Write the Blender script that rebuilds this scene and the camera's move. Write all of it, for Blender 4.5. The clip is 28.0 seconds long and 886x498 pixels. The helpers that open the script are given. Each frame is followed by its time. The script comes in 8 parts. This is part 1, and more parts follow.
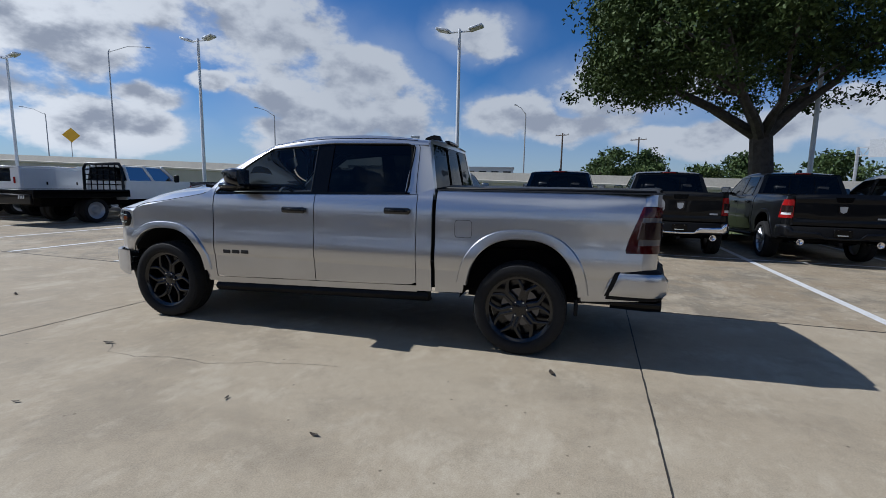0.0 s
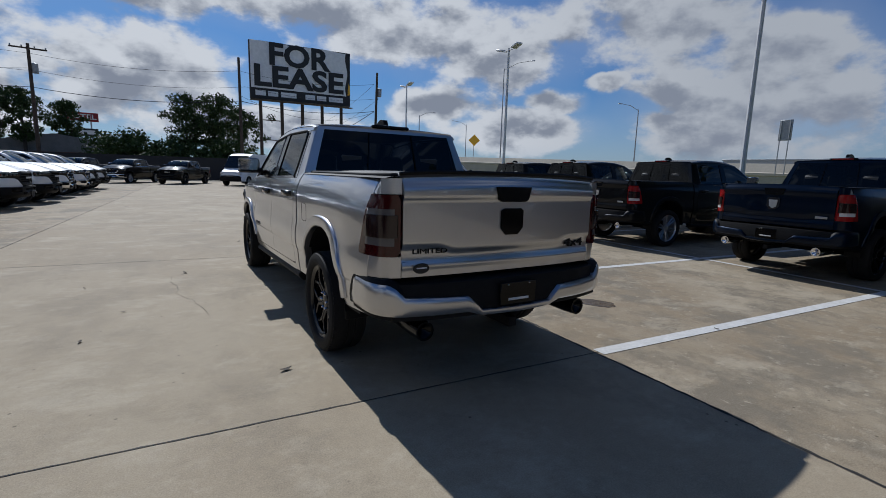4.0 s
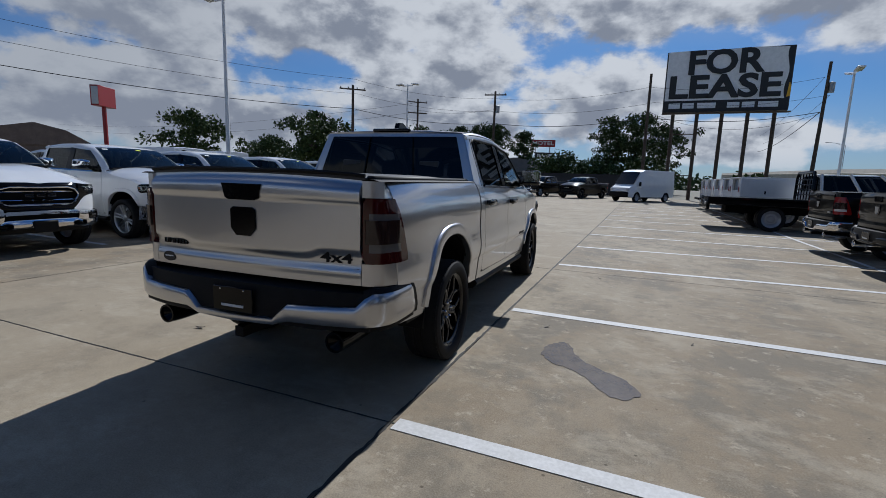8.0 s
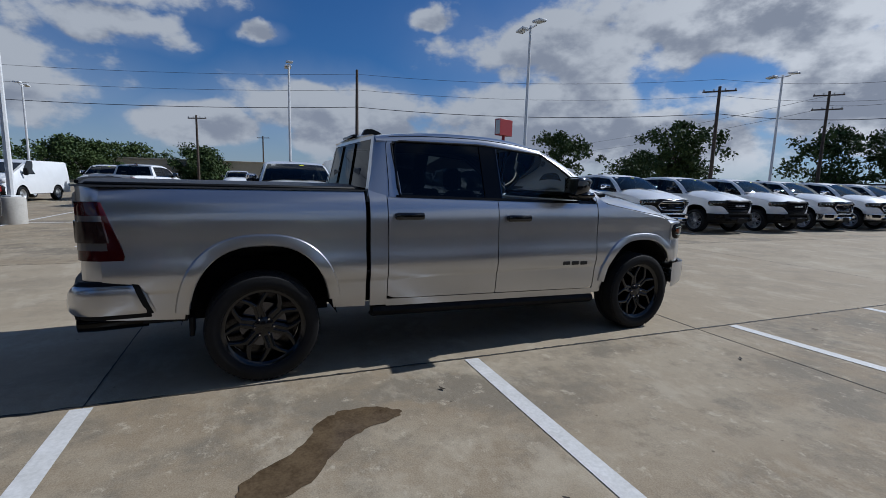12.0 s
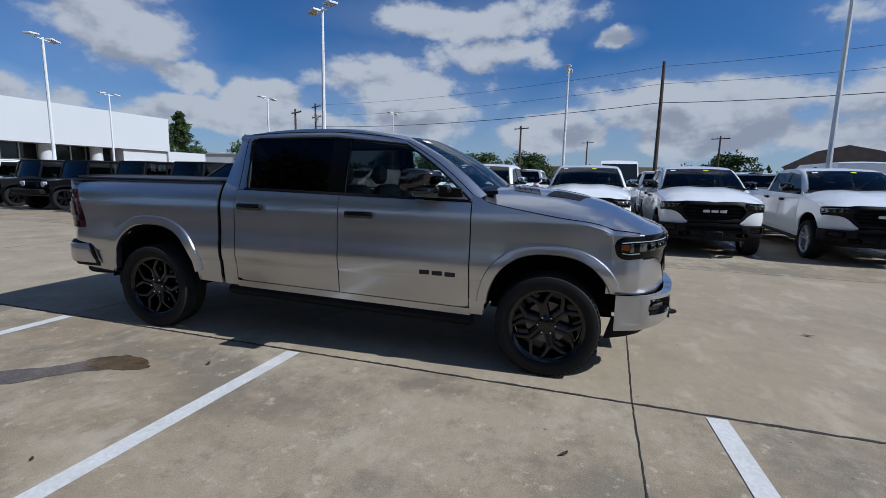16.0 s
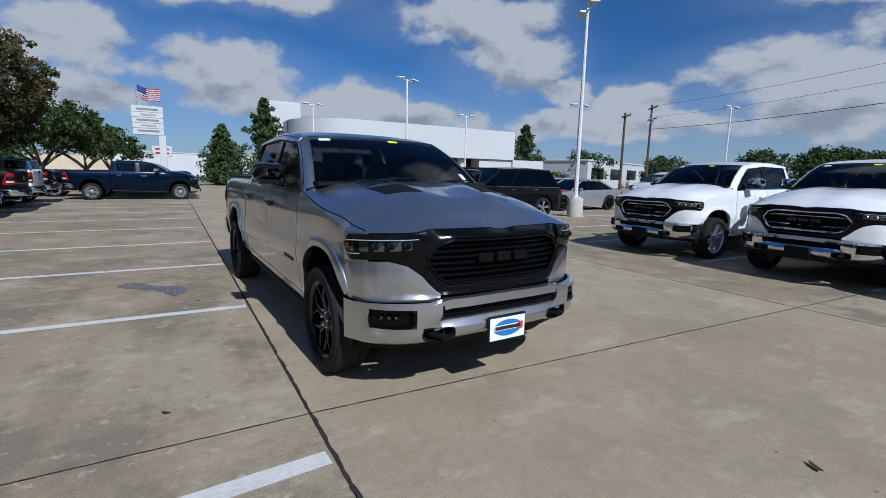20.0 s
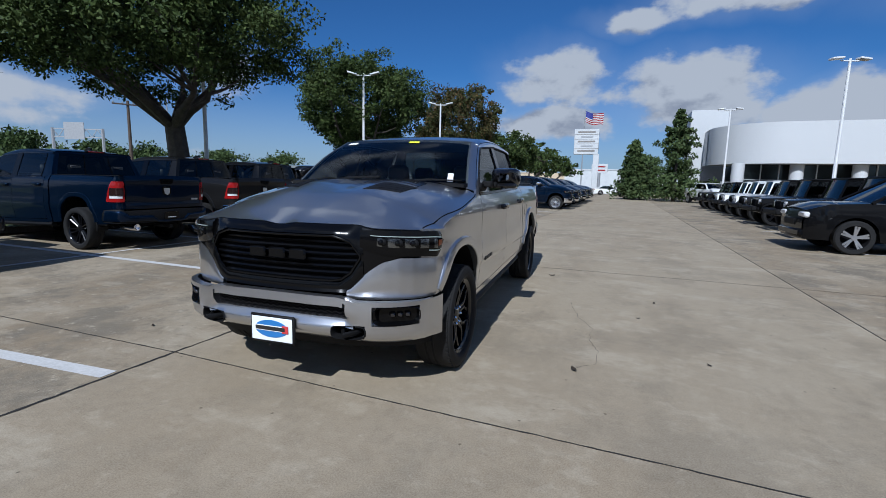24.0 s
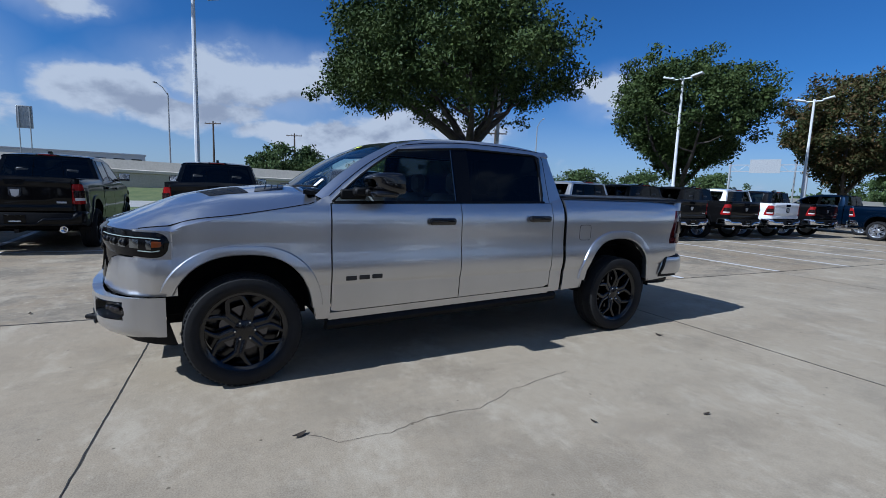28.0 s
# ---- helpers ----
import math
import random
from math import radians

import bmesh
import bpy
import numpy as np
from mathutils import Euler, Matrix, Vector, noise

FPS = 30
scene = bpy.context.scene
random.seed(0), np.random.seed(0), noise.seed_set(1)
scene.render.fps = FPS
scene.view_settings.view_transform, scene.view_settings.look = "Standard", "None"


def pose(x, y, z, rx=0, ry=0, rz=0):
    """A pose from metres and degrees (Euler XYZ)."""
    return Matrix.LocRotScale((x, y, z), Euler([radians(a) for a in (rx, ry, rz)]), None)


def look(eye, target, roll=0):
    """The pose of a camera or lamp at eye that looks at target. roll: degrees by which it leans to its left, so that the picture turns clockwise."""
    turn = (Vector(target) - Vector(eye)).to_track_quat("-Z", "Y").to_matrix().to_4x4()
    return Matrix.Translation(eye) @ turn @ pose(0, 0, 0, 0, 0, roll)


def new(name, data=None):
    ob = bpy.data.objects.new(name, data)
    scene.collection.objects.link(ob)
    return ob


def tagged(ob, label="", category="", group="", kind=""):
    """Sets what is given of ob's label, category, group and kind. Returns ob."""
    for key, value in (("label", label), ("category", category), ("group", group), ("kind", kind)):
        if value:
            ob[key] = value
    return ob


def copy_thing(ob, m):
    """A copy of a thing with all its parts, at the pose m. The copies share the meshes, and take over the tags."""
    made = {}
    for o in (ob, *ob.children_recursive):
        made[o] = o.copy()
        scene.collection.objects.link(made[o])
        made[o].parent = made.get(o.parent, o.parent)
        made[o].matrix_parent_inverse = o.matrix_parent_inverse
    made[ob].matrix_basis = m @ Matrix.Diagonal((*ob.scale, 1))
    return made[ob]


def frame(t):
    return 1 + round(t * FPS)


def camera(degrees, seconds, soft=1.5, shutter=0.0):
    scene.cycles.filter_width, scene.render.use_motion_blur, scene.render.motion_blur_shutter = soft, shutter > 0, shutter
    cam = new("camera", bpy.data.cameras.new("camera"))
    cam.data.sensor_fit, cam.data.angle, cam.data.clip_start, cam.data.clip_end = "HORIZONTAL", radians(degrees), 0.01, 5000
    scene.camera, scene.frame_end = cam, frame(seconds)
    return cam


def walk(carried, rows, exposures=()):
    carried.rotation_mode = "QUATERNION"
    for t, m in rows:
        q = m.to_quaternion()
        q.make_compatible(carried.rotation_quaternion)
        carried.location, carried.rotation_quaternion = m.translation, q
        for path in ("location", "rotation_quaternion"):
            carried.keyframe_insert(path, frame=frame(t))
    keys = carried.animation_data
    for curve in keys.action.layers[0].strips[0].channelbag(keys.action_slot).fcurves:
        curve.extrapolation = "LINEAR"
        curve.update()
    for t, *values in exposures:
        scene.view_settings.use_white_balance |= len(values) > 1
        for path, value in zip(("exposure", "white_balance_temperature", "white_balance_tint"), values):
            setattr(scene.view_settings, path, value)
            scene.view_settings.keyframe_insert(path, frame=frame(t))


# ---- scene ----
cam = camera(87.2, 28.0, soft=0.8)
PATH = [
    (0, (-4.74, -2.441, 1.421), (-2.854, -1.832, 1.153), 1.1),
    (0.5, (-4.489, -2.954, 1.418), (-2.666, -2.181, 1.134), 0.9),
    (1, (-4.241, -3.438, 1.433), (-2.501, -2.499, 1.132), 0.6),
    (1.5, (-3.885, -3.858, 1.435), (-2.238, -2.768, 1.122), 0.8),
    (2, (-3.531, -4.297, 1.437), (-2.001, -3.054, 1.102), 0.7),
    (2.5, (-3.089, -4.607, 1.412), (-1.682, -3.227, 1.071), 1.1),
    (4.5, (-1.212, -5.679, 1.422), (-0.483, -3.843, 1.107), 1.7),
    (5, (-0.668, -5.781, 1.427), (-0.154, -3.875, 1.11), 1.8),
    (5.5, (-0.136, -5.863, 1.438), (0.152, -3.909, 1.119), 1.9),
    (6, (0.384, -5.76, 1.445), (0.445, -3.787, 1.121), 1.8),
    (6.5, (0.9, -5.692, 1.446), (0.739, -3.725, 1.122), 1.7),
    (7, (1.391, -5.521, 1.431), (1.018, -3.582, 1.11), 1.7),
    (7.5, (1.885, -5.336, 1.423), (1.314, -3.445, 1.107), 1.8),
    (8, (2.35, -5.092, 1.418), (1.589, -3.267, 1.115), 1.9),
    (8.5, (2.787, -4.802, 1.436), (1.84, -3.066, 1.134), 2.0),
    (9, (3.19, -4.497, 1.452), (2.059, -2.878, 1.143), 2.0),
    (9.5, (3.489, -4.098, 1.451), (2.191, -2.607, 1.145), 2.0),
    (10, (3.814, -3.682, 1.461), (2.367, -2.336, 1.159), 1.7),
    (10.5, (4.012, -3.221, 1.454), (2.441, -2.018, 1.16), 1.8),
    (11, (4.238, -2.768, 1.453), (2.566, -1.709, 1.167), 1.9),
    (11.5, (4.425, -2.323, 1.456), (2.669, -1.409, 1.171), 1.9),
    (12, (4.536, -1.831, 1.472), (2.703, -1.084, 1.187), 1.6),
    (12.5, (4.666, -1.328, 1.479), (2.769, -0.763, 1.193), 1.4),
    (13, (4.684, -0.825, 1.479), (2.742, -0.44, 1.197), 1.4),
    (13.5, (4.695, -0.307, 1.466), (2.726, -0.092, 1.189), 1.5),
    (15.5, (4.452, 1.649, 1.476), (2.527, 1.19, 1.188), 1.1),
    (16, (4.348, 2.168, 1.485), (2.467, 1.56, 1.182), 1.3),
    (16.5, (4.146, 2.617, 1.486), (2.319, 1.866, 1.175), 1.6),
    (17, (3.971, 3.1, 1.482), (2.208, 2.208, 1.169), 1.8),
    (17.5, (3.702, 3.526, 1.467), (2.022, 2.488, 1.151), 1.7),
    (18, (3.398, 3.931, 1.466), (1.818, 2.746, 1.155), 1.8),
    (18.5, (3.083, 4.35, 1.484), (1.625, 3.016, 1.174), 1.7),
    (19, (2.675, 4.686, 1.496), (1.358, 3.213, 1.186), 1.5),
    (19.5, (2.258, 5.022, 1.488), (1.096, 3.424, 1.175), 1.4),
    (20, (1.782, 5.219, 1.467), (0.792, 3.51, 1.157), 1.2),
    (20.5, (1.312, 5.465, 1.45), (0.517, 3.654, 1.149), 1.2),
    (21, (0.82, 5.599, 1.428), (0.247, 3.704, 1.139), 1.2),
    (21.5, (0.322, 5.679, 1.423), (-0.017, 3.729, 1.135), 1.2),
    (22, (-0.176, 5.708, 1.417), (-0.284, 3.732, 1.129), 1.1),
    (22.5, (-0.673, 5.599, 1.432), (-0.556, 3.624, 1.137), 1.0),
    (24.5, (-2.585, 4.827, 1.403), (-1.699, 3.056, 1.122), 1.5),
    (25, (-2.966, 4.498, 1.411), (-1.907, 2.825, 1.129), 1.6),
    (25.5, (-3.344, 4.143, 1.411), (-2.126, 2.582, 1.132), 1.7),
    (26, (-3.615, 3.7, 1.416), (-2.253, 2.261, 1.139), 1.9),
    (26.5, (-3.916, 3.296, 1.436), (-2.43, 1.988, 1.153), 2.3),
    (27, (-4.108, 2.82, 1.418), (-2.507, 1.654, 1.14), 2.3),
    (27.5, (-4.325, 2.359, 1.416), (-2.62, 1.346, 1.156), 2.1),
    (28, (-4.509, 1.908, 1.436), (-2.717, 1.058, 1.183), 2.1),
]
walk(cam, [(t, look(eye, target, roll)) for t, eye, target, roll in PATH], [(0, 0.18, 5650, 10), (1.2, 0.14, 5700, 10), (2.5, -0.05, 5750, 10), (5, -0.19, 5750, 10), (9, -0.19, 5700, 10), (13, -0.10, 5600, 10), (14, 0.04, 5600, 10), (16, 0.09, 5550, 10), (17.5, 0.00, 5550, 10), (22, 0.04, 5500, 10), (25, 0.11, 5400, 10), (27, 0.23, 5280, 10), (28, 0.24, 5150, 10)])

# ---------- world, sun ----------
SUN_ELEV, SUN_AZ = radians(42.0), radians(-2.7)   # the sun stands over +y
world = bpy.data.worlds.new("sky")
scene.world = world
world.use_nodes = True
wn, wl = world.node_tree.nodes, world.node_tree.links
wn.clear()


def wnode(kind, **values):
    n = wn.new(kind)
    for key, value in values.items():
        n.inputs[key].default_value = value
    return n


def wmath(op, a, b=None, clamp=False):
    n = wn.new("ShaderNodeMath")
    n.operation, n.use_clamp = op, clamp
    for i, v in enumerate((a, b)):
        if v is None:
            continue
        if isinstance(v, (int, float)):
            n.inputs[i].default_value = v
        else:
            wl.new(v, n.inputs[i])
    return n.outputs[0]


def wramp(value, lo, hi):
    n = wn.new("ShaderNodeMapRange")
    n.interpolation_type = "SMOOTHSTEP"
    wl.new(value, n.inputs[0])
    for i, v in ((1, lo), (2, hi)):
        if isinstance(v, (int, float)):
            n.inputs[i].default_value = v
        else:
            wl.new(v, n.inputs[i])
    return n.outputs[0]


def wmix(fac, a, b):
    n = wn.new("ShaderNodeMix")
    n.data_type = "RGBA"
    for i, v in ((0, fac), (6, a), (7, b)):
        if isinstance(v, (tuple, float, int)):
            n.inputs[i].default_value = v
        else:
            wl.new(v, n.inputs[i])
    return n.outputs[2]


sky = wn.new("ShaderNodeTexSky")
sky.sky_type, sky.sun_disc = "NISHITA", False
sky.sun_elevation, sky.sun_rotation = SUN_ELEV, SUN_AZ
sky.air_density, sky.dust_density, sky.ozone_density = 1.0, 0.6, 3.0
coord = wn.new("ShaderNodeTexCoord")
split = wn.new("ShaderNodeSeparateXYZ")
wl.new(coord.outputs["Generated"], split.inputs[0])
dx, dy, dz = split.outputs
# unseen cumulus overhead, added for its light, on a flat deck: the sky's direction meets a plane
height = wmath("ADD", wmath("MAXIMUM", dz, 0.0), 0.20)
deck = wn.new("ShaderNodeCombineXYZ")
wl.new(wmath("DIVIDE", dx, height), deck.inputs[0])
wl.new(wmath("DIVIDE", dy, height), deck.inputs[1])


def sky_noise(where, scale, detail, rough, shift, stretch=(1, 1, 1)):
    m = wn.new("ShaderNodeMapping")
    m.inputs["Location"].default_value = shift
    m.inputs["Scale"].default_value = stretch
    wl.new(where, m.inputs[0])
    n = wnode("ShaderNodeTexNoise", Scale=scale, Detail=detail, Roughness=rough)
    wl.new(m.outputs[0], n.inputs["Vector"])
    return n.outputs[0]


big = sky_noise(deck.outputs[0], 0.95, 8.0, 0.56, (3.1, 1.7, 0.0))
tuft = sky_noise(deck.outputs[0], 2.6, 6.0, 0.6, (1.2, 5.3, 0.0))
cover = wmath("ADD", wmath("ADD", big, wmath("MULTIPLY", dy, 0.025)), wmath("MULTIPLY", wmath("SUBTRACT", tuft, 0.5), 0.30))
mask = wmath("MULTIPLY", wramp(cover, 0.525, 0.625), wramp(dz, 0.36, 0.46))
col_high = wmix(wramp(tuft, 0.42, 0.66), (13.2, 13.0, 12.8, 1), (8.2, 8.5, 9.0, 1))

# the clouds in view: bearing east of north, height over the horizon, half-width, half-height, in degrees
BIG_CLOUDS = [(34, 13.4, 7, 2.8), (50, 16, 9, 3), (60, 10.7, 7.5, 4.6), (76, 17, 4.6, 1.7), (25, 15.5, 12, 3), (5, 17.6, 15, 2.4), (-23, 12, 9, 3.3), (-6, 9.7, 8.5, 3),
              (-33, 17, 22, 3.6), (-56, 9.3, 9, 2.8), (-27, 8.8, 9, 2.4), (-54, 14.8, 11, 3.6), (-82, 8.9, 8, 2.4), (-113, 10.4, 8, 3), (-103, 13.9, 5, 1.6), (-106, 17.3, 10, 1.6),
              (-142, 12.8, 6, 3), (-148, 17.3, 8, 2), (-160, 8.5, 5.2, 1.7), (-175, 10.5, 7.2, 2.5), (-188, 11.8, 5, 2.5), (-169, 18.6, 7, 1.5), (-180, 17.2, 4.6, 1.1), (93, 11, 7.5, 2.6)]
SMALL_CLOUDS = [(40, 8.1, 2.4, 0.9), (52, 9, 2.7, 1), (86, 7.6, 7, 1.3), (101, 6, 6, 1), (28, 8.2, 3.6, 1.7), (37, 5.5, 5, 1.5), (53, 6.3, 3, 0.9), (47, 9.9, 2, 0.8),
                (-50, 5.6, 13, 2.2), (-20, 7.3, 6.3, 2.4), (-96, 5.8, 4, 1.5), (-89, 15, 2, 0.7), (-69, 18, 2.2, 1.1), (-136, 10, 3.6, 1.6), (-128, 8.4, 4, 1.5), (-131, 6, 8, 1.2),
                (-152, 6.9, 3.6, 1.3), (-188, 7.5, 4, 1.5), (113, 7.4, 6.8, 1.3), (106, 5.9, 8, 1.2), (-227, 11.7, 3.7, 1.8), (79, 9, 4, 1.8), (-78, 5.4, 6, 1.5), (8, 5, 7, 1.5)]
MID = 55.0      # turns the seam of the bearing to where no cloud stands
ca, sa = math.cos(radians(MID)), math.sin(radians(MID))
bearing = wmath("ARCTAN2", wmath("ADD", wmath("MULTIPLY", dx, ca), wmath("MULTIPLY", dy, sa)), wmath("SUBTRACT", wmath("MULTIPLY", dy, ca), wmath("MULTIPLY", dx, sa)))
lift = wmath("ARCSINE", dz)
puff = sky_noise(coord.outputs["Generated"], 7.5, 12.0, 0.57, (4.2, 9.1, 0.0), (1, 1, 1.7))
puff_up = sky_noise(coord.outputs["Generated"], 7.5, 8.0, 0.55, (4.2, 9.1, 0.045), (1, 1, 1.7))
warp_a = wmath("MULTIPLY", wmath("SUBTRACT", sky_noise(coord.outputs["Generated"], 6.0, 4.0, 0.5, (1.0, 2.0, 3.0)), 0.5), 0.16)
warp_e = wmath("MULTIPLY", wmath("SUBTRACT", sky_noise(coord.outputs["Generated"], 9.0, 4.0, 0.5, (7.0, 2.0, 5.0)), 0.5), 0.07)
place = wn.new("ShaderNodeCombineXYZ")
wl.new(wmath("ADD", bearing, warp_a), place.inputs[0])
wl.new(wmath("ADD", lift, warp_e), place.inputs[1])


def heaps(clouds, rise, grow):
    """How deep the direction lies in the nearest cloud: 1 in its middle, 0 at its edge."""
    near = 3.0
    for az, el, w, h in clouds:
        w, h = w * grow, h * grow
        m = wn.new("ShaderNodeMapping")
        m.inputs["Location"].default_value = (-(az + MID) / w, -(el - rise) / h, 0)
        m.inputs["Scale"].default_value = (180 / math.pi / w, 180 / math.pi / h, 0)
        wl.new(place.outputs[0], m.inputs[0])
        d = wn.new("ShaderNodeVectorMath")
        d.operation = "LENGTH"
        wl.new(m.outputs[0], d.inputs[0])
        near = wmath("MINIMUM", d.outputs["Value"], near)
    return wmath("SUBTRACT", 1.0, near)


deep_big = heaps(BIG_CLOUDS, 0.0, 1.28)
deep = wmath("MAXIMUM", deep_big, heaps(SMALL_CLOUDS, 0.0, 1.2))
deep_up = heaps(BIG_CLOUDS, 1.5, 1.28)
dens = wmath("ADD", wmath("MULTIPLY", wmath("MAXIMUM", deep, -0.9), 0.80), wmath("MULTIPLY", wmath("SUBTRACT", puff, 0.5), 2.1))
bank = wmath("MULTIPLY", wmath("SUBTRACT", 1.0, wramp(dz, 0.05, 0.18)), 0.52)      # low banks round the horizon
dens = wmath("ADD", wmath("ADD", dens, bank), wmath("MULTIPLY", wmath("MAXIMUM", dy, 0.0), 0.13))
mask_low = wmath("MULTIPLY", wramp(dens, -0.03, 0.34), wmath("ADD", wmath("MULTIPLY", wramp(dz, 0.0, 0.07), 0.6), 0.4))
under = wmath("MULTIPLY", wmath("SUBTRACT", deep_up, wmath("MAXIMUM", deep_big, -0.5)), 0.55)
folds = wmath("MULTIPLY", wmath("SUBTRACT", puff_up, puff), 3.4)
thick = wmath("MULTIPLY", wramp(dens, 0.20, 0.90), wmath("ADD", 0.26, wmath("MULTIPLY", dy, 0.30)))
shade = wmath("ADD", wmath("ADD", under, folds), thick)
col_lit = wmix(wramp(dy, 0.45, 0.98), (8.9, 9.0, 9.1, 1), (14.0, 13.8, 13.4, 1))
col_low = wmix(wramp(shade, -0.10, 0.66), col_lit, (5.2, 5.5, 6.2, 1))
sky_tint = wn.new("ShaderNodeMix")
sky_tint.data_type, sky_tint.blend_type = "RGBA", "MULTIPLY"
sky_tint.inputs[0].default_value = 1.0
wl.new(sky.outputs[0], sky_tint.inputs[6])
sky_tint.inputs[7].default_value = (0.50, 0.88, 1.28, 1)
veil = wmath("ADD", wmath("MULTIPLY", wramp(deep, -0.8, 0.4), wmath("ADD", 0.14, wmath("MULTIPLY", wmath("MAXIMUM", dx, 0.0), 0.16))), wmath("MULTIPLY", wmath("SUBTRACT", 1.0, wramp(dz, 0.0, 0.22)), 0.42))
out_col = wmix(veil, sky_tint.outputs[2], (10.0, 10.2, 10.6, 1))
out_col = wmix(mask, out_col, col_high)
out_col = wmix(mask_low, out_col, col_low)
background = wnode("ShaderNodeBackground", Strength=0.050)
wl.new(out_col, background.inputs[0])
wl.new(background.outputs[0], wnode("ShaderNodeOutputWorld").inputs[0])

sun = new("sun", bpy.data.lights.new("sun", "SUN"))
sun.data.energy, sun.data.angle, sun.data.color = 4.6, radians(0.53), (1.0, 0.95, 0.87)
sun_dir = Vector((math.sin(SUN_AZ) * math.cos(SUN_ELEV), math.cos(SUN_AZ) * math.cos(SUN_ELEV), math.sin(SUN_ELEV)))
sun.matrix_world = look(sun_dir * 60, (0, 0, 0))

# ---------- materials ----------
def mat(name, color, rough=0.5, metal=0.0, **more):
    m = bpy.data.materials.new(name)
    m.use_nodes = True
    b = m.node_tree.nodes["Principled BSDF"]
    b.inputs["Base Color"].default_value = (*color, 1)
    b.inputs["Roughness"].default_value = rough
    b.inputs["Metallic"].default_value = metal
    for key, value in more.items():
        b.inputs[key.replace("_", " ")].default_value = value
    return m


def node(m, kind, **values):
    n = m.node_tree.nodes.new(kind)
    for key, value in values.items():
        n.inputs[key].default_value = value
    return n


def link(m, a, b):
    m.node_tree.links.new(a, b)


def bsdf(m):
    return m.node_tree.nodes["Principled BSDF"]


def noise_of(m, scale, detail=4.0, rough=0.6, where=None, stretch=(1, 1, 1)):
    n = node(m, "ShaderNodeTexNoise", Scale=scale, Detail=detail, Roughness=rough)
    if where is None:
        where = node(m, "ShaderNodeTexCoord").outputs["Object"]
    if stretch != (1, 1, 1):
        mp = node(m, "ShaderNodeMapping", Scale=stretch)
        link(m, where, mp.inputs[0])
        where = mp.outputs[0]
    link(m, where, n.inputs["Vector"])
    return n.outputs[0]


def ramp(m, fac, stops):
    r = node(m, "ShaderNodeValToRGB")
    while len(r.color_ramp.elements) < len(stops):
        r.color_ramp.elements.new(0.5)
    for e, (p, c) in zip(r.color_ramp.elements, stops):
        e.position, e.color = p, (*c, 1) if len(c) == 3 else c
    link(m, fac, r.inputs[0])
    return r.outputs[0]


def blend(m, fac, a, b, mode="MIX"):
    n = node(m, "ShaderNodeMix")
    n.data_type, n.blend_type = "RGBA", mode
    for i, v in ((0, fac), (6, a), (7, b)):
        if isinstance(v, float):
            n.inputs[i].default_value = v
        elif isinstance(v, tuple):
            n.inputs[i].default_value = (*v, 1)
        else:
            link(m, v, n.inputs[i])
    return n.outputs[2]


def bump(m, height, strength, distance=0.01):
    b = node(m, "ShaderNodeBump", Strength=strength, Distance=distance)
    link(m, height, b.inputs["Height"])
    link(m, b.outputs[0], bsdf(m).inputs["Normal"])


def mottled(name, c1, c2, scale=8.0, rough=0.6, metal=0.0, bumps=0.0, fine=None, **more):
    """Two-scale colour variation with a little relief."""
    m = mat(name, c1, rough, metal, **more)
    a = noise_of(m, scale, 5, 0.65)
    f = noise_of(m, fine or scale * 12, 3, 0.6)
    col = ramp(m, a, [(0.32, c1), (0.68, c2)])
    col = blend(m, 0.22, col, ramp(m, f, [(0.35, tuple(v * 0.7 for v in c1)), (0.65, tuple(min(1, v * 1.2) for v in c2))]))
    link(m, col, bsdf(m).inputs["Base Color"])
    if bumps:
        bump(m, f, bumps)
    return m


def car_paint(name, c, flake=0.0, metal=0.0, rough=0.35):
    m = mat(name, c, rough, metal)
    b = bsdf(m)
    if max(c) < 0.06:
        b.inputs["Specular IOR Level"].default_value = 0.03
        b.inputs["Coat IOR"].default_value = 1.36
    b.inputs["Coat Weight"].default_value, b.inputs["Coat Roughness"].default_value = 0.6 if max(c) < 0.06 else 1.0, 0.03
    dirt = noise_of(m, 3.0, 5, 0.7)
    col = ramp(m, dirt, [(0.3, tuple(v * 0.94 for v in c)), (0.7, c)])
    if flake:
        f = node(m, "ShaderNodeTexVoronoi", Scale=900.0)
        link(m, node(m, "ShaderNodeTexCoord").outputs["Object"], f.inputs["Vector"])
        col = blend(m, flake, col, ramp(m, f.outputs["Color"], [(0.0, tuple(v * 0.55 for v in c)), (1.0, tuple(min(1.0, v * 1.5) for v in c))]))
    link(m, col, b.inputs["Base Color"])
    return m


def glass_mat(name, tint, gloss=0.95):
    m = bpy.data.materials.new(name)
    m.use_nodes = True
    m.node_tree.nodes.remove(bsdf(m))
    t = node(m, "ShaderNodeBsdfTransparent", Color=(*tint, 1))
    g = node(m, "ShaderNodeBsdfGlossy", Roughness=0.02, Color=(gloss * 0.95, gloss * 0.98, gloss, 1))
    fr = node(m, "ShaderNodeFresnel", IOR=1.5)
    mx = node(m, "ShaderNodeMixShader")
    link(m, fr.outputs[0], mx.inputs[0])
    link(m, t.outputs[0], mx.inputs[1])
    link(m, g.outputs[0], mx.inputs[2])
    link(m, mx.outputs[0], m.node_tree.nodes["Material Output"].inputs[0])
    return m


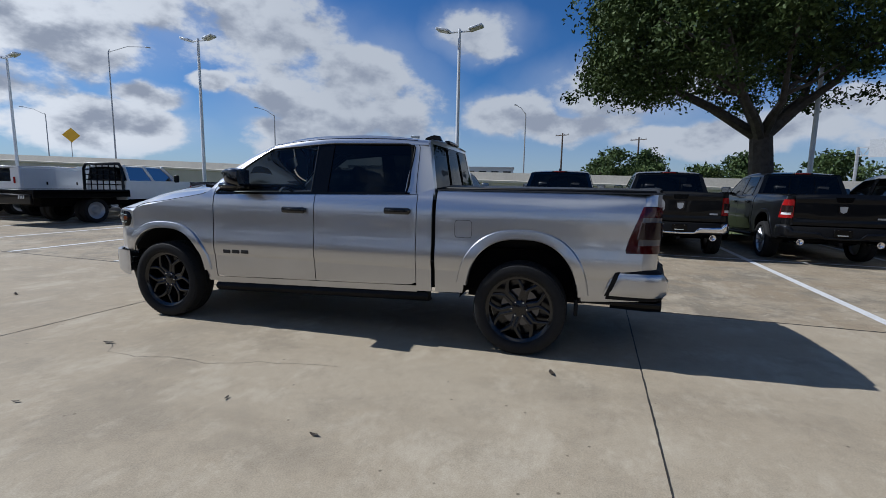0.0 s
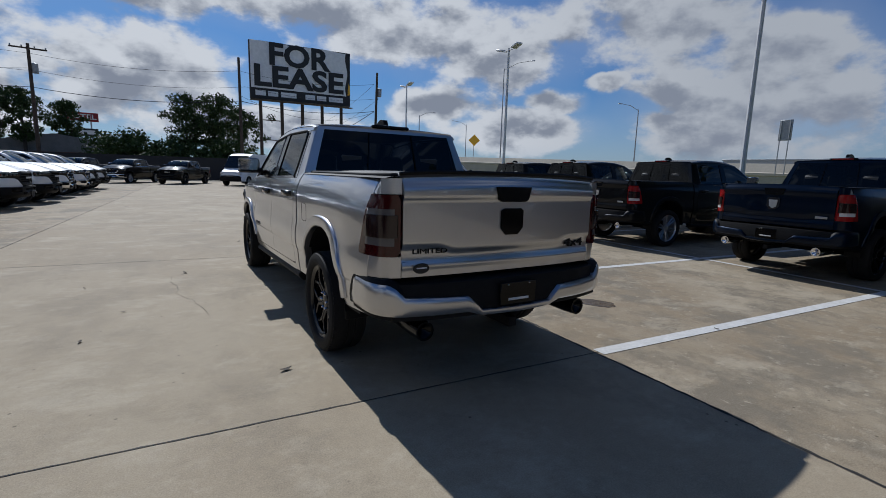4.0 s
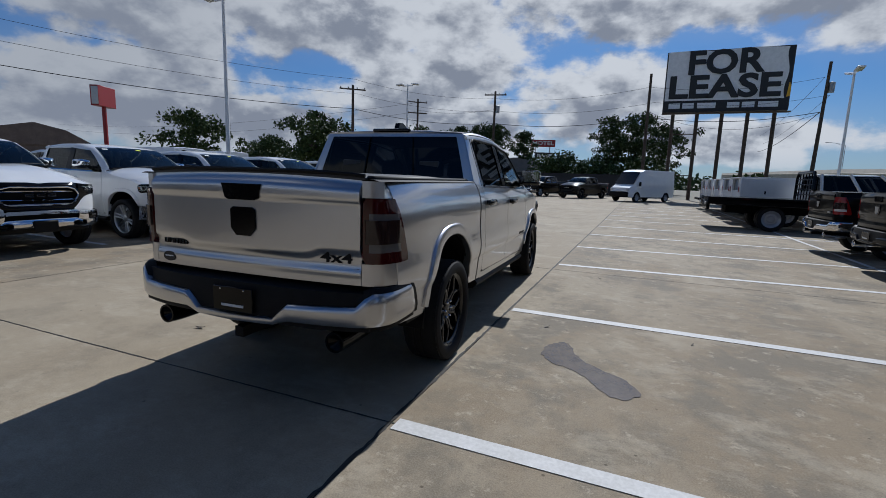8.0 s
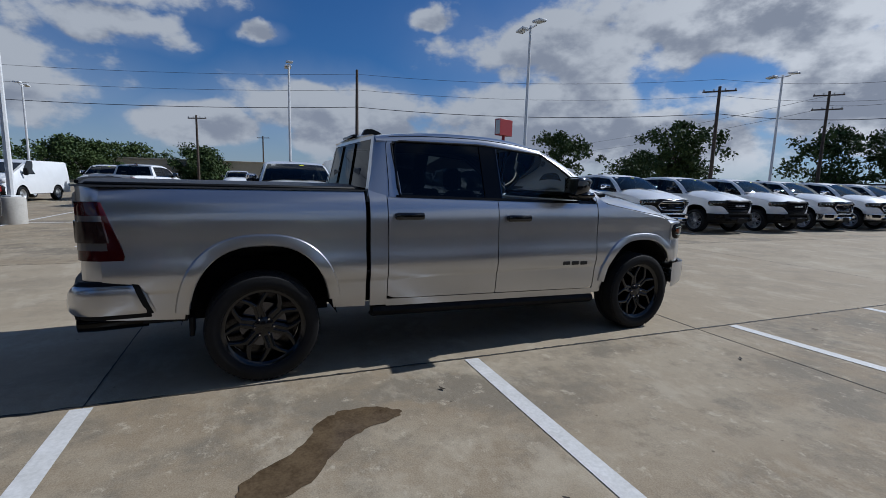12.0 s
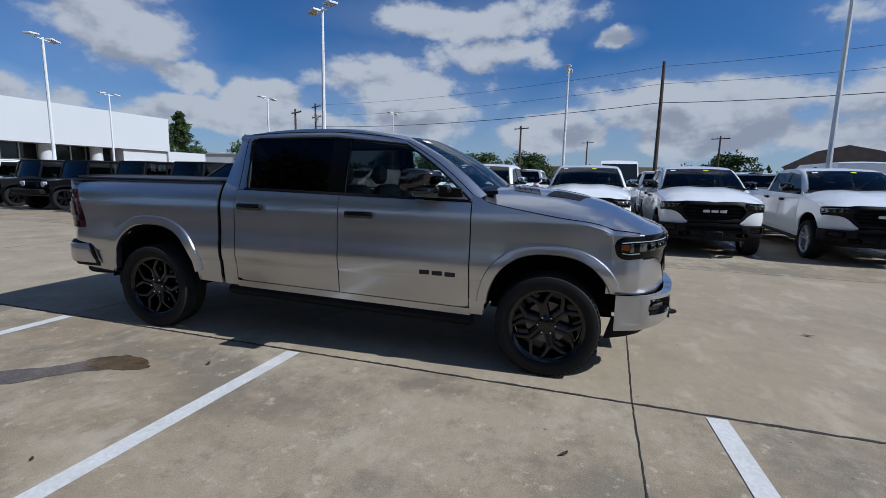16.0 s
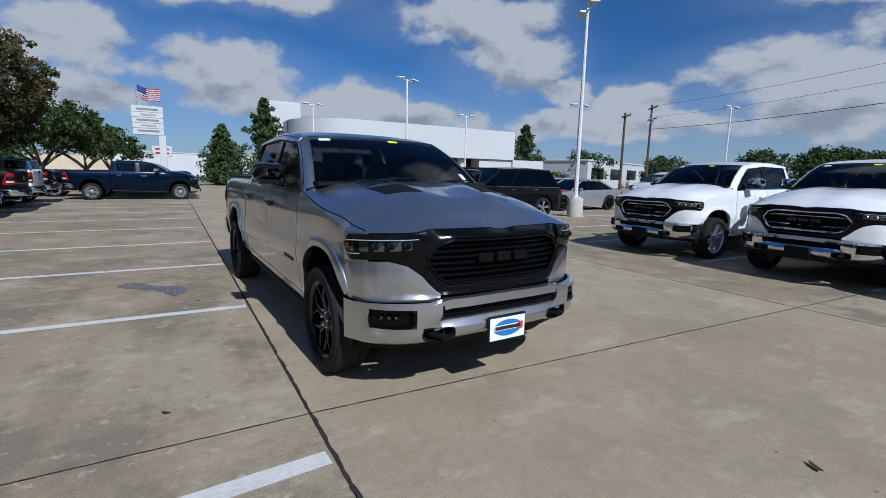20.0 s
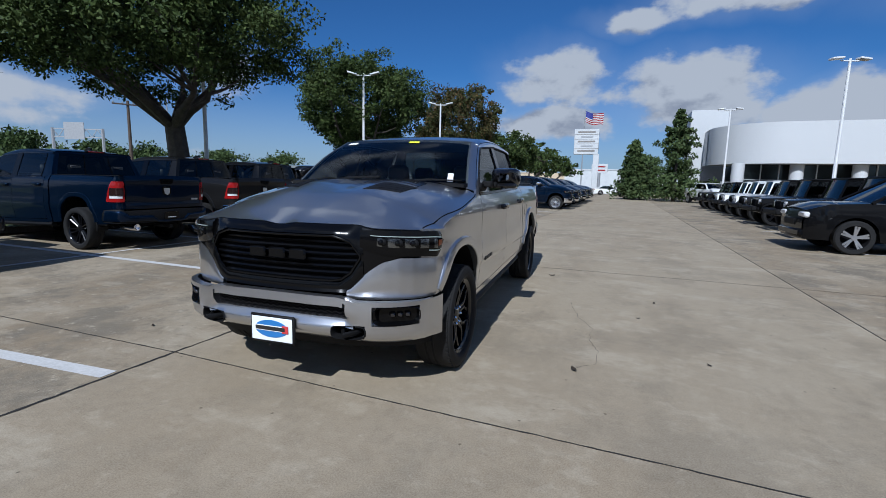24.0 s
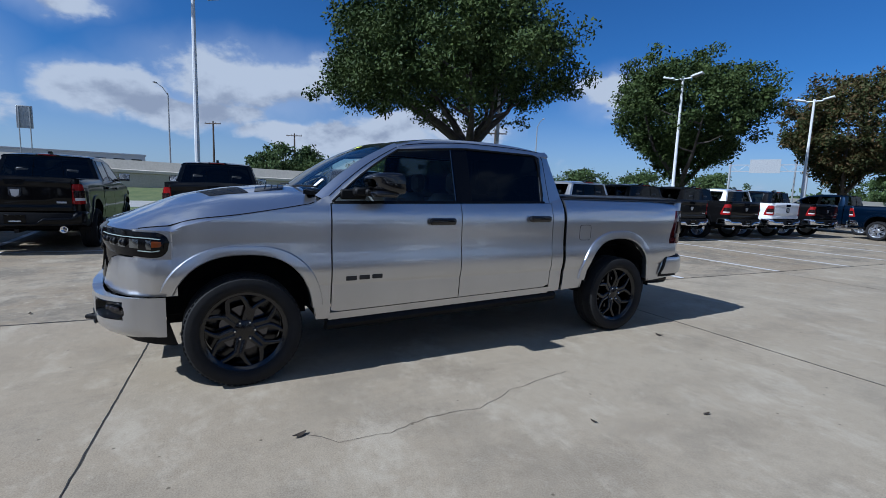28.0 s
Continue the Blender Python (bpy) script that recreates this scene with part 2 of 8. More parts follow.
SILVER = car_paint("silver_paint", (0.48, 0.485, 0.505), 0.08, 0.92, 0.28)
bsdf(SILVER).inputs["Coat IOR"].default_value, bsdf(SILVER).inputs["Coat Roughness"].default_value = 1.6, 0.015
SILVER2 = car_paint("silver_grey_paint", (0.45, 0.46, 0.47), 0.2, 0.7, 0.34)
WHITE = car_paint("white_paint", (0.76, 0.77, 0.77), 0, 0, 0.4)
BLACK = car_paint("black_paint", (0.0045, 0.0045, 0.005), 0, 0, 0.35)
GREY = car_paint("granite_paint", (0.013, 0.013, 0.0135), 0.3, 0.3, 0.4)
GREYD = car_paint("dark_granite_paint", (0.009, 0.0095, 0.011), 0.3, 0.4, 0.36)
NAVY = car_paint("navy_paint", (0.0015, 0.007, 0.020), 0.25, 0.4, 0.35)
RED = car_paint("red_paint", (0.45, 0.03, 0.02), 0, 0, 0.4)
GLOSSBLK = mat("gloss_black", (0.003, 0.003, 0.0034), 0.13, Specular_IOR_Level=0.2)
MIRRORBLK = mat("mirror_black", (0.006, 0.006, 0.007), 0.09, Specular_IOR_Level=0.6)
WHEELBLK = mat("wheel_black", (0.006, 0.006, 0.007), 0.16, Specular_IOR_Level=0.5)
SATIN = mottled("black_plastic", (0.006, 0.006, 0.0065), (0.011, 0.011, 0.0115), 12, 0.55, Specular_IOR_Level=0.14)
RUBBER = mottled("tyre_rubber", (0.009, 0.009, 0.0095), (0.015, 0.015, 0.015), 9, 0.78, bumps=0.1, Specular_IOR_Level=0.25)
DARK = mat("underbody_dark", (0.006, 0.006, 0.007), 0.9, Specular_IOR_Level=0.1)
CHROME = mat("chrome", (0.75, 0.75, 0.77), 0.08, 1.0)
DCHROME = mat("dark_chrome", (0.09, 0.09, 0.1), 0.12, 1.0)
ALLOY = mat("alloy", (0.55, 0.56, 0.58), 0.3, 0.9)
STEELW = mat("steel_wheel_grey", (0.38, 0.39, 0.4), 0.45, 0.6)
GLASS_C = glass_mat("clear_glass", (0.80, 0.88, 0.86), 0.7)
GLASS_D = glass_mat("privacy_glass", (0.05, 0.053, 0.055), 0.55)
GLASS_P = glass_mat("parked_glass", (0.20, 0.235, 0.23), 0.75)
REDLENS = mat("red_lens", (0.24, 0.008, 0.008), 0.10)
REDLENS2 = mat("dark_red_lens", (0.040, 0.002, 0.003), 0.08)
WHITELENS = mat("clear_lens", (0.62, 0.62, 0.62), 0.1)
DIMLENS = mat("grey_lens", (0.10, 0.095, 0.095), 0.08)
SMOKE = mat("smoked_lens", (0.02, 0.01, 0.01), 0.08)
LAMPCHROME = mat("lamp_reflector", (0.20, 0.21, 0.22), 0.18, 1.0)
AMBER = mat("amber_lens", (0.15, 0.035, 0.008), 0.15)
LAMPWHITE = mat("lamp_light_guide", (0.26, 0.30, 0.28), 0.2, Emission_Color=(0.85, 1.0, 0.90, 1), Emission_Strength=0.08)
INTERIOR = mottled("interior_black", (0.015, 0.015, 0.016), (0.03, 0.03, 0.03), 20, 0.6)
SEATMAT = mottled("seat_leather", (0.035, 0.034, 0.034), (0.06, 0.058, 0.056), 14, 0.55)
TONNEAU = mottled("tonneau_vinyl", (0.016, 0.016, 0.017), (0.03, 0.03, 0.031), 6, 0.5, bumps=0.15)
PAPER = mat("white_sticker", (0.8, 0.8, 0.76), 0.6)
YELLOWST = mat("yellow_sticker", (0.75, 0.8, 0.03), 0.5)
BLUEST = mat("plate_blue", (0.03, 0.16, 0.42), 0.5)
REDST = mat("plate_red", (0.5, 0.04, 0.04), 0.5)
PLATEWH = mat("plate_white", (0.75, 0.8, 0.84), 0.35)
LETTER = mat("white_letter", (0.72, 0.72, 0.7), 0.5)
BLKLETTER = mat("black_letter", (0.015, 0.015, 0.015), 0.5)
POLEMAT = mottled("lamp_pole_white", (0.62, 0.63, 0.63), (0.72, 0.73, 0.73), 3, 0.45)
GALV = mottled("galvanised_steel", (0.30, 0.31, 0.32), (0.42, 0.43, 0.44), 6, 0.5, 0.5)
WOODPOLE = mottled("creosote_wood", (0.045, 0.032, 0.024), (0.10, 0.075, 0.055), 5, 0.85, bumps=0.3)
CONC = mottled("concrete_grey", (0.36, 0.34, 0.30), (0.48, 0.46, 0.42), 3, 0.85, bumps=0.2)
BEIGEWALL = mottled("beige_wall", (0.40, 0.36, 0.30), (0.50, 0.46, 0.39), 0.4, 0.85, fine=9)
WHITEWALL = mottled("white_panel", (0.490, 0.505, 0.512), (0.512, 0.527, 0.534), 0.15, 0.5, fine=14)
GREYROOF = mottled("grey_roof", (0.18, 0.17, 0.16), (0.28, 0.26, 0.24), 1.0, 0.85)
BARNWALL = mottled("brown_siding", (0.12, 0.09, 0.075), (0.20, 0.15, 0.12), 0.8, 0.8)
BRICKRED = mottled("brick_red", (0.22, 0.09, 0.06), (0.32, 0.14, 0.09), 2, 0.85)
TANWALL = mottled("tan_wall", (0.50, 0.40, 0.27), (0.58, 0.48, 0.34), 0.4, 0.8)
DARKGLASS = mat("building_glass", (0.015, 0.018, 0.02), 0.06)
BARK = mottled("bark", (0.035, 0.028, 0.022), (0.09, 0.075, 0.06), 6, 0.9, bumps=0.6)
SIGNRED = mat("sign_red", (0.27, 0.013, 0.014), 0.4)
SIGNYEL = mat("sign_yellow", (0.75, 0.42, 0.02), 0.5)
SIGNWH = mottled("sign_white", (0.48, 0.50, 0.51), (0.56, 0.575, 0.58), 0.6, 0.5)
VINYL = mottled("billboard_vinyl", (0.80, 0.81, 0.81), (0.88, 0.88, 0.87), 0.3, 0.6, fine=3)
CRACKMAT = mottled("crack_dirt", (0.075, 0.06, 0.045), (0.13, 0.105, 0.08), 9, 0.9)
SIGNBLK = mat("sign_black", (0.02, 0.02, 0.022), 0.6)
FLAGBLUE = mat("flag_blue", (0.03, 0.04, 0.22), 0.7)
WIRE = mat("wire_black", (0.015, 0.015, 0.015), 0.6)
LEDGLASS = mat("lamp_lens", (0.35, 0.33, 0.26), 0.25)
STRIPE = mottled("stripe_paint", (0.50, 0.49, 0.46), (0.62, 0.61, 0.59), 6, 0.7, fine=40)
JOINT = mottled("joint_sealant", (0.010, 0.009, 0.008), (0.035, 0.030, 0.025), 6, 0.8)
GRASS_SOIL = mottled("grass_ground", (0.06, 0.09, 0.025), (0.13, 0.15, 0.05), 1.5, 0.95, fine=25)
FARGROUND = mottled("far_ground", (0.16, 0.15, 0.11), (0.24, 0.22, 0.17), 0.02, 0.95, fine=0.6)
ROAD = mottled("road_concrete", (0.28, 0.27, 0.25), (0.36, 0.35, 0.32), 0.5, 0.85)


def leaf_material(name, c1, c2, c3):
    m = mat(name, c1, 0.6, Specular_IOR_Level=0.12)
    info = node(m, "ShaderNodeNewGeometry")
    col = ramp(m, info.outputs["Random Per Island"], [(0.0, c1), (0.55, c2), (1.0, c3)])
    big_n = noise_of(m, 0.6, 3, 0.6)
    col = blend(m, 0.35, col, ramp(m, big_n, [(0.35, tuple(v * 0.6 for v in c1)), (0.7, c3)]))
    link(m, col, bsdf(m).inputs["Base Color"])
    bsdf(m).inputs["Transmission Weight"].default_value = 0.0
    return m


LEAF = leaf_material("oak_leaves", (0.020, 0.036, 0.010), (0.044, 0.070, 0.018), (0.092, 0.122, 0.036))
LEAF2 = leaf_material("oak_leaves_rust", (0.022, 0.040, 0.012), (0.048, 0.066, 0.020), (0.14, 0.078, 0.035))
LEAF_PINE = leaf_material("pine_needles", (0.028, 0.050, 0.018), (0.055, 0.086, 0.030), (0.095, 0.125, 0.045))
LEAF_FAR = leaf_material("far_leaves", (0.030, 0.053, 0.017), (0.052, 0.085, 0.027), (0.095, 0.130, 0.046))
LEAF_LIGHT = leaf_material("light_leaves", (0.036, 0.062, 0.019), (0.062, 0.095, 0.029), (0.095, 0.130, 0.042))

# concrete lot: panels, long stains, smudges, aggregate; the bays are dirtier than the lane
def lot_concrete(name, dirt, pale=1.0):
    m = mat(name, (0.330, 0.277, 0.202), 0.85, Specular_IOR_Level=0.22)
    w = node(m, "ShaderNodeNewGeometry").outputs["Position"]
    slab = node(m, "ShaderNodeObjectInfo").outputs["Random"]

    def mask(fac, lo, hi, amount):
        return ramp(m, fac, [(lo, (0, 0, 0)), (hi, (amount, amount, amount))])

    col = ramp(m, noise_of(m, 0.16, 6, 0.62, w), [(0.30, (0.235, 0.181, 0.118)), (0.50, (0.300, 0.244, 0.168)), (0.72, (0.350, 0.298, 0.214))])
    col = blend(m, 0.5, col, ramp(m, slab, [(0.0, (0.255, 0.202, 0.134)), (1.0, (0.335, 0.283, 0.202))]))
    warp = noise_of(m, 0.7, 4, 0.6, w)
    # broad brown film
    col = blend(m, mask(noise_of(m, 0.42, 9, 0.68, w, (1.0, 0.6, 1)), 0.44, 0.56, 0.62 * dirt), col, (0.190, 0.134, 0.076))
    # grey smudges from tyres
    col = blend(m, mask(noise_of(m, 0.85, 10, 0.72, w, (1.0, 0.8, 1)), 0.49, 0.60, 0.80 * dirt), col, (0.105, 0.088, 0.066))
    # small blots
    col = blend(m, mask(noise_of(m, 2.6, 8, 0.75, w), 0.52, 0.62, 0.55 * dirt), col, (0.130, 0.101, 0.067))
    # worn pale scabs
    col = blend(m, mask(noise_of(m, 1.5, 9, 0.75, w, (0.7, 1.0, 1)), 0.52, 0.62, 0.55), col, (0.440, 0.382, 0.286))
    col = blend(m, mask(noise_of(m, 6.5, 7, 0.8, w), 0.57, 0.64, 0.55 * dirt), col, (0.470, 0.411, 0.311))
    mid = noise_of(m, 14.0, 6, 0.75, w)
    col = blend(m, 0.22, col, ramp(m, mid, [(0.30, (0.150, 0.117, 0.074)), (0.70, (0.440, 0.382, 0.277))]))
    grain = noise_of(m, 110.0, 3, 0.75, w)
    col = blend(m, 0.24, col, ramp(m, grain, [(0.32, (0.100, 0.078, 0.054)), (0.68, (0.500, 0.439, 0.328))]))
    pit = node(m, "ShaderNodeTexVoronoi", Scale=5.0)
    link(m, w, pit.inputs["Vector"])
    col = blend(m, ramp(m, pit.outputs["Distance"], [(0.03, (0.7, 0.7, 0.7)), (0.06, (0, 0, 0))]), col, (0.060, 0.046, 0.030))
    col = blend(m, 1.0, col, (pale, pale, pale), "MULTIPLY")
    link(m, col, bsdf(m).inputs["Base Color"])
    link(m, ramp(m, mid, [(0.3, (0.70, 0.70, 0.70)), (0.7, (0.92, 0.92, 0.92))]), bsdf(m).inputs["Roughness"])
    bump(m, grain, 0.35, 0.003)
    return m


LOT = lot_concrete("lot_concrete", 0.55, 1.11)
LOT_BAY = lot_concrete("bay_concrete", 1.4, 1.06)
WETSTAIN = mottled("damp_stain", (0.060, 0.040, 0.022), (0.135, 0.096, 0.055), 7, 0.17, bumps=0.08, fine=60, Specular_IOR_Level=0.5)

# ---------- mesh helpers ----------
AWAY = [None]       # open sheets made while this is set turn their faces away from it


def part(name, bm, material, parent=None, label="", smooth=True, mats=()):
    if AWAY[0] is not None and any(e.is_boundary for e in bm.edges):
        bm.normal_update()
        if sum(f.normal.dot(f.calc_center_median() - AWAY[0]) * f.calc_area() for f in bm.faces) < 0:
            bmesh.ops.reverse_faces(bm, faces=bm.faces[:])
    me = bpy.data.meshes.new(name)
    bm.to_mesh(me)
    bm.free()
    if smooth and len(me.polygons):
        me.polygons.foreach_set("use_smooth", [True] * len(me.polygons))
        me.set_sharp_from_angle(angle=radians(38))
    for m in (material, *mats):
        me.materials.append(m)
    ob = new(name, me)
    if parent is not None:
        ob.parent = parent
    if label:
        ob["label"] = label
    return ob


def thing(name, label, category, group="", kind="", at=None):
    ob = tagged(new(name), label, category, group, kind)
    ob.empty_display_size = 0.2
    if at is not None:
        ob.matrix_basis = at
    return ob


def interp(x, table):
    if x <= table[0][0]:
        return table[0][1]
    for (a, va), (b, vb) in zip(table, table[1:]):
        if x <= b:
            return va + (vb - va) * (x - a) / (b - a)
    return table[-1][1]


def smooth01(x):
    x = min(1.0, max(0.0, x))
    return x * x * (3 - 2 * x)


def span(a, b, n):
    return [a + (b - a) * i / n for i in range(n + 1)]


def sheet(bm, fn, us, vs, flip=False, rim=None, skip=None):
    """A grid of faces fn(u, v); rim: the way in which its edge is turned in; skip(u, v): cells left open."""
    rows = [[bm.verts.new(fn(u, v)) for v in vs] for u in us]
    faces = []
    for i in range(len(us) - 1):
        for j in range(len(vs) - 1):
            if skip and skip((us[i] + us[i + 1]) / 2, (vs[j] + vs[j + 1]) / 2):
                continue
            q = [rows[i][j], rows[i + 1][j], rows[i + 1][j + 1], rows[i][j + 1]]
            q = q[::-1] if flip else q
            if len({tuple(round(c, 6) for c in w.co) for w in q}) < 3:
                continue
            faces.append(bm.faces.new(q))
    if skip:
        for w in [w for r in rows for w in r if not w.link_faces]:
            bm.verts.remove(w)
    if rim:
        mine = set(faces)
        edges = list({e for f in faces for e in f.edges if sum(g in mine for g in e.link_faces) == 1})
        got = bmesh.ops.extrude_edge_only(bm, edges=edges)["geom"]
        bmesh.ops.translate(bm, vec=Vector(rim), verts=[g for g in got if isinstance(g, bmesh.types.BMVert)])
    return faces


def box(bm, c, s, bevel=0.0, rot=None, seg=1):
    m = Matrix.Translation(c) @ (rot or Matrix()) @ Matrix.Diagonal((*s, 1))
    got = bmesh.ops.create_cube(bm, size=1.0, matrix=m)["verts"]
    if bevel:
        edges = list({e for v in got for e in v.link_edges})
        bmesh.ops.bevel(bm, geom=edges, offset=bevel, segments=seg, profile=0.5, affect="EDGES", clamp_overlap=True)


def lathe(bm, profile, seg, m=Matrix(), close=False):
    """Profile of (radius, along x), turned round the x axis."""
    rings = []
    for r, a in profile:
        rings.append([bm.verts.new(m @ Vector((a, r * math.cos(2 * math.pi * k / seg), r * math.sin(2 * math.pi * k / seg)))) for k in range(seg)])
    for a, b in zip(rings, rings[1:]):
        for k in range(seg):
            bm.faces.new((a[k], a[(k + 1) % seg], b[(k + 1) % seg], b[k]))
    if close:
        bm.faces.new(rings[0][::-1])
        bm.faces.new(rings[-1])


def tube(bm, pts, radii, seg=8, cap=True):
    pts = [Vector(p) for p in pts]
    if isinstance(radii, (int, float)):
        radii = [radii] * len(pts)
    rings, side = [], None
    for i, p in enumerate(pts):
        d = (pts[min(i + 1, len(pts) - 1)] - pts[max(i - 1, 0)]).normalized()
        if side is None:
            side = d.orthogonal().normalized()
        side = (side - d * side.dot(d)).normalized()
        up = d.cross(side)
        rings.append([bm.verts.new(p + radii[i] * (side * math.cos(2 * math.pi * k / seg) + up * math.sin(2 * math.pi * k / seg))) for k in range(seg)])
    for a, b in zip(rings, rings[1:]):
        for k in range(seg):
            bm.faces.new((a[k], a[(k + 1) % seg], b[(k + 1) % seg], b[k]))
    if cap:
        bm.faces.new(rings[0][::-1])
        bm.faces.new(rings[-1])


def prism(bm, pts, to3, depth):
    """A flat outline of (a, b), laid into space by to3, and thickened by the vector depth."""
    d = Vector(depth)
    lo = [bm.verts.new(Vector(to3(a, b))) for a, b in pts]
    hi = [bm.verts.new(Vector(to3(a, b)) + d) for a, b in pts]
    bm.faces.new(lo)
    bm.faces.new(hi[::-1])
    n = len(pts)
    for i in range(n):
        bm.faces.new((lo[i], hi[i], hi[(i + 1) % n], lo[(i + 1) % n]))
    bmesh.ops.recalc_face_normals(bm, faces=bm.faces[:])


def fresh():
    return bmesh.new()


def made(fill, *a, **k):
    bm = bmesh.new()
    fill(bm, *a, **k)
    return bm


def words(name, text, size, m, material, parent=None, depth=0.01, squeeze=1.0, bold=0.0):
    """Letters of the built-in font as a mesh."""
    c = bpy.data.curves.new(name, "FONT")
    c.body, c.size, c.extrude, c.align_x, c.align_y, c.offset = text, size, depth, "CENTER", "CENTER", bold
    c.resolution_u = 3
    tmp = bpy.data.objects.new(name, c)
    scene.collection.objects.link(tmp)
    me = bpy.data.meshes.new_from_object(tmp.evaluated_get(bpy.context.evaluated_depsgraph_get()))
    bpy.data.objects.remove(tmp)
    bpy.data.curves.remove(c)
    me.transform(m @ Matrix.Diagonal((squeeze, 1, 1, 1)))
    me.materials.clear()
    me.materials.append(material)
    ob = new(name, me)
    if parent is not None:
        ob.parent = parent
    return ob


def merged(root, groups):
    """Joins the parts of a far thing into a few, by name: groups is a list of (new name, words in the old names)."""
    piles = {}
    for o in [c for c in root.children_recursive if c.type == "MESH"]:
        chain, top = [], o
        while top is not root:
            chain.append(top)
            top = top.parent
        key = next((n for n, ws in groups if any(w in c.name for c in chain for w in ws)), "body")
        m = Matrix()
        for c in reversed(chain):
            m = m @ c.matrix_basis
        side = "" if key not in ("wheel", "window", "door", "tail_lamp", "head_lamp", "mirror") else chain[-1].name
        if key in ("tail_lamp", "head_lamp", "mirror"):
            c = m @ (sum((v.co for v in o.data.vertices), Vector()) / max(1, len(o.data.vertices)))
            side = "left" if c.x < 0 else "right"
        piles.setdefault((key, side), []).append((o, m))
    for key, pile in piles.items():
        verts, faces, slots, idx, smooth_f = [], [], [], [], []
        for o, m in pile:
            n = len(verts)
            me = o.data
            verts += [m @ v.co for v in me.vertices]
            flip = m.determinant() < 0
            mt = me.materials[0]
            if mt not in slots:
                slots.append(mt)
            k = slots.index(mt)
            for f in me.polygons:
                vs = [n + i for i in f.vertices]
                faces.append(vs[::-1] if flip else vs)
                idx.append(k)
        name = key[0]
        me = bpy.data.meshes.new(name)
        me.from_pydata(verts, [], faces)
        for mt in slots:
            me.materials.append(mt)
        me.polygons.foreach_set("material_index", idx)
        me.polygons.foreach_set("use_smooth", [True] * len(faces))
        me.set_sharp_from_angle(angle=radians(38))
        ob = new(name, me)
        ob.parent = root
        ob.visible_shadow = name != "window"
        for o, _ in pile:
            bpy.data.objects.remove(o)
    return root


FAR_GROUPS = [("wheel", ("wheel",)), ("windscreen", ("windscreen",)), ("window", ("window",)), ("tail_lamp", ("tail_lamp", "high_brake")), ("head_lamp", ("head_lamp",)), ("mirror", ("mirror",)), ("grille", ("grille",)), ("front_bumper", ("front_bumper", "fog", "plate", "air_dam", "hook")), ("rear_bumper", ("bumper",)), ("tailgate", ("tailgate",)), ("bonnet", ("bonnet", "fender_top")), ("door", ("door",)), ("cabin", ("seat", "dashboard", "steering", "headliner")), ("chassis", ("chassis", "well", "liner", "step"))]

# ---------- pickup truck: front to +y, right side to +x, ground at z = 0 ----------
AX = 1.836          # half the wheelbase
HUB = 0.395
W_TABLE = [(0.38, 0.918), (0.46, 0.936), (0.54, 0.949), (0.62, 0.957), (0.690, 0.962), (0.712, 0.972), (0.76, 0.981), (0.81, 0.984), (0.86, 0.981), (0.93, 0.971), (1.02, 0.966), (1.10, 0.967), (1.17, 0.967), (1.23, 0.960), (1.29, 0.944), (1.34, 0.922), (1.39, 0.888), (1.42, 0.86)]


def half_width(y, z):
    w = interp(z, W_TABLE)
    if y > 1.9:
        w -= 0.125 * ((y - 1.9) / 0.8) ** 2.2
    if y < -2.3:
        w -= 0.045 * ((-2.3 - y) / 0.6) ** 2
    return w


def belt(y):
    return 1.335 - 0.02 * y


def rocker(y):
    return 0.453 - 0.030 * y


def fender_top(y):
    return interp(y, [(1.2, 1.375), (1.28, 1.345), (1.36, 1.296), (1.54, 1.262), (1.83, 1.213), (2.10, 1.165), (2.20, 1.138), (2.27, 1.100), (2.6, 1.09)])


def glass_x(z):
    return interp(z, [(1.29, 0.938), (1.345, 0.918), (1.79, 0.768), (1.84, 0.735), (1.88, 0.69)])


def roof_z(y):
    return 1.905 - 0.065 * ((y + 0.25) / 0.75) ** 2 if y < -0.25 else 1.905 - 0.052 * ((y + 0.25) / 0.75) ** 3


def arch(cy, a, b, cz=0.39, n=2.5):
    def low(y, floor):
        d = abs(y - cy) / a
        return max(floor, cz + b * (1 - d**n) ** (1 / n)) if d < 1 else floor
    return low


REAR_IN, FRONT_IN = arch(-AX, 0.50, 0.612), arch(AX, 0.49, 0.56)


NOSE = [(0, 2.735), (0.15, 2.732), (0.3, 2.722), (0.42, 2.704), (0.52, 2.680), (0.62, 2.648), (0.70, 2.615), (0.78, 2.572), (0.85, 2.520), (0.90, 2.455), (0.935, 2.375), (0.952, 2.27)]


def nose_at(s):     # along the nose, 0 in the middle, 1 at the front of the fender
    k = s * (len(NOSE) - 1)
    i = min(len(NOSE) - 2, int(k))
    f = k - i
    return NOSE[i][0] + (NOSE[i + 1][0] - NOSE[i][0]) * f, NOSE[i][1] + (NOSE[i + 1][1] - NOSE[i][1]) * f


def nose_s(x):
    for i in range(len(NOSE) - 1):
        if NOSE[i][0] <= x <= NOSE[i + 1][0]:
            return (i + (x - NOSE[i][0]) / (NOSE[i + 1][0] - NOSE[i][0])) / (len(NOSE) - 1)
    return 1.0


LAMP_LO = [(0.40, 0.990), (0.56, 0.985), (0.70, 0.952), (0.90, 0.938), (0.935, 0.928), (0.952, 0.925)]
LAMP_HI = [(0.40, 1.110), (0.56, 1.108), (0.78, 1.106), (0.90, 1.102), (0.935, 1.098), (0.952, 1.092)]
EDGE = [(0, 1.124), (0.05, 1.126), (0.10, 1.138), (0.53, 1.139), (0.60, 1.124), (0.66, 1.119), (0.80, 1.115), (0.90, 1.110), (0.935, 1.106), (0.952, 1.100)]     # front edge of the bonnet


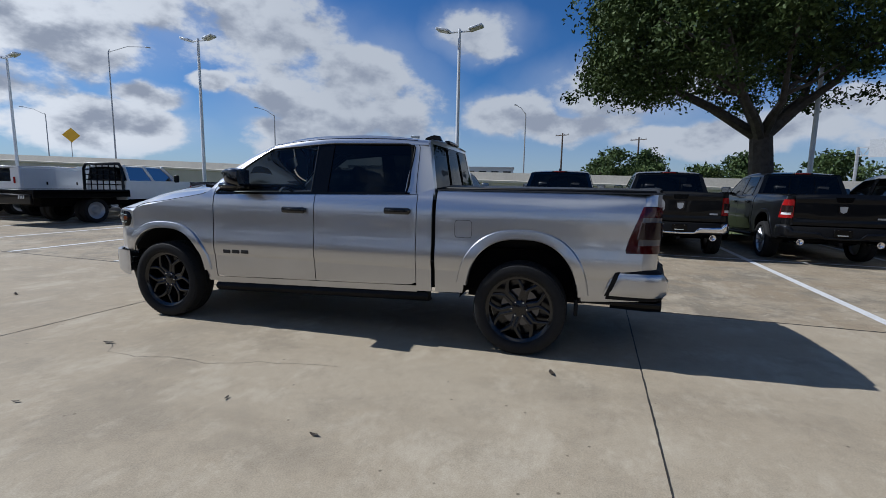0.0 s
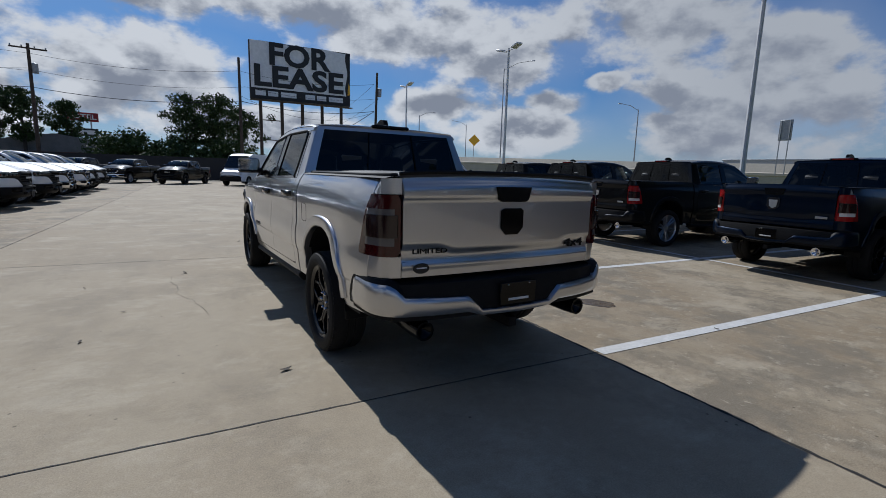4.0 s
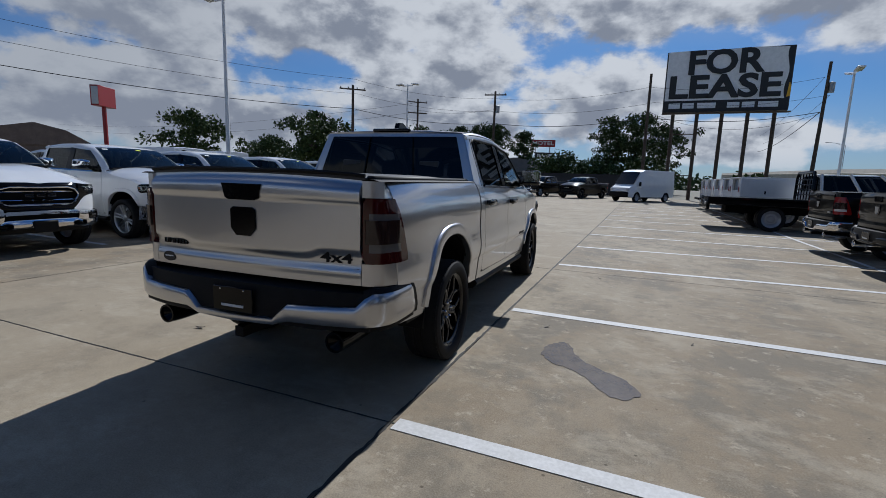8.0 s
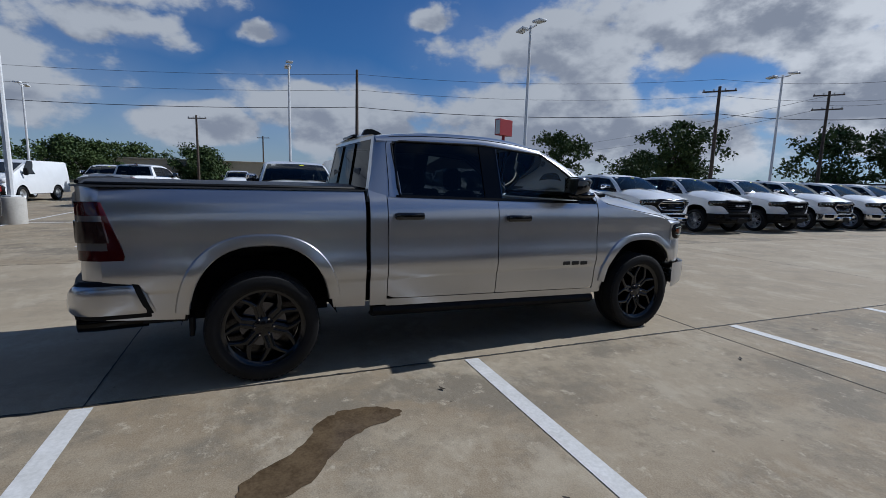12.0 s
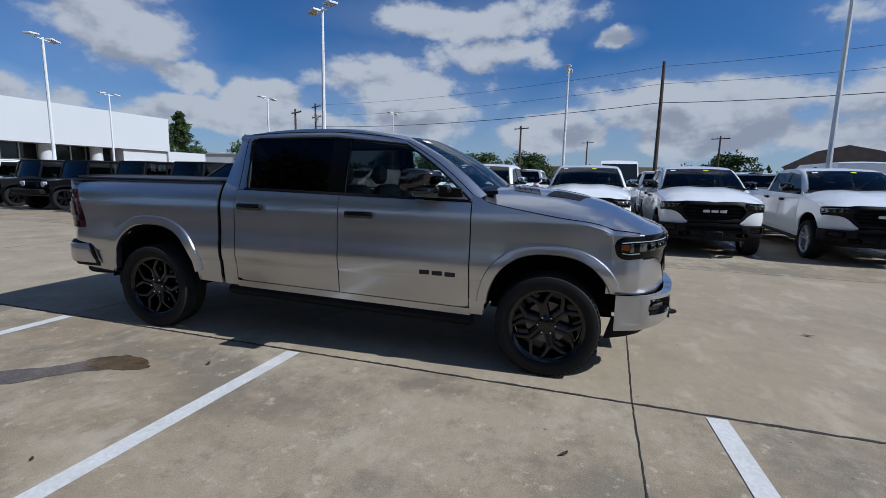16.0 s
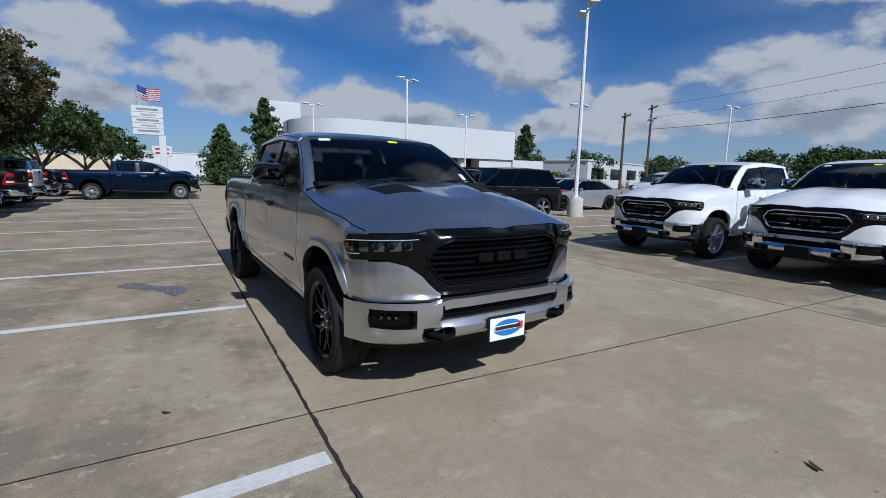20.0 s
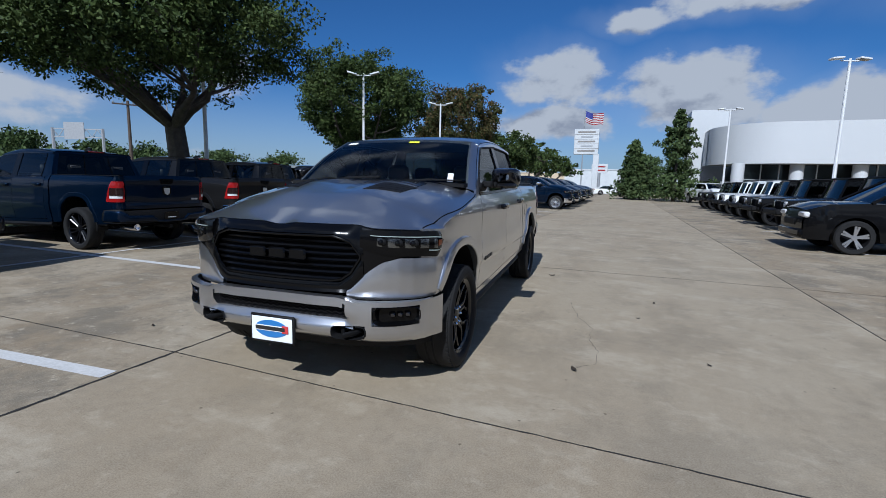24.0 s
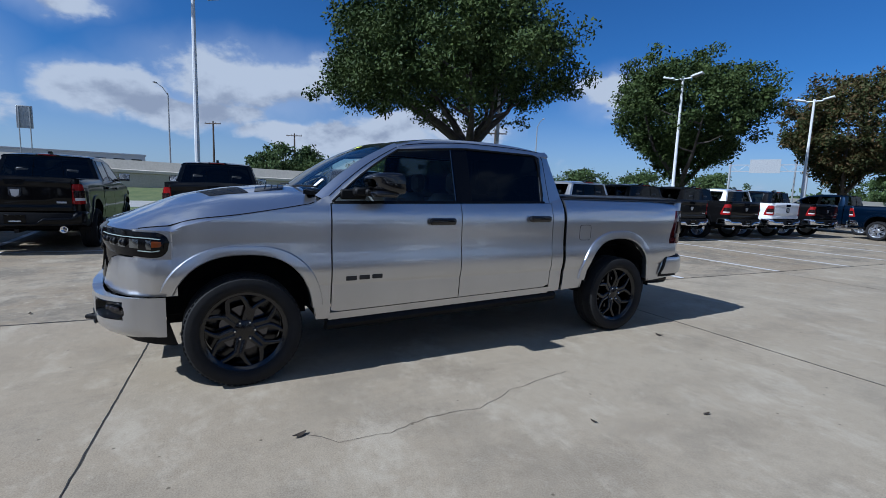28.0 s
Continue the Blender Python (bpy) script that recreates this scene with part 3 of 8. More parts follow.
def face_y(x):      # nose, seen from above
    return interp(abs(x), NOSE)


def bump_y(x):      # front bumper
    return interp(abs(x), [(0, 2.785), (0.3, 2.777), (0.5, 2.752), (0.65, 2.715), (0.78, 2.655), (0.86, 2.59), (0.91, 2.53), (0.94, 2.46)])


def wheel_thing(parent, name, x, y, seg, rim_mat, hi=True, style="hero"):
    side = 1 if x > 0 else -1
    r = HUB
    held, AWAY[0] = AWAY[0], None
    m = Matrix.Translation((x, y, HUB)) @ Matrix.Diagonal((side, 1, 1, 1))
    bm = fresh()
    prof = [(0.285, -0.12), (0.300, -0.135), (0.345, -0.142), (0.375, -0.135), (0.388, -0.118), (r, -0.10), (r, -0.055), (r - 0.008, -0.05), (r - 0.008, -0.04), (r, -0.035), (r, 0.0), (r - 0.008, 0.005), (r - 0.008, 0.012), (r, 0.017), (r, 0.085), (0.388, 0.112), (0.375, 0.131), (0.345, 0.140), (0.318, 0.138), (0.300, 0.130), (0.290, 0.118), (0.285, 0.105)]
    lathe(bm, prof, seg)
    if hi:      # shoulder blocks
        for k in range(64):
            a = 2 * math.pi * k / 64
            box(bm, (0.102, 0, 0), (0.036, 0.024, 0.010), 0, Matrix.Rotation(a, 4, "X") @ Matrix.Translation((0, 0, 0.3865)))
    bmesh.ops.recalc_face_normals(bm, faces=bm.faces[:])
    tyre = part(name, bm, RUBBER, parent)
    tyre.matrix_basis = m
    bm = fresh()
    lathe(bm, [(0.292, 0.108), (0.285, 0.112), (0.276, 0.104), (0.268, 0.07), (0.262, -0.10)], seg)
    lathe(bm, [(0.262, -0.06), (0.13, -0.075), (0.02, -0.075)], seg // 2)
    part("rim_barrel", bm, rim_mat if style != "hero" else WHEELBLK, tyre)
    bm = fresh()
    n = 6
    for k in range(n):
        a = 2 * math.pi * k / n + 0.26
        rot = Matrix.Rotation(a, 4, "X")
        if style == "hero":    # grooved spokes, each forking towards the rim
            for s in (-1, 1):
                def rib(u, v, s=s):
                    return rot @ Vector((0.070 + 0.022 * u - 0.010 * abs(v), s * (0.0205 - 0.003 * u) + v * (0.0165 - 0.002 * u), 0.045 + 0.125 * u))
                sheet(bm, rib, span(0, 1, 3), [-1, -0.55, 0.55, 1], rim=(-0.045, 0, 0))

                def fork(u, v, s=s):
                    return rot @ Vector((0.092 + 0.004 * u - 0.010 * abs(v), s * (0.0185 + 0.085 * u ** 1.15) + v * (0.018 + 0.004 * u), 0.165 + 0.104 * u - 0.020 * u * u))
                sheet(bm, fork, span(0, 1, 4), [-1, -0.5, 0.5, 1], rim=(-0.045, 0, 0))
            def groove(u, v):
                return rot @ Vector((0.058 + 0.022 * u, v * 0.012, 0.045 + 0.13 * u))
            sheet(bm, groove, [0, 1], [-1, 1])
        else:
            for s in (-1, 1):
                def sp(u, v, s=s):
                    return rot @ Vector((0.075 + 0.03 * u - 0.012 * abs(v), s * (0.018 + 0.022 * u) + v * 0.014, 0.05 + 0.225 * u))
                sheet(bm, sp, span(0, 1, 2), [-1, 0, 1], rim=(-0.03, 0, 0))
    if style == "hero":
        lathe(bm, [(0.292, 0.100), (0.288, 0.112), (0.272, 0.106), (0.258, 0.094), (0.256, 0.05)], seg)
    part("spokes", bm, rim_mat, tyre)
    bm = fresh()
    lathe(bm, [(0.072, 0.04), (0.070, 0.072), (0.045, 0.082), (0.0, 0.084)], 18)
    part("hub_cap", bm, rim_mat, tyre)
    if hi:
        for k in range(6):
            bm = fresh()
            a = 2 * math.pi * k / 6
            lathe(bm, [(0.011, 0.05), (0.011, 0.086), (0.006, 0.092), (0.0, 0.092)], 6, Matrix.Translation((0, 0.066 * math.cos(a), 0.066 * math.sin(a))))
            part("lug_nut", bm, CHROME, tyre)
    bm = fresh()
    lathe(bm, [(0.165, -0.02), (0.165, 0.0), (0.0, 0.0)], 24)
    part("brake_disc", bm, DCHROME, tyre)
    AWAY[0] = held
    return tyre


def pickup(label, paint, bumper, grille, handle, wheel, glass_front, hi=False, cover=False, chrome_trim=None, flares=True, lens=None, rear_trim=None, at=None, group="", ends=(1, 1), far=False):
    P = thing("pickup_truck", label, "truck", group, at=at)
    AWAY[0] = Vector((0, 0, 1.0))
    k = 2 if hi else 1
    lens = lens or REDLENS
    # --- sides
    for side in (1, -1):
        fl = side < 0
        inw = (-0.022 * side, 0, 0)

        def skin(y, z, out=0.0):
            return Vector((side * (half_width(y, z) + out), y, z))

        def panel(name, ys, lo, hi_, nv, parent=P, material=paint, out=0.0, label_=""):
            bm = fresh()
            rows_ = span(0, 1, nv)
            if hi and hi_(ys[0]) - lo(ys[0]) > 0.5:     # close rows where the low crease runs
                rows_ = sorted(set(rows_ + [(z - lo(ys[0])) / (hi_(ys[0]) - lo(ys[0])) for z in span(0.66, 0.74, 8)]))
            sheet(bm, lambda y, v: skin(y, lo(y) + (hi_(y) - lo(y)) * v, out), ys, rows_, flip=not fl, rim=inw)
            return part(name, bm, material, parent, label_)

        dense = sorted(set(span(-2.36, -1.31, 26 * k) + span(-2.345, -2.28, 4 * k) + span(-1.39, -1.325, 4 * k)))
        bed_ys = span(-2.78, -2.37, 4 * k) + dense + span(-1.30, -1.086, 3)
        floor_z = lambda y: interp(y, [(-2.8, 0.53), (-2.3, 0.50), (-1.3, 0.495), (-1.08, 0.485)])
        panel("bed_side", bed_ys, lambda y: REAR_IN(y, floor_z(y)), lambda y: 1.385, 12 * k)
        # corner post behind the wheel, above and below the tail lamp
        def corner(s, z):
            pts = [(0.792, -2.918), (0.85, -2.905), (0.903, -2.868), (half_width(-2.78, z) - 0.004, -2.78)]
            i = min(2, int(s * 3)); f = s * 3 - i
            x = pts[i][0] + (pts[i + 1][0] - pts[i][0]) * f
            y = pts[i][1] + (pts[i + 1][1] - pts[i][1]) * f
            return Vector((side * x, y, z))
        for z0, z1 in ((0.79, 0.918), (1.292, 1.385)):
            bm = fresh()
            sheet(bm, corner, span(0, 1, 9), span(z0, z1, 2), flip=fl, rim=(-0.02 * side, 0.02, 0))
            part("corner_panel", bm, paint, P)
        # tail lamp
        lamp = None
        fwd = lambda z: interp(z, [(0.92, 0.135), (1.05, 0.10), (1.29, 0.01)])
        bands = ((0.920, 0.985, lens, "tail_lamp"), (0.985, 1.035, DIMLENS if hi else WHITELENS, "reversing_lens"), (1.035, 1.17, SMOKE, "smoked_lens"), (1.17, 1.205, DIMLENS if hi else lens, "upper_lens"), (1.205, 1.288, lens, "red_lens"))
        for z0, z1, lm, nm in bands:
            bm = fresh()
            def tl(s, z):
                d = max(0.0, 1 - min(z - 0.918, 1.292 - z) / 0.045)      # rounded off above and below
                s = 1.0 + (s - 1.0) * (1 - 0.16 * (1 - math.sqrt(max(0.0, 1 - d * d))))
                c = corner(min(s, 1.0), z)
                o = Vector((side * 0.010, -0.010, 0))
                if s > 1:
                    y = -2.78 + fwd(z) * (s - 1)
                    return Vector((side * (half_width(y, z) + 0.012 - 0.008 * (s - 1)), y, z))
                return c + o
            lo_s, hi_s = (0.0, 2.0) if lm is lens else (0.2, 1.35)
            if z0 != 1.035:
                sheet(bm, tl, span(lo_s, hi_s, 10), span(z0, z1, 3), flip=fl, rim=(-0.03 * side, 0.03, 0))
            else:
                sheet(bm, lambda s, z: tl(s, z) + Vector((side * 0.008, -0.008, 0)), span(0.08, 1.5, 10), span(z0, z1, 3), flip=fl, rim=(-0.03 * side, 0.03, 0))
            ob = part(nm, bm, lm, lamp or P)
            lamp = lamp or ob
        for s0, s1 in ((0.0, 0.2), (1.35, 2.0)):      # red frame of the lamp
            bm = fresh()
            sheet(bm, tl, span(s0, s1, 4), span(0.985, 1.205, 4), flip=fl, rim=(-0.03 * side, 0.03, 0))
            part("lamp_frame", bm, lens, lamp)
        # cab
        panel("cab_corner", span(-1.05, -0.912, 3), lambda y: rocker(y) + 0.0, lambda y: belt(y) + 0.045, 8 * k)
        rd = panel("rear_door", span(-0.905, 0.098, 10 * k), lambda y: rocker(y) + 0.055 + 0.020 * max(0, (-0.82 - y) / 0.085) ** 2, lambda y: belt(y) - 0.012, 10 * k)
        fd = panel("front_door", [y for y in span(0.106, 1.14, 10 * k)] + span(1.15, 1.222, 3), lambda y: rocker(y) + 0.055 + 0.012 * max(0, (y - 1.14) / 0.08) ** 1.5, lambda y: belt(y) - 0.012, 10 * k)
        panel("rocker_panel", span(-0.912, 1.24, 6), lambda y: rocker(y) - 0.01, lambda y: rocker(y) + 0.048, 3)
        bm = fresh()
        sheet(bm, lambda y, v: Vector((side * (0.90 + 0.045 * math.sin(v * 2.6)), y, rocker(y) - 0.10 + 0.085 * v)), span(-1.02, 1.25, 4), span(0, 1, 5), flip=not fl, rim=(-0.1 * side, 0, 0))
        part("side_step", bm, SATIN, P)
        fen = span(1.232, 1.36, 5 * k) + span(1.37, 2.27, 26 * k)
        panel("front_fender", fen, lambda y: FRONT_IN(y, interp(y, [(1.2, 0.42), (1.35, 0.42), (1.36, 0.42), (2.2, 0.66), (2.4, 0.675)])), fender_top, 12 * k)
        # flares
        if flares:
            for cy, a0, b0, a1, b1, end_f in ((-AX, 0.475, 0.60, 0.565, 0.685, 0.52), (AX, 0.472, 0.548, 0.558, 0.618, 0.69)):
                bm = fresh()
                t0, t1 = 0.22, math.pi - 0.17
                if cy > 0:
                    t0 = 0.46
                def flare(t, v, cy=cy, a0=a0, b0=b0, a1=a1, b1=b1):
                    a, b = a0 + (a1 - a0) * v, b0 + (b1 - b0) * v
                    c, s = math.cos(t), math.sin(t)
                    y = cy + a * (abs(c) ** 0.8) * (1 if c > 0 else -1)
                    z = 0.39 + b * abs(s) ** 0.8
                    return skin(y, z, interp(v, [(0, 0.010), (0.08, 0.017), (0.5, 0.019), (0.88, 0.016), (0.95, 0.009), (1, -0.002)]))
                sheet(bm, flare, span(t0, t1, 22 * k), [0, 0.08, 0.3, 0.6, 0.88, 0.95, 1], flip=not fl, rim=(-0.06 * side, 0, 0))
                part("arch_flare", bm, paint, P)
        # wheel wells
        for cy, wa, wb in ((-AX, 0.53, 0.60), (AX, 0.50, 0.565)):
            bm = fresh()
            sheet(bm, lambda t, v: Vector((side * (0.55 + 0.40 * v), cy + wa * math.cos(t), 0.39 + wb * math.sin(t))), span(0.10 if cy < 0 else 0.55, math.pi - 0.10, 12), [0, 1])
            sheet(bm, lambda t, r: Vector((side * 0.55, cy + wa * r * math.cos(t), 0.39 + wb * r * math.sin(t))), span(0, math.pi, 10), [0.05, 1])
            part("wheel_well", bm, DARK, P)
        # greenhouse
        def gx(z):
            return side * glass_x(z)
        top = lambda y: min(interp(y, [(-1.0, 1.785), (0.0, 1.797), (0.62, 1.745)]), 9)
        def a_line(v):      # windscreen's side edge
            return Vector((side * (0.852 - 0.159 * v), 1.315 - 0.68 * v + 0.022 * math.sin(v * 3.14), 1.37 + 0.44 * v + 0.030 * math.sin(v * 3.14)))
        def f_line(v):      # front edge of the front window
            y, z = 1.212 - 0.592 * v, 1.315 + 0.440 * v + 0.030 * math.sin(v * 3.14)
            return Vector((gx(z), y, z))
        bm = fresh()
        sheet(bm, lambda v, u: f_line(v).lerp(a_line(v), u) + Vector((side * 0.014 * math.sin(u * 3.14), 0, 0)), span(-0.02, 1, 8), span(0, 1, 4), flip=fl, rim=(-0.02 * side, 0, 0))
        part("windscreen_pillar", bm, paint, P)
        bm = fresh()        # roof rail
        def rail(y, v):
            z0 = top(y)
            edge = Vector((side * 0.695, y, roof_z(y) - 0.022))
            lo = Vector((gx(z0), y, z0))
            p = lo.lerp(edge, v)
            p.x += side * 0.016 * math.sin(v * 3.14)
            p.z += 0.012 * math.sin(v * 3.14)
            return p
        sheet(bm, rail, span(-0.955, 0.63, 12 * k), span(0, 1, 5), flip=not fl, rim=(-0.02 * side, 0, -0.01))
        part("roof_rail", bm, paint, P)
        bm = fresh()        # rear pillar
        def cp(z, u):
            f = smooth01((z - 1.37) / 0.43)
            y0 = -1.055 + 0.10 * (z - 1.37) / 0.42
            y1 = -0.805 + 0.02 * math.cos((z - 1.35) * 7)
            return Vector((gx(z) - side * 0.02 * (1 - u) ** 2, y0 + (y1 - y0) * u, z))
        sheet(bm, cp, span(1.345, 1.80, 8), span(0, 1, 5), flip=fl, rim=(-0.02 * side, 0, 0))
        part("rear_pillar", bm, paint, P)
        bm = fresh()
        sheet(bm, lambda z, u: Vector((gx(z) + side * 0.003, -0.018 + 0.165 * u - 0.012 * (z - 1.35), z)), span(1.33, 1.80, 4), span(0, 1, 4), flip=fl, rim=(-0.02 * side, 0, 0))
        part("door_pillar", bm, GLOSSBLK, P)
        if hi:
            def frame_line(v, u):
                return f_line(v).lerp(a_line(v), u) + Vector((side * 0.014 * math.sin(u * 3.14), 0, 0))
            bm = fresh()
            tube(bm, [frame_line(v, 0.42) for v in span(0.0, 0.96, 9)] + [rail(y, 0.50) for y in span(0.55, -0.84, 9)] + [cp(z, 0.62) for z in span(1.765, 1.35, 7)], 0.0032, 5)
            part("door_frame_seam", bm, DARK, P)
            bm = fresh()
            tube(bm, [frame_line(v, 0.03) for v in span(0.0, 0.97, 9)] + [rail(y, 0.04) for y in span(0.56, -0.76, 9)] + [cp(z, 0.95) for z in span(1.765, 1.36, 7)], 0.009, 6)
            part("window_gasket", bm, SATIN, P)
            bm = fresh()
            tube(bm, [Vector((gx(z) + side * 0.004, 0.150 - 0.012 * (z - 1.35), z)) for z in span(1.345, 1.78, 5)], 0.0045, 6)
            part("window_channel", bm, DCHROME, P)
        bm = fresh()        # sill trim under the glass
        sheet(bm, lambda y, v: skin(y, belt(y) - 0.010 + 0.022 * v, 0.004), span(-0.83, 1.20, 10), [0, 0.5, 1], flip=not fl, rim=inw)
        part("sill_trim", bm, chrome_trim or GLOSSBLK, P)
        gl = GLASS_D if glass_front is GLASS_C else GLASS_P
        for nm, ya, yb, gm in (("rear_window", -0.82, -0.01, gl), ("front_window", 0.14, 1.215, glass_front)):
            bm = fresh()
            def gw(u, v):
                y = ya + (yb - ya) * u
                z0, z1 = belt(y) - 0.005, top(y) + 0.004
                if nm == "front_window":
                    z1 = min(z1, 1.325 + 0.440 * (1.212 - y) / 0.592 + 0.030 * math.sin(min(1.0, max(0.0, (1.212 - y) / 0.592)) * 3.14))
                    z1 = max(z1, z0 + 0.004)
                z = z0 + (z1 - z0) * v
                return Vector((gx(z) - side * 0.006, y, z))
            sheet(bm, gw, span(0, 1, 14), span(0, 1, 4), flip=not fl)
            g = part(nm, bm, gm, P)
            g.visible_shadow = False
        bm = fresh()        # black frame round the rear window's corners
        for y in (-0.813,):
            tube(bm, [(gx(z) + side * 0.002, y + 0.02 * (abs(z - 1.57) / 0.22) ** 6, z) for z in span(1.35, 1.785, 6)], 0.009, 6)
        part("window_seal", bm, GLOSSBLK, P)
        # handles
        for door, yc, zc in ((rd, -0.735, 1.196), (fd, 0.30, 1.172)):
            bm = fresh()
            xw = half_width(yc, zc)
            box(bm, (side * (xw + 0.030), yc, zc), (0.036, 0.245, 0.060), 0.018, seg=2 if hi else 1)
            box(bm, (side * (xw + 0.008), yc - 0.095, zc), (0.05, 0.055, 0.046), 0.012)
            box(bm, (side * (xw + 0.008), yc + 0.095, zc), (0.05, 0.04, 0.046), 0.012)
            grip = part("door_handle", bm, handle, door)
            if hi:
                bm = fresh()
                box(bm, (side * (xw + 0.047), yc + 0.01, zc + 0.010), (0.005, 0.20, 0.008), 0.002)
                part("handle_trim", bm, GLOSSBLK, grip)
        if hi:              # maker's badge as plain bars
            for i in range(3):
                bm = fresh()
                yb0 = 0.865 + 0.105 * i
                box(bm, (side * (half_width(yb0, 0.733) + 0.003), yb0, 0.737 - 0.03 * (yb0 - 0.97)), (0.008, 0.085, 0.036), 0.004)
                part("badge", bm, BLKLETTER, fd)
            bm = fresh()
            if side < 0:
                pts = [(0.075 * math.copysign(abs(math.cos(t)) ** 0.35, math.cos(t)), 0.075 * math.copysign(abs(math.sin(t)) ** 0.35, math.sin(t))) for t in span(0, 2 * math.pi, 40)[:-1]]
                tube(bm, [skin(-1.335 + a, 1.06 + b, 0.0) for a, b in pts] + [skin(-1.335 + pts[0][0], 1.06 + pts[0][1], 0.0)], 0.0022, 4, False)
                part("fuel_flap_seam", bm, DARK, P)
        # mirror
        bm = fresh()
        my = 0.86
        def cap(u, v):
            t = 2 * math.pi * u
            c, q = math.cos(t), math.sin(t)
            r = math.sin(math.pi * (0.02 + 0.60 * v)) ** 0.36
            return Vector((side * (1.085 + 0.125 * r * math.copysign(abs(c) ** 0.42, c)), my + 0.115 - 0.205 * v - 0.03 * c + 0.02 * q, 1.468 + 0.082 * r * math.copysign(abs(q) ** 0.42, q)))
        sheet(bm, cap, span(0, 1, 28), [0.0, 0.03, 0.08, 0.18, 0.36, 0.6, 0.85, 1.0], flip=fl)
        mir = part("mirror", bm, chrome_trim if chrome_trim else MIRRORBLK, P, "gloss black door mirror" if not chrome_trim else "")
        bm = fresh()
        box(bm, (side * 1.085, my - 0.077, 1.468), (0.215, 0.008, 0.14), 0.004)
        part("mirror_glass", bm, CHROME, mir)
        bm = fresh()        # lower shell, reaching in to the arm
        box(bm, (side * 1.065, my + 0.015, 1.388), (0.27, 0.185, 0.046), 0.018)
        part("mirror_skirt", bm, MIRRORBLK, mir)
        bm = fresh()
        box(bm, (side * 0.955, my + 0.145, 1.398), (0.10, 0.11, 0.062), 0.014)
        box(bm, (side * 0.985, my + 0.075, 1.394), (0.10, 0.10, 0.054), 0.014)
        box(bm, (side * 0.915, my + 0.19, 1.375), (0.03, 0.20, 0.075), 0.01)
        part("mirror_arm", bm, SATIN, mir)
        # wheels
        for y in (AX, -AX):
            wheel_thing(P, "wheel", side * 0.865, y, 48 if hi else 26, wheel, hi, "hero" if hi else "plain")
        # exhaust tip
        if ends[1]:
            bm = fresh()
            lathe(bm, [(0.05, 0.0), (0.062, 0.0), (0.066, 0.10), (0.058, 0.40)], 16, Matrix.Translation((side * 0.655, -2.99, 0.455)) @ Matrix.Rotation(radians(90), 4, "Z"))
            lathe(bm, [(0.058, 0.02), (0.0, 0.06)], 16, Matrix.Translation((side * 0.655, -2.99, 0.455)) @ Matrix.Rotation(radians(90), 4, "Z"))
            part("exhaust_tip", bm, GLOSSBLK if hi else CHROME, P)
        bm = fresh()
        box(bm, (side * 0.83, -2.30, 0.44), (0.20, 0.03, 0.14), 0.006)
        part("mud_flap", bm, SATIN, P)
    # --- roof
    bm = fresh()
    sheet(bm, lambda x, y: Vector((x, y, roof_z(y) - 0.022 + 0.030 * (1 - (abs(x) / 0.695) ** 2.5))), span(-0.695, 0.695, 8 * k), span(-0.955, 0.63, 10 * k), rim=(0, 0, -0.02))
    part("roof", bm, paint, P)
    bm = fresh()
    def ws(u, v):
        x = (2 * u - 1)
        return Vector((x * (0.850 - 0.159 * v), 1.315 - 0.68 * v + 0.022 * math.sin(v * 3.14) + 0.10 * (1 - x * x) * (1 - 0.5 * v), 1.37 + 0.44 * v + 0.030 * math.sin(v * 3.14) + 0.02 * (1 - x * x)))
    sheet(bm, ws, span(0, 1, 12), span(0, 1, 8))
    g = part("windscreen", bm, glass_front, P)
    g.visible_shadow = False
    bm = fresh()
    sheet(bm, lambda u, v: ws(u, 0.055 * v) + Vector((0, 0.003, 0.003)), span(0, 1, 12), [0, 1])
    part("windscreen_band", bm, GLOSSBLK, P)
    bm = fresh()        # header between the glass and the roof
    sheet(bm, lambda u, v: ws(u, 1.0).lerp(Vector(((2 * u - 1) * 0.695, 0.63, roof_z(0.63) - 0.022 + 0.030 * (1 - abs(2 * u - 1) ** 2.5))), v), span(0, 1, 12), [0, 1], rim=(0, -0.01, -0.02))
    part("roof_header", bm, paint, P)
    # back of the cab
    bm = fresh()
    def back(u, v):
        x = 2 * u - 1
        return Vector((x * (0.885 - 0.16 * v ** 1.1), -1.058 + 0.10 * v - 0.018 * (1 - x * x), 1.30 + 0.53 * v))
    hole = lambda u, v: 0.045 < u < 0.955 and 0.12 < v < 0.95
    sheet(bm, back, span(0, 0.045, 2) + span(0.055, 0.945, 10) + span(0.955, 1, 2), [0, 0.06, 0.11, 0.3, 0.5, 0.7, 0.945, 0.97, 1.0], flip=True, rim=(0, 0.02, 0), skip=hole)
    sheet(bm, lambda u, v: back(u, 1.0).lerp(Vector(((2 * u - 1) * 0.695, -0.955, roof_z(-0.955) - 0.022 + 0.030 * (1 - abs(2 * u - 1) ** 2.5))), v) + Vector((0, -0.01 * math.sin(v * 3.14), 0.012 * math.sin(v * 3.14))), span(0, 1, 12), span(0, 1, 3), flip=True)
    part("cab_back", bm, paint, P)
    bm = fresh()
    sheet(bm, lambda u, v: back(u, v) + Vector((0, 0.004, 0)), span(0.035, 0.965, 10), span(0.10, 0.965, 4), flip=True)
    g = part("back_window", bm, GLASS_D, P)
    g.visible_shadow = False
    for u in (0.345, 0.655):      # sliding pane's frame
        bm = fresh()
        tube(bm, [back(u, v) + Vector((0, -0.003, 0)) for v in (0.12, 0.5, 0.93)], 0.008, 4)
        part("window_divider", bm, GLOSSBLK, P)
    bm = fresh()
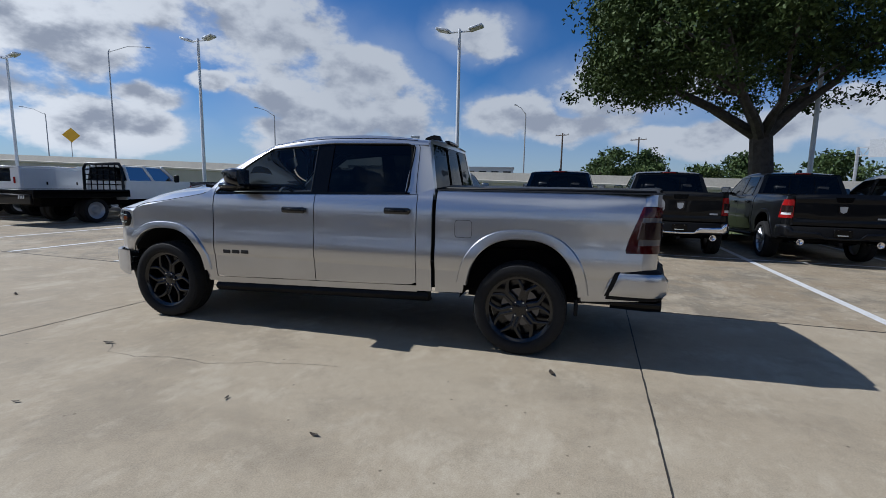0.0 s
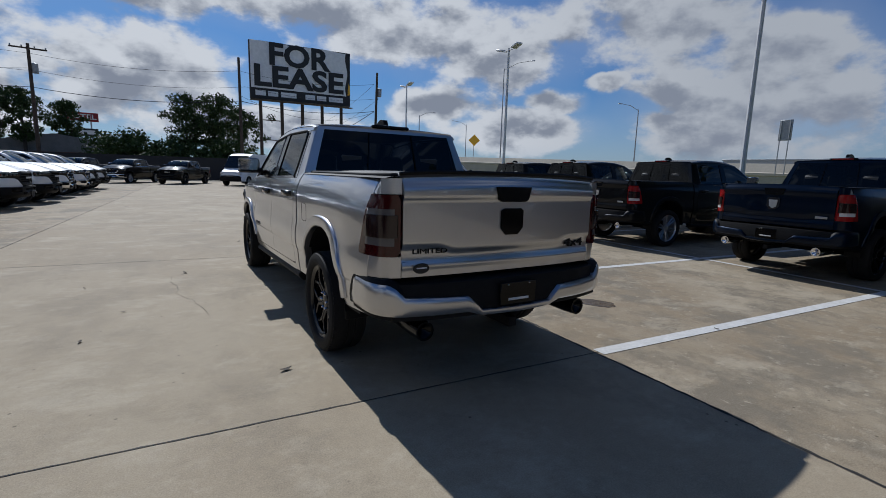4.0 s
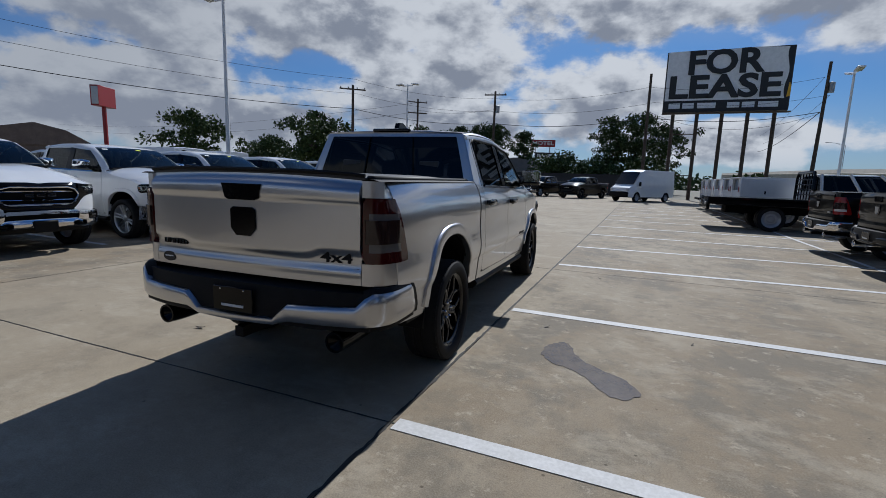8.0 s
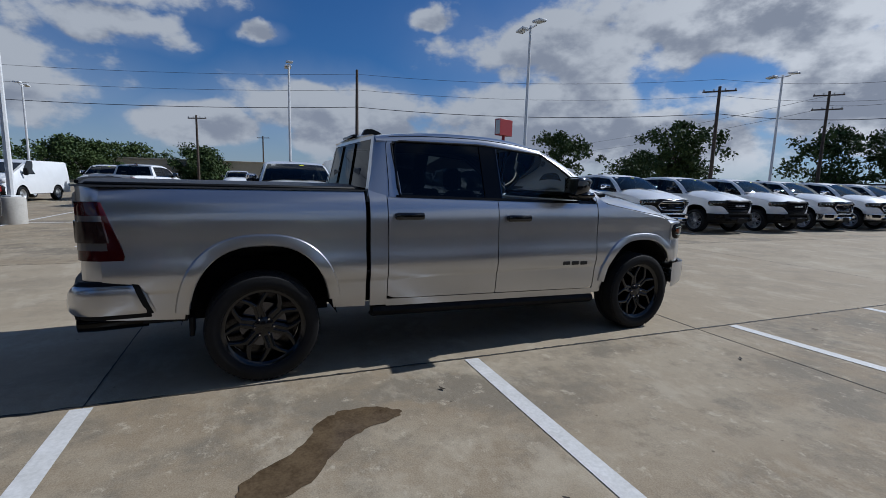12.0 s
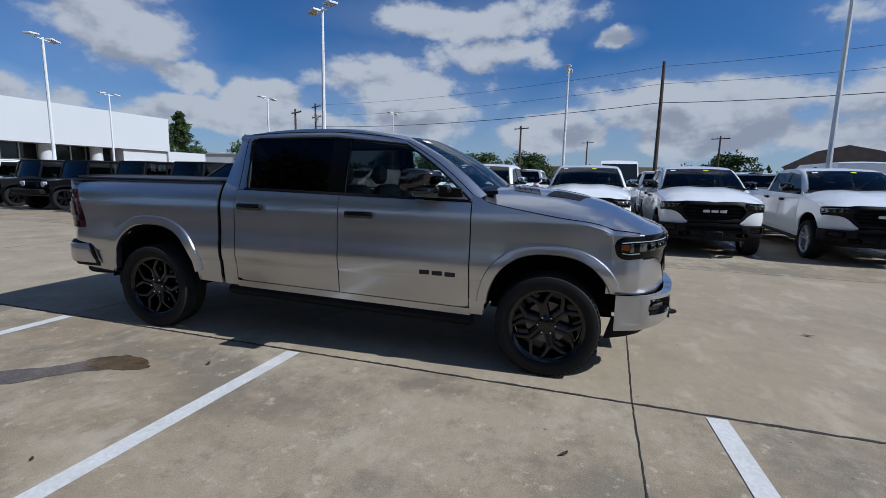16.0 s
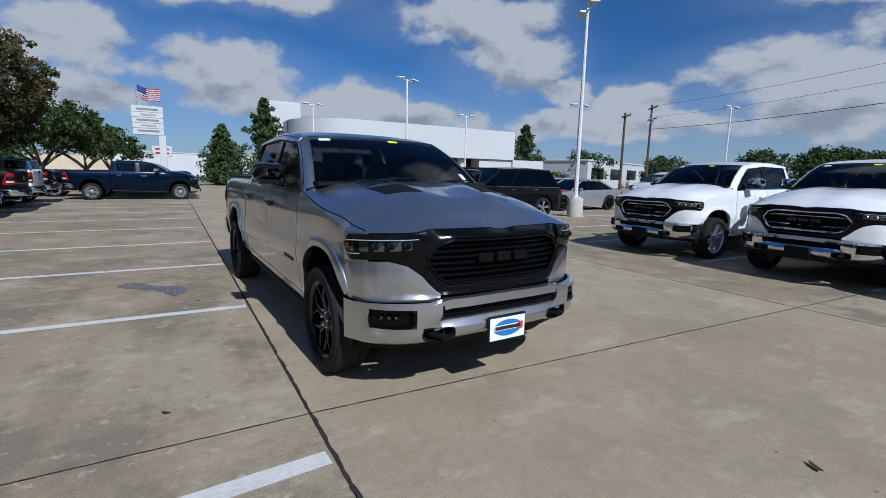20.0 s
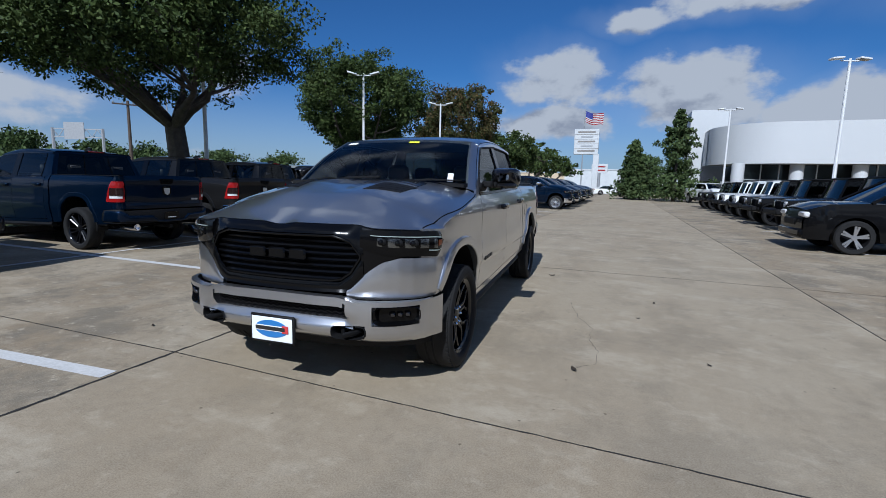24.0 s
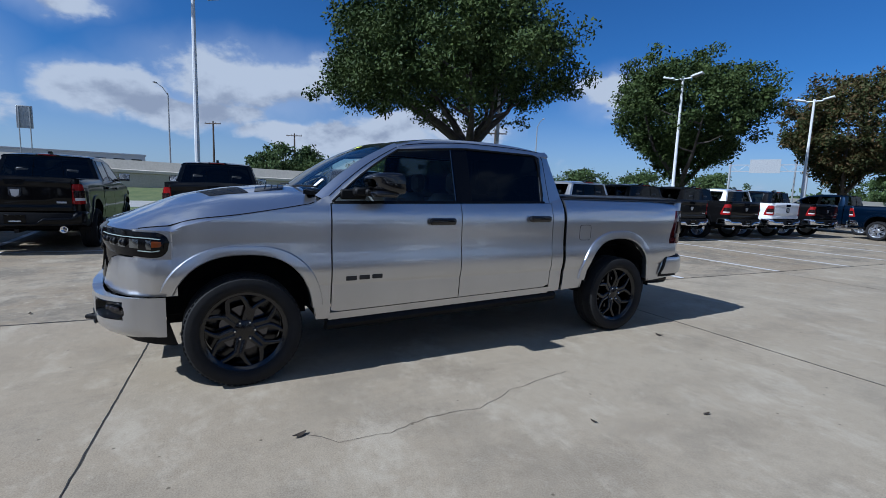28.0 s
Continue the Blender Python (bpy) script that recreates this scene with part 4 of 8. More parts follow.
    box(bm, (0, -0.972, 1.858), (0.40, 0.06, 0.036), 0.012)
    brake = part("high_brake_lamp", bm, GLOSSBLK, P)
    if not hi:
        bm = fresh()
        box(bm, (0, -1.003, 1.858), (0.30, 0.008, 0.022), 0.003)
        part("brake_lens", bm, REDLENS, brake)
    bm = fresh()
    prism(bm, [(-0.13, 0), (0.09, 0), (0.06, 0.055), (0.0, 0.063), (-0.07, 0.042)], lambda a, b: (-0.025, -0.78 - a, 1.890 + b), (0.05, 0, 0))
    part("antenna_fin", bm, GLOSSBLK, P)
    # --- bonnet
    hood_c = [(1.20, 1.425), (1.5, 1.412), (1.9, 1.372), (2.25, 1.305), (2.5, 1.235), (2.66, 1.175), (2.76, 1.12)]
    def hood(u, v):
        s = 2 * u - 1
        a = abs(s)
        y0 = 1.20 + 0.14 * a ** 2
        y1 = face_y(0.952 * a) + 0.004 - 0.036 * smooth01((0.64 - 0.952 * a) / 0.12)
        y = y0 + (y1 - y0) * v
        x = s * half_width(y, fender_top(y)) * (1 - smooth01(v * 2 - 1)) + s * 0.952 * smooth01(v * 2 - 1)
        zc = interp(y, hood_c)
        ze = fender_top(y)
        dome = 0.018 * smooth01((0.66 - 0.12 * v - a) / 0.24) * smooth01(v * 3) * smooth01((1 - v) * 2.2) - 0.012 * smooth01((0.34 - 0.10 * v - a) / 0.22) * smooth01((1 - v) * 2.5)
        z = zc + (ze - zc) * a ** 3.4 + dome
        f = min(1.0, max(0.0, (v - 0.62) / 0.38))
        z += (interp(0.952 * a, EDGE) - z) * (1 - math.sqrt(1 - 0.98 * f ** 2.6)) / (1 - math.sqrt(0.02))
        return Vector((x, y, z))
    def shut(v):
        return 0.985 - 0.065 * smooth01((v - 0.45) / 0.55)
    vs_h = span(0, 0.6, 9 * k) + span(0.64, 1, 12 * k)
    bm = fresh()
    sheet(bm, lambda u, v: hood(0.5 + (u - 0.5) * shut(v), v), span(0, 1, 24 * k), vs_h, rim=(0, -0.02, -0.012))
    bonnet = part("bonnet", bm, paint, P)
    for s in (-1, 1):
        bm = fresh()
        sheet(bm, lambda u, v: hood(0.5 + 0.5 * s * (shut(v) + 0.005 + (0.995 - shut(v)) * u), v), span(0, 1, 5 * k), vs_h, rim=(0, -0.02, -0.012))
        part("fender_top", bm, paint, P)
        if hi:
            bm = fresh()
            tube(bm, [hood(0.5 + 0.5 * s * (shut(v) + 0.0025), v) for v in span(0.005, 0.97, 22)], 0.0045, 6)
            part("bonnet_seam", bm, DARK, P)
    for s in (-1, 1):
        if not hi:
            continue
        bm = fresh()        # flat vent in the middle of the bonnet
        sheet(bm, lambda u, v: hood(0.5 + s * (0.165 + 0.135 * u - 0.02 * v), 0.42 + 0.19 * v - 0.05 * u) + Vector((0, 0, 0.004)), span(0, 1, 5), span(0, 1, 5), flip=s < 0, rim=(0, 0, -0.010))
        part("bonnet_vent", bm, SATIN, bonnet)
        if hi:
            for i in range(4):
                bm = fresh()
                tube(bm, [hood(0.5 + s * (0.175 + 0.115 * u - 0.004 * i), 0.445 + 0.043 * i - 0.05 * u) + Vector((0, 0, 0.002)) for u in span(0, 1, 3)], 0.004, 4)
                part("vent_slat", bm, GLOSSBLK, bonnet)
            bm = fresh()    # raised scoop before the windscreen
            def scoop(u, v):
                return hood(0.5 + s * (0.17 + 0.12 * u), 0.17 + 0.15 * v + 0.02 * u) + Vector((0, 0, 0.003 + 0.010 * math.sin(u * 3.14) ** 0.5 * (1 - v) ** 0.7))
            sheet(bm, scoop, span(0, 1, 8), span(0, 1, 5), flip=s < 0, rim=(0, 0, -0.015))
            sc = part("bonnet_scoop", bm, GLOSSBLK, bonnet)
            for i in range(3):
                bm = fresh()
                tube(bm, [scoop(0.2 + 0.6 * u, 0.2 + 0.22 * i) for u in span(0, 1, 3)], 0.005, 4)
                part("scoop_slat", bm, SATIN, sc)
    bm = fresh()
    sheet(bm, lambda u, v: Vector(((2 * u - 1) * 0.84, 1.15 + 0.14 * abs(2 * u - 1) ** 2 + 0.12 * v, 1.385 + 0.012 * v + 0.02 * (1 - (2 * u - 1) ** 2))), span(0, 1, 10), [0, 1], rim=(0, 0, -0.03))
    part("cowl", bm, SATIN, P)
    for s in (0, 1):
        bm = fresh()
        p0 = ws(0.36 + 0.40 * s, 0.0) + Vector((0, 0.02, 0.015))
        p1 = ws(0.03 + 0.43 * s, 0.075) + Vector((0, 0.02, 0.012))
        tube(bm, [p0, p0.lerp(p1, 0.5) + Vector((0, 0.012, 0.014)), p1], [0.012, 0.009, 0.006], 5)
        part("wiper", bm, SATIN, P)
    # --- nose
    bm = fresh()        # wide frame of the grille, reaching over the lamps
    def frame_z(x):
        a = abs(x)
        return interp(a, [(0.0, 0.71), (0.46, 0.715), (0.50, 0.735), (0.60, 0.85), (0.68, 0.915), (0.80, 0.945), (0.92, 0.955)]), interp(a, EDGE) - 0.004
    def gr_in(x):
        a = abs(x)
        return interp(a, [(0.0, 0.775), (0.43, 0.778), (0.50, 0.83), (0.56, 0.93)]), interp(a, [(0.0, 1.076), (0.40, 1.08), (0.50, 1.045), (0.56, 0.96)])
    xs = span(-0.92, 0.92, 36 * k)
    sheet(bm, lambda x, v: Vector((x, face_y(x) - 0.012 * (v > 0.999) + (0.010 if 0.1 < v < 0.9 else 0), frame_z(x)[0] + (frame_z(x)[1] - frame_z(x)[0]) * v)), xs, [0, 0.06, 0.5, 0.94, 1.0], flip=True, rim=(0, -0.03, 0), skip=lambda x, v: abs(x) < 0.555)
    for lo in (True, False):
        sheet(bm, lambda x, v: Vector((x, face_y(x) + (0.012 - 0.03 * abs(v - 0.5) ** 2 if lo else 0.020 - 0.046 * v ** 1.6), (frame_z(x)[0] + (gr_in(x)[0] - frame_z(x)[0]) * v) if lo else (gr_in(x)[1] + (frame_z(x)[1] - gr_in(x)[1]) * v))), span(-0.575, 0.575, 30 * k), span(0, 1, 4), flip=True, rim=(0, -0.025, -0.004))
    part("grille_frame", bm, grille if not chrome_trim else GLOSSBLK, P)
    bm = fresh()
    sheet(bm, lambda x, v: Vector((x, face_y(x) - 0.05, 0.76 + 0.335 * v)), span(-0.6, 0.6, 10), [0, 1], flip=True)
    gback = part("grille_backing", bm, DARK, P)
    nb = 8 if hi else 5
    for i in range(nb):
        z = 0.795 + (1.068 - 0.795) * i / (nb - 1)
        w = interp(z, [(0.775, 0.44), (0.85, 0.52), (0.94, 0.565), (1.04, 0.53), (1.10, 0.42)]) - 0.005
        if not hi and 0.88 < z < 0.99 and chrome_trim:
            continue
        bm = fresh()
        sheet(bm, lambda x, t: Vector((x, face_y(x) - 0.030 + 0.018 * math.cos(t), z + 0.0125 * math.sin(t))), span(-w, w, 14), span(-1.9, 1.9, 4), flip=True)
        part("grille_bar", bm, grille, gback)
    if chrome_trim or hi:
        bm = fresh()
        loop = [(x, gr_in(x)[1] - 0.012) for x in span(-0.555, 0.555, 20)] + [(x, gr_in(x)[0] + 0.012) for x in span(0.555, -0.555, 20)]
        tube(bm, [(x, face_y(x) + 0.008, z) for x, z in loop + loop[:1]], 0.014 if chrome_trim else 0.009, 6, False)
        part("grille_surround", bm, grille, gback)
    for i in range(3):     # maker's letters as plain bars
        bm = fresh()
        xc = (i - 1) * 0.15
        box(bm, (xc, face_y(xc) + 0.006, 0.942), (0.125, 0.024, 0.072 if hi else 0.055), 0.010)
        part("grille_badge", bm, GLOSSBLK if hi else (LETTER if not chrome_trim else DCHROME), gback)
    for side in (1, -1):
        fl = side < 0
        s0, s1 = nose_s(0.475), 1.0
        def skin_n(q, z, out=0.0):
            x, y = nose_at(q)
            return Vector((side * (x + out * smooth01((q - 0.7) * 4)), y + out * (1 - smooth01((q - 0.8) * 5)), z))
        def cheek(q, v):
            x, y = nose_at(q)
            zt = interp(x, [(0.475, 0.735), (0.50, 0.748), (0.60, 0.85), (0.68, 0.908), (0.78, 0.936), (0.90, 0.931), (0.935, 0.923), (0.952, 0.920)])
            z = 0.675 + (zt - 0.675) * v
            p_ = skin_n(q, z, 0.012 * math.sin(v * 2.9) * (1 - smooth01((q - 0.9) * 10)))
            if q > 0.9:
                f = (q - 0.9) / 0.1
                p_.x = side * (abs(p_.x) * (1 - f) + half_width(2.27, z) * f)
            return p_
        bm = fresh()
        sheet(bm, cheek, span(s0, s1, 16 * k), span(0, 1, 6), rim=(0, -0.03, 0))
        part("nose_panel", bm, paint, P)
        # head lamp, rounded off at its outer end, with paint round that end
        bm = fresh()
        sheet(bm, lambda q, v: skin_n(q, interp(nose_at(q)[0], [(0.85, 0.935), (0.90, 0.930), (0.935, 0.922), (0.952, 0.918)]) * (1 - v) + (interp(nose_at(q)[0], EDGE) + 0.004) * v, 0.002), span(nose_s(0.88), 1.0, 8), span(0, 1, 5), rim=(-0.02 * side, -0.02, 0))
        part("lamp_surround", bm, paint, P)
        end_q = 0.972
        def hl(q, v, o=0.0):
            x, y = nose_at(q)
            z0, z1 = interp(x, LAMP_LO) + 0.004, interp(x, LAMP_HI)
            f = max(0.0, (q - end_q + 0.075) / 0.075)
            r_ = math.sqrt(max(0.0, 1 - min(1.0, f) ** 2.4))
            mid = z0 + (z1 - z0) * 0.62
            z0, z1 = mid - (mid - z0) * r_, mid + (z1 - mid) * r_
            return skin_n(q, z0 + (z1 - z0) * v, 0.012 + o + 0.010 * math.sin(v * 3.14))
        bm = fresh()
        sheet(bm, hl, span(nose_s(0.56), end_q - 0.08, 14) + span(end_q - 0.07, end_q, 8), span(0, 1, 5), rim=(-0.01 * side, -0.04, 0))
        head = part("head_lamp", bm, GLOSSBLK, P)
        for nm, qa, qb, va, vb, mm in (("light_guide", nose_s(0.62), 0.945, 0.76, 0.79, LAMPWHITE), ("light_guide", 0.84, 0.94, 0.24, 0.27, LAMPWHITE), ("turn_lens", 0.915, 0.948, 0.42, 0.66, AMBER)):
            bm = fresh()
            sheet(bm, lambda q, v: hl(q, v, 0.004), span(qa, qb, 10), span(va, vb, 2), rim=(0, -0.012, 0))
            part(nm, bm, mm, head)
        bm = fresh()
        sheet(bm, lambda q, v: hl(q, v, 0.001 - 0.004 * math.sin(q * 60)), span(nose_s(0.66), 0.905, 16), span(0.34, 0.70, 4), rim=(0, -0.01, 0))
        part("reflector", bm, LAMPCHROME, head)
        for xp in (0.68, 0.77, 0.85):
            bm = fresh()
            c = hl(nose_s(xp), 0.52, -0.012)
            box(bm, c, (0.060, 0.030, 0.044), 0.012)
            lens_ob = part("lamp_unit", bm, ALLOY if chrome_trim else SATIN, head)
            bm = fresh()
            bmesh.ops.create_uvsphere(bm, u_segments=12, v_segments=8, radius=0.019, matrix=Matrix.Translation(c + Vector((0, 0.012, 0))))
            part("projector", bm, DCHROME if chrome_trim else GLOSSBLK, lens_ob)
        # fog lamp
        def rounded(cx, cz, hx, hz, out):
            return [(side * (cx + hx * math.copysign(abs(math.cos(t)) ** 0.55, math.cos(t))), cz + hz * math.copysign(abs(math.sin(t)) ** 0.55, math.sin(t))) for t in span(0, 2 * math.pi, 28)[:-1]]
        def recess(name, cx, cz, hx, hz, deep, material, parent, lip):
            ring = rounded(cx, cz, hx, hz, 0)
            bm = fresh()
            rows = []
            for sc, d in ((1.09, 0.014), (1.04, 0.021), (0.98, 0.012), (0.93, -deep)):
                rows.append([bm.verts.new((side * cx + (x - side * cx) * sc, bump_y(side * cx + (x - side * cx) * sc) + d, cz + (z - cz) * sc)) for x, z in ring])
            n_ = len(ring)
            for a_, b_ in zip(rows, rows[1:]):
                for q in range(n_):
                    bm.faces.new((a_[q], a_[(q + 1) % n_], b_[(q + 1) % n_], b_[q]))
            bm.faces.new(rows[-1])
            bmesh.ops.recalc_face_normals(bm, faces=bm.faces[:])
            return part(name, bm, material, parent)
        held, AWAY[0] = AWAY[0], None
        fog = recess("fog_recess", 0.788, 0.587, 0.115, 0.056, 0.03, GLOSSBLK, P, 0.0)
        hookb = recess("hook_recess", 0.515, 0.483, 0.102, 0.040, 0.08, SATIN, P, 0.0)
        AWAY[0] = held
        for i in range(3):
            bm = fresh()
            xf = 0.765 + 0.038 * i
            box(bm, (side * xf, bump_y(xf) - 0.018, 0.594), (0.032, 0.03, 0.030), 0.006)
            part("fog_cell", bm, DCHROME, fog)
        bm = fresh()
        tube(bm, [(side * 0.455, 2.56, 0.478), (side * 0.462, 2.72, 0.478), (side * 0.51, 2.80, 0.478), (side * 0.558, 2.72, 0.478), (side * 0.565, 2.56, 0.478)], 0.018, 8)
        part("tow_hook", bm, SATIN, hookb)
    # front bumper with openings
    bm = fresh()
    cols = sorted(set([round(s * x, 4) for s in (1, -1) for x in (0, 0.1, 0.2, 0.3, 0.36, 0.40, 0.415, 0.45, 0.485, 0.50, 0.55, 0.60, 0.62, 0.66, 0.70, 0.715, 0.76, 0.82, 0.87, 0.885, 0.905, 0.92, 0.94)]))
    rows = [0.0, 0.10, 0.2, 0.30, 0.36, 0.45, 0.52, 0.58, 0.68, 0.76, 0.80, 0.9, 1.0]
    def bz(x, v):
        a = abs(x)
        z0 = interp(a, [(0, 0.425), (0.40, 0.420), (0.62, 0.408), (0.72, 0.405), (0.94, 0.412)])
        z1 = interp(a, [(0, 0.705), (0.46, 0.70), (0.55, 0.675), (0.94, 0.675)])
        return z0 + (z1 - z0) * v
    def bskin(x, v):
        z = bz(x, v)
        dent = -0.035 * math.exp(-((v - 0.5) / 0.12) ** 2) * (abs(x) < 0.52) - 0.06 * max(0, 0.15 - v) / 0.15
        return Vector((x, bump_y(x) + 0.02 * math.sin(v * 2.3) + dent, z))
    def bhole(x, v):
        a, z = abs(x), bz(x, v)
        return (a < 0.50 and 0.565 < z < 0.652) or (0.66 < a < 0.90 and 0.530 < z < 0.640) or (0.415 < a < 0.615 and 0.450 < z < 0.520)
    sheet(bm, bskin, cols, rows, flip=True, rim=(0, -0.06, 0), skip=bhole)
    for side in (1, -1):
        def bend(s, v):
            a = bskin(side * 0.94, v)
            return Vector((side * (0.94 + 0.035 * math.sin(s * 1.5)), a.y - (a.y - 2.31) * s, a.z))
        sheet(bm, bend, span(0, 1, 4), rows, flip=side < 0)
    fb = part("front_bumper", bm, bumper, P)
    bm = fresh()
    sheet(bm, lambda x, v: Vector((x, bump_y(x) - 0.045, 0.55 + 0.11 * v)), span(-0.52, 0.52, 8), [0, 1], flip=True)
    lg = part("lower_grille", bm, DARK, fb)
    if hi:
        for i in range(4):
            bm = fresh()
            zz = 0.575 + 0.022 * i
            tube(bm, [(x, bump_y(x) - 0.03 + (0.006 if j % 2 else 0), zz + (0.007 if j % 2 else -0.007)) for j, x in enumerate(span(-0.49, 0.49, 40))], 0.0035, 4)
            part("grille_mesh", bm, SATIN, lg)
    bm = fresh()
    dam = [(0, 2.71), (0.4, 2.69), (0.62, 2.63), (0.76, 2.55), (0.84, 2.45), (0.88, 2.33)]
    def lip(q, v):
        a = abs(q) * (len(dam) - 1)
        n_ = min(len(dam) - 2, int(a))
        f = a - n_
        x = dam[n_][0] + (dam[n_ + 1][0] - dam[n_][0]) * f
        y = dam[n_][1] + (dam[n_ + 1][1] - dam[n_][1]) * f
        return Vector((math.copysign(x, q), y - 0.05 * (1 - v), 0.350 + 0.145 * v - 0.03 * abs(q) ** 3 * (1 - v)))
    sheet(bm, lip, span(-1, 1, 24), [0, 0.5, 1], flip=True, rim=(0, -0.03, 0))
    part("air_dam", bm, SATIN, P)
    bm = fresh()
    box(bm, (0, 2.800, 0.458), (0.335, 0.02, 0.185), 0.008)
    pf = part("plate_frame", bm, SATIN, P)
    bm = fresh()
    box(bm, (0, 2.812, 0.458), (0.305, 0.006, 0.155), 0.004)
    pl = part("dealer_plate", bm, PLATEWH if hi else SATIN, pf, "white dealer plate" if hi else "")
    if hi:
        bm = fresh()
        lathe(bm, [(0.058, 0), (0.056, 0.003), (0, 0.003)], 28, Matrix.Translation((0, 2.816, 0.462)) @ Matrix.Rotation(radians(90), 4, "Z") @ Matrix.Diagonal((1, 2.15, 0.98, 1)))
        part("plate_oval", bm, BLUEST, pl)
        bm = fresh()
        box(bm, (0.005, 2.8205, 0.466), (0.235, 0.003, 0.036), 0.001)
        part("plate_lettering", bm, LETTER, pl)
        bm = fresh()
        box(bm, (0.005, 2.8225, 0.466), (0.22, 0.002, 0.025), 0.0005)
        part("plate_lettering_face", bm, BLKLETTER, pl)
        bm = fresh()
        box(bm, (-0.105, 2.8205, 0.466), (0.045, 0.004, 0.05), 0.001)
        part("plate_emblem", bm, REDST, pl)
        bm = fresh()
        box(bm, (0.0, 2.817, 0.412), (0.075, 0.003, 0.010), 0.001)
        part("plate_caption", bm, BLUEST, pl)
    # --- tail
    bm = fresh()
    def gate(x, z):
        a = abs(x)
        y = -2.965 + 0.038 * (a / 0.79) ** 2.4
        y += 0.020 * smooth01((z - 1.33) / 0.07) + 0.012 * smooth01((0.86 - z) / 0.03)
        low_edge = 1.00 - 0.035 * smooth01((0.55 - a) / 0.12)
        y += 0.020 * smooth01((low_edge - z) / 0.05) * smooth01((z - 0.83) / 0.08)
        y += 0.010 * smooth01((1.27 - z) / 0.02) * smooth01((z - 1.0) / 0.2) * 0
        y -= 0.012 * smooth01((z - 1.255) / 0.03) * smooth01((1.40 - z) / 0.05)
        return Vector((x, y, z))
    sheet(bm, lambda x, z: gate(x, z) - Vector((0, 0, 0.022 * (abs(x) / 0.785) ** 2 * smooth01((z - 1.2) / 0.2))), span(-0.785, 0.785, 24 * k), span(0.79, 1.41, 22 * k), rim=(0, 0.04, 0))
    tg = part("tailgate", bm, paint, P)
    bm = fresh()
    prism(bm, [(-0.148, 1.345), (0.148, 1.345), (0.125, 1.262), (0.10, 1.248), (-0.10, 1.248), (-0.125, 1.262)], lambda a, b: (a, -2.984, b), (0, 0.04, 0))
    part("gate_handle", bm, GLOSSBLK, tg)
    bm = fresh()
    prism(bm, [(-0.092, 1.19), (-0.07, 1.205), (0.07, 1.205), (0.092, 1.19), (0.092, 1.075), (0.05, 1.03), (-0.05, 1.03), (-0.092, 1.075)], lambda a, b: (a, -2.975, b), (0, 0.03, 0))
    part("emblem", bm, GLOSSBLK if hi else DCHROME, tg)
    if not hi:
        bm = fresh()
        prism(bm, [(-0.065, 1.17), (0.065, 1.17), (0.05, 1.07), (0.0, 1.04), (-0.05, 1.07)], lambda a, b: (a, -2.982, b), (0, 0.02, 0))
        part("emblem_face", bm, ALLOY, tg)
    back_rot = Matrix.Rotation(radians(90), 4, "X")
    if hi:
        words("trim_lettering", "LIMITED", 0.044, Matrix.Translation((-0.600, -2.931, 0.945)) @ Matrix.Rotation(radians(-5.4), 4, "Z") @ back_rot, SATIN, tg, 0.004, 1.50, 0.0)
        words("drive_lettering", "4x4", 0.085, Matrix.Translation((0.63, -2.928, 0.94)) @ Matrix.Rotation(radians(5.4), 4, "Z") @ back_rot, SATIN, tg, 0.004, 1.6, 0.001)
        bm = fresh()
        lathe(bm, [(0.03, 0), (0.028, 0.003), (0, 0.003)], 20, Matrix.Translation((-0.66, -2.936, 0.842)) @ Matrix.Rotation(radians(-90), 4, "Z") @ Matrix.Diagonal((1, 1.9, 1.1, 1)))
        part("dealer_decal", bm, BLKLETTER, tg)
        bm = fresh()
        box(bm, (-0.66, -2.9395, 0.845), (0.07, 0.002, 0.008))
        part("decal_bar", bm, LETTER, tg)
    else:
        bm = fresh()
        box(bm, (0.64, -2.945, 0.95), (0.15, 0.01, 0.035), 0.003)
        part("drive_badge", bm, ALLOY, tg)
    # rear bumper
    rb = rear_trim or bumper
    def rpath(s):       # 0 at the middle, 1 at the side's front end
        return interp(s, [(0, 0), (0.3, 0.33), (0.5, 0.60), (0.66, 0.795), (0.72, 0.855), (0.78, 0.905), (0.82, 0.930), (0.86, 0.950), (0.9, 0.962), (1, 0.966)]), interp(s, [(0, -3.075), (0.3, -3.065), (0.5, -3.04), (0.66, -2.995), (0.72, -2.968), (0.78, -2.93), (0.82, -2.895), (0.86, -2.85), (0.9, -2.79), (1, -2.62)])
    for side in (1, -1):
        def top_z(s):
            return interp(s, [(0, 0.568), (0.26, 0.572), (0.34, 0.665), (0.66, 0.68), (0.71, 0.735), (0.76, 0.762), (1, 0.764)])

        def cap_(s, v):
            x, y = rpath(s)
            z0 = interp(s, [(0, 0.525), (0.25, 0.530), (0.34, 0.565), (0.72, 0.566), (1, 0.572)])
            o = interp(v, [(0, 0.0), (0.12, 0.010), (0.5, 0.015), (0.88, 0.012), (1, 0.0)])
            y += (1 - v) * 0.07 * max(0.0, (s - 0.88) / 0.12)     # the end leans forward towards its foot
            return Vector((side * (x + o * smooth01((s - 0.6) * 4)), y - o * (1 - smooth01((s - 0.8) * 6)), z0 + (top_z(s) - z0) * v))
        cols_ = span(0, 0.26, 3) + span(0.28, 0.34, 3) + span(0.38, 0.66, 4) + span(0.68, 0.72, 3) + span(0.74, 1, 12)
        bm = fresh()
        sheet(bm, cap_, cols_, [0, 0.06, 0.14, 0.35, 0.65, 0.86, 0.94, 1], flip=side > 0, rim=(-0.02 * side, 0.05, 0))
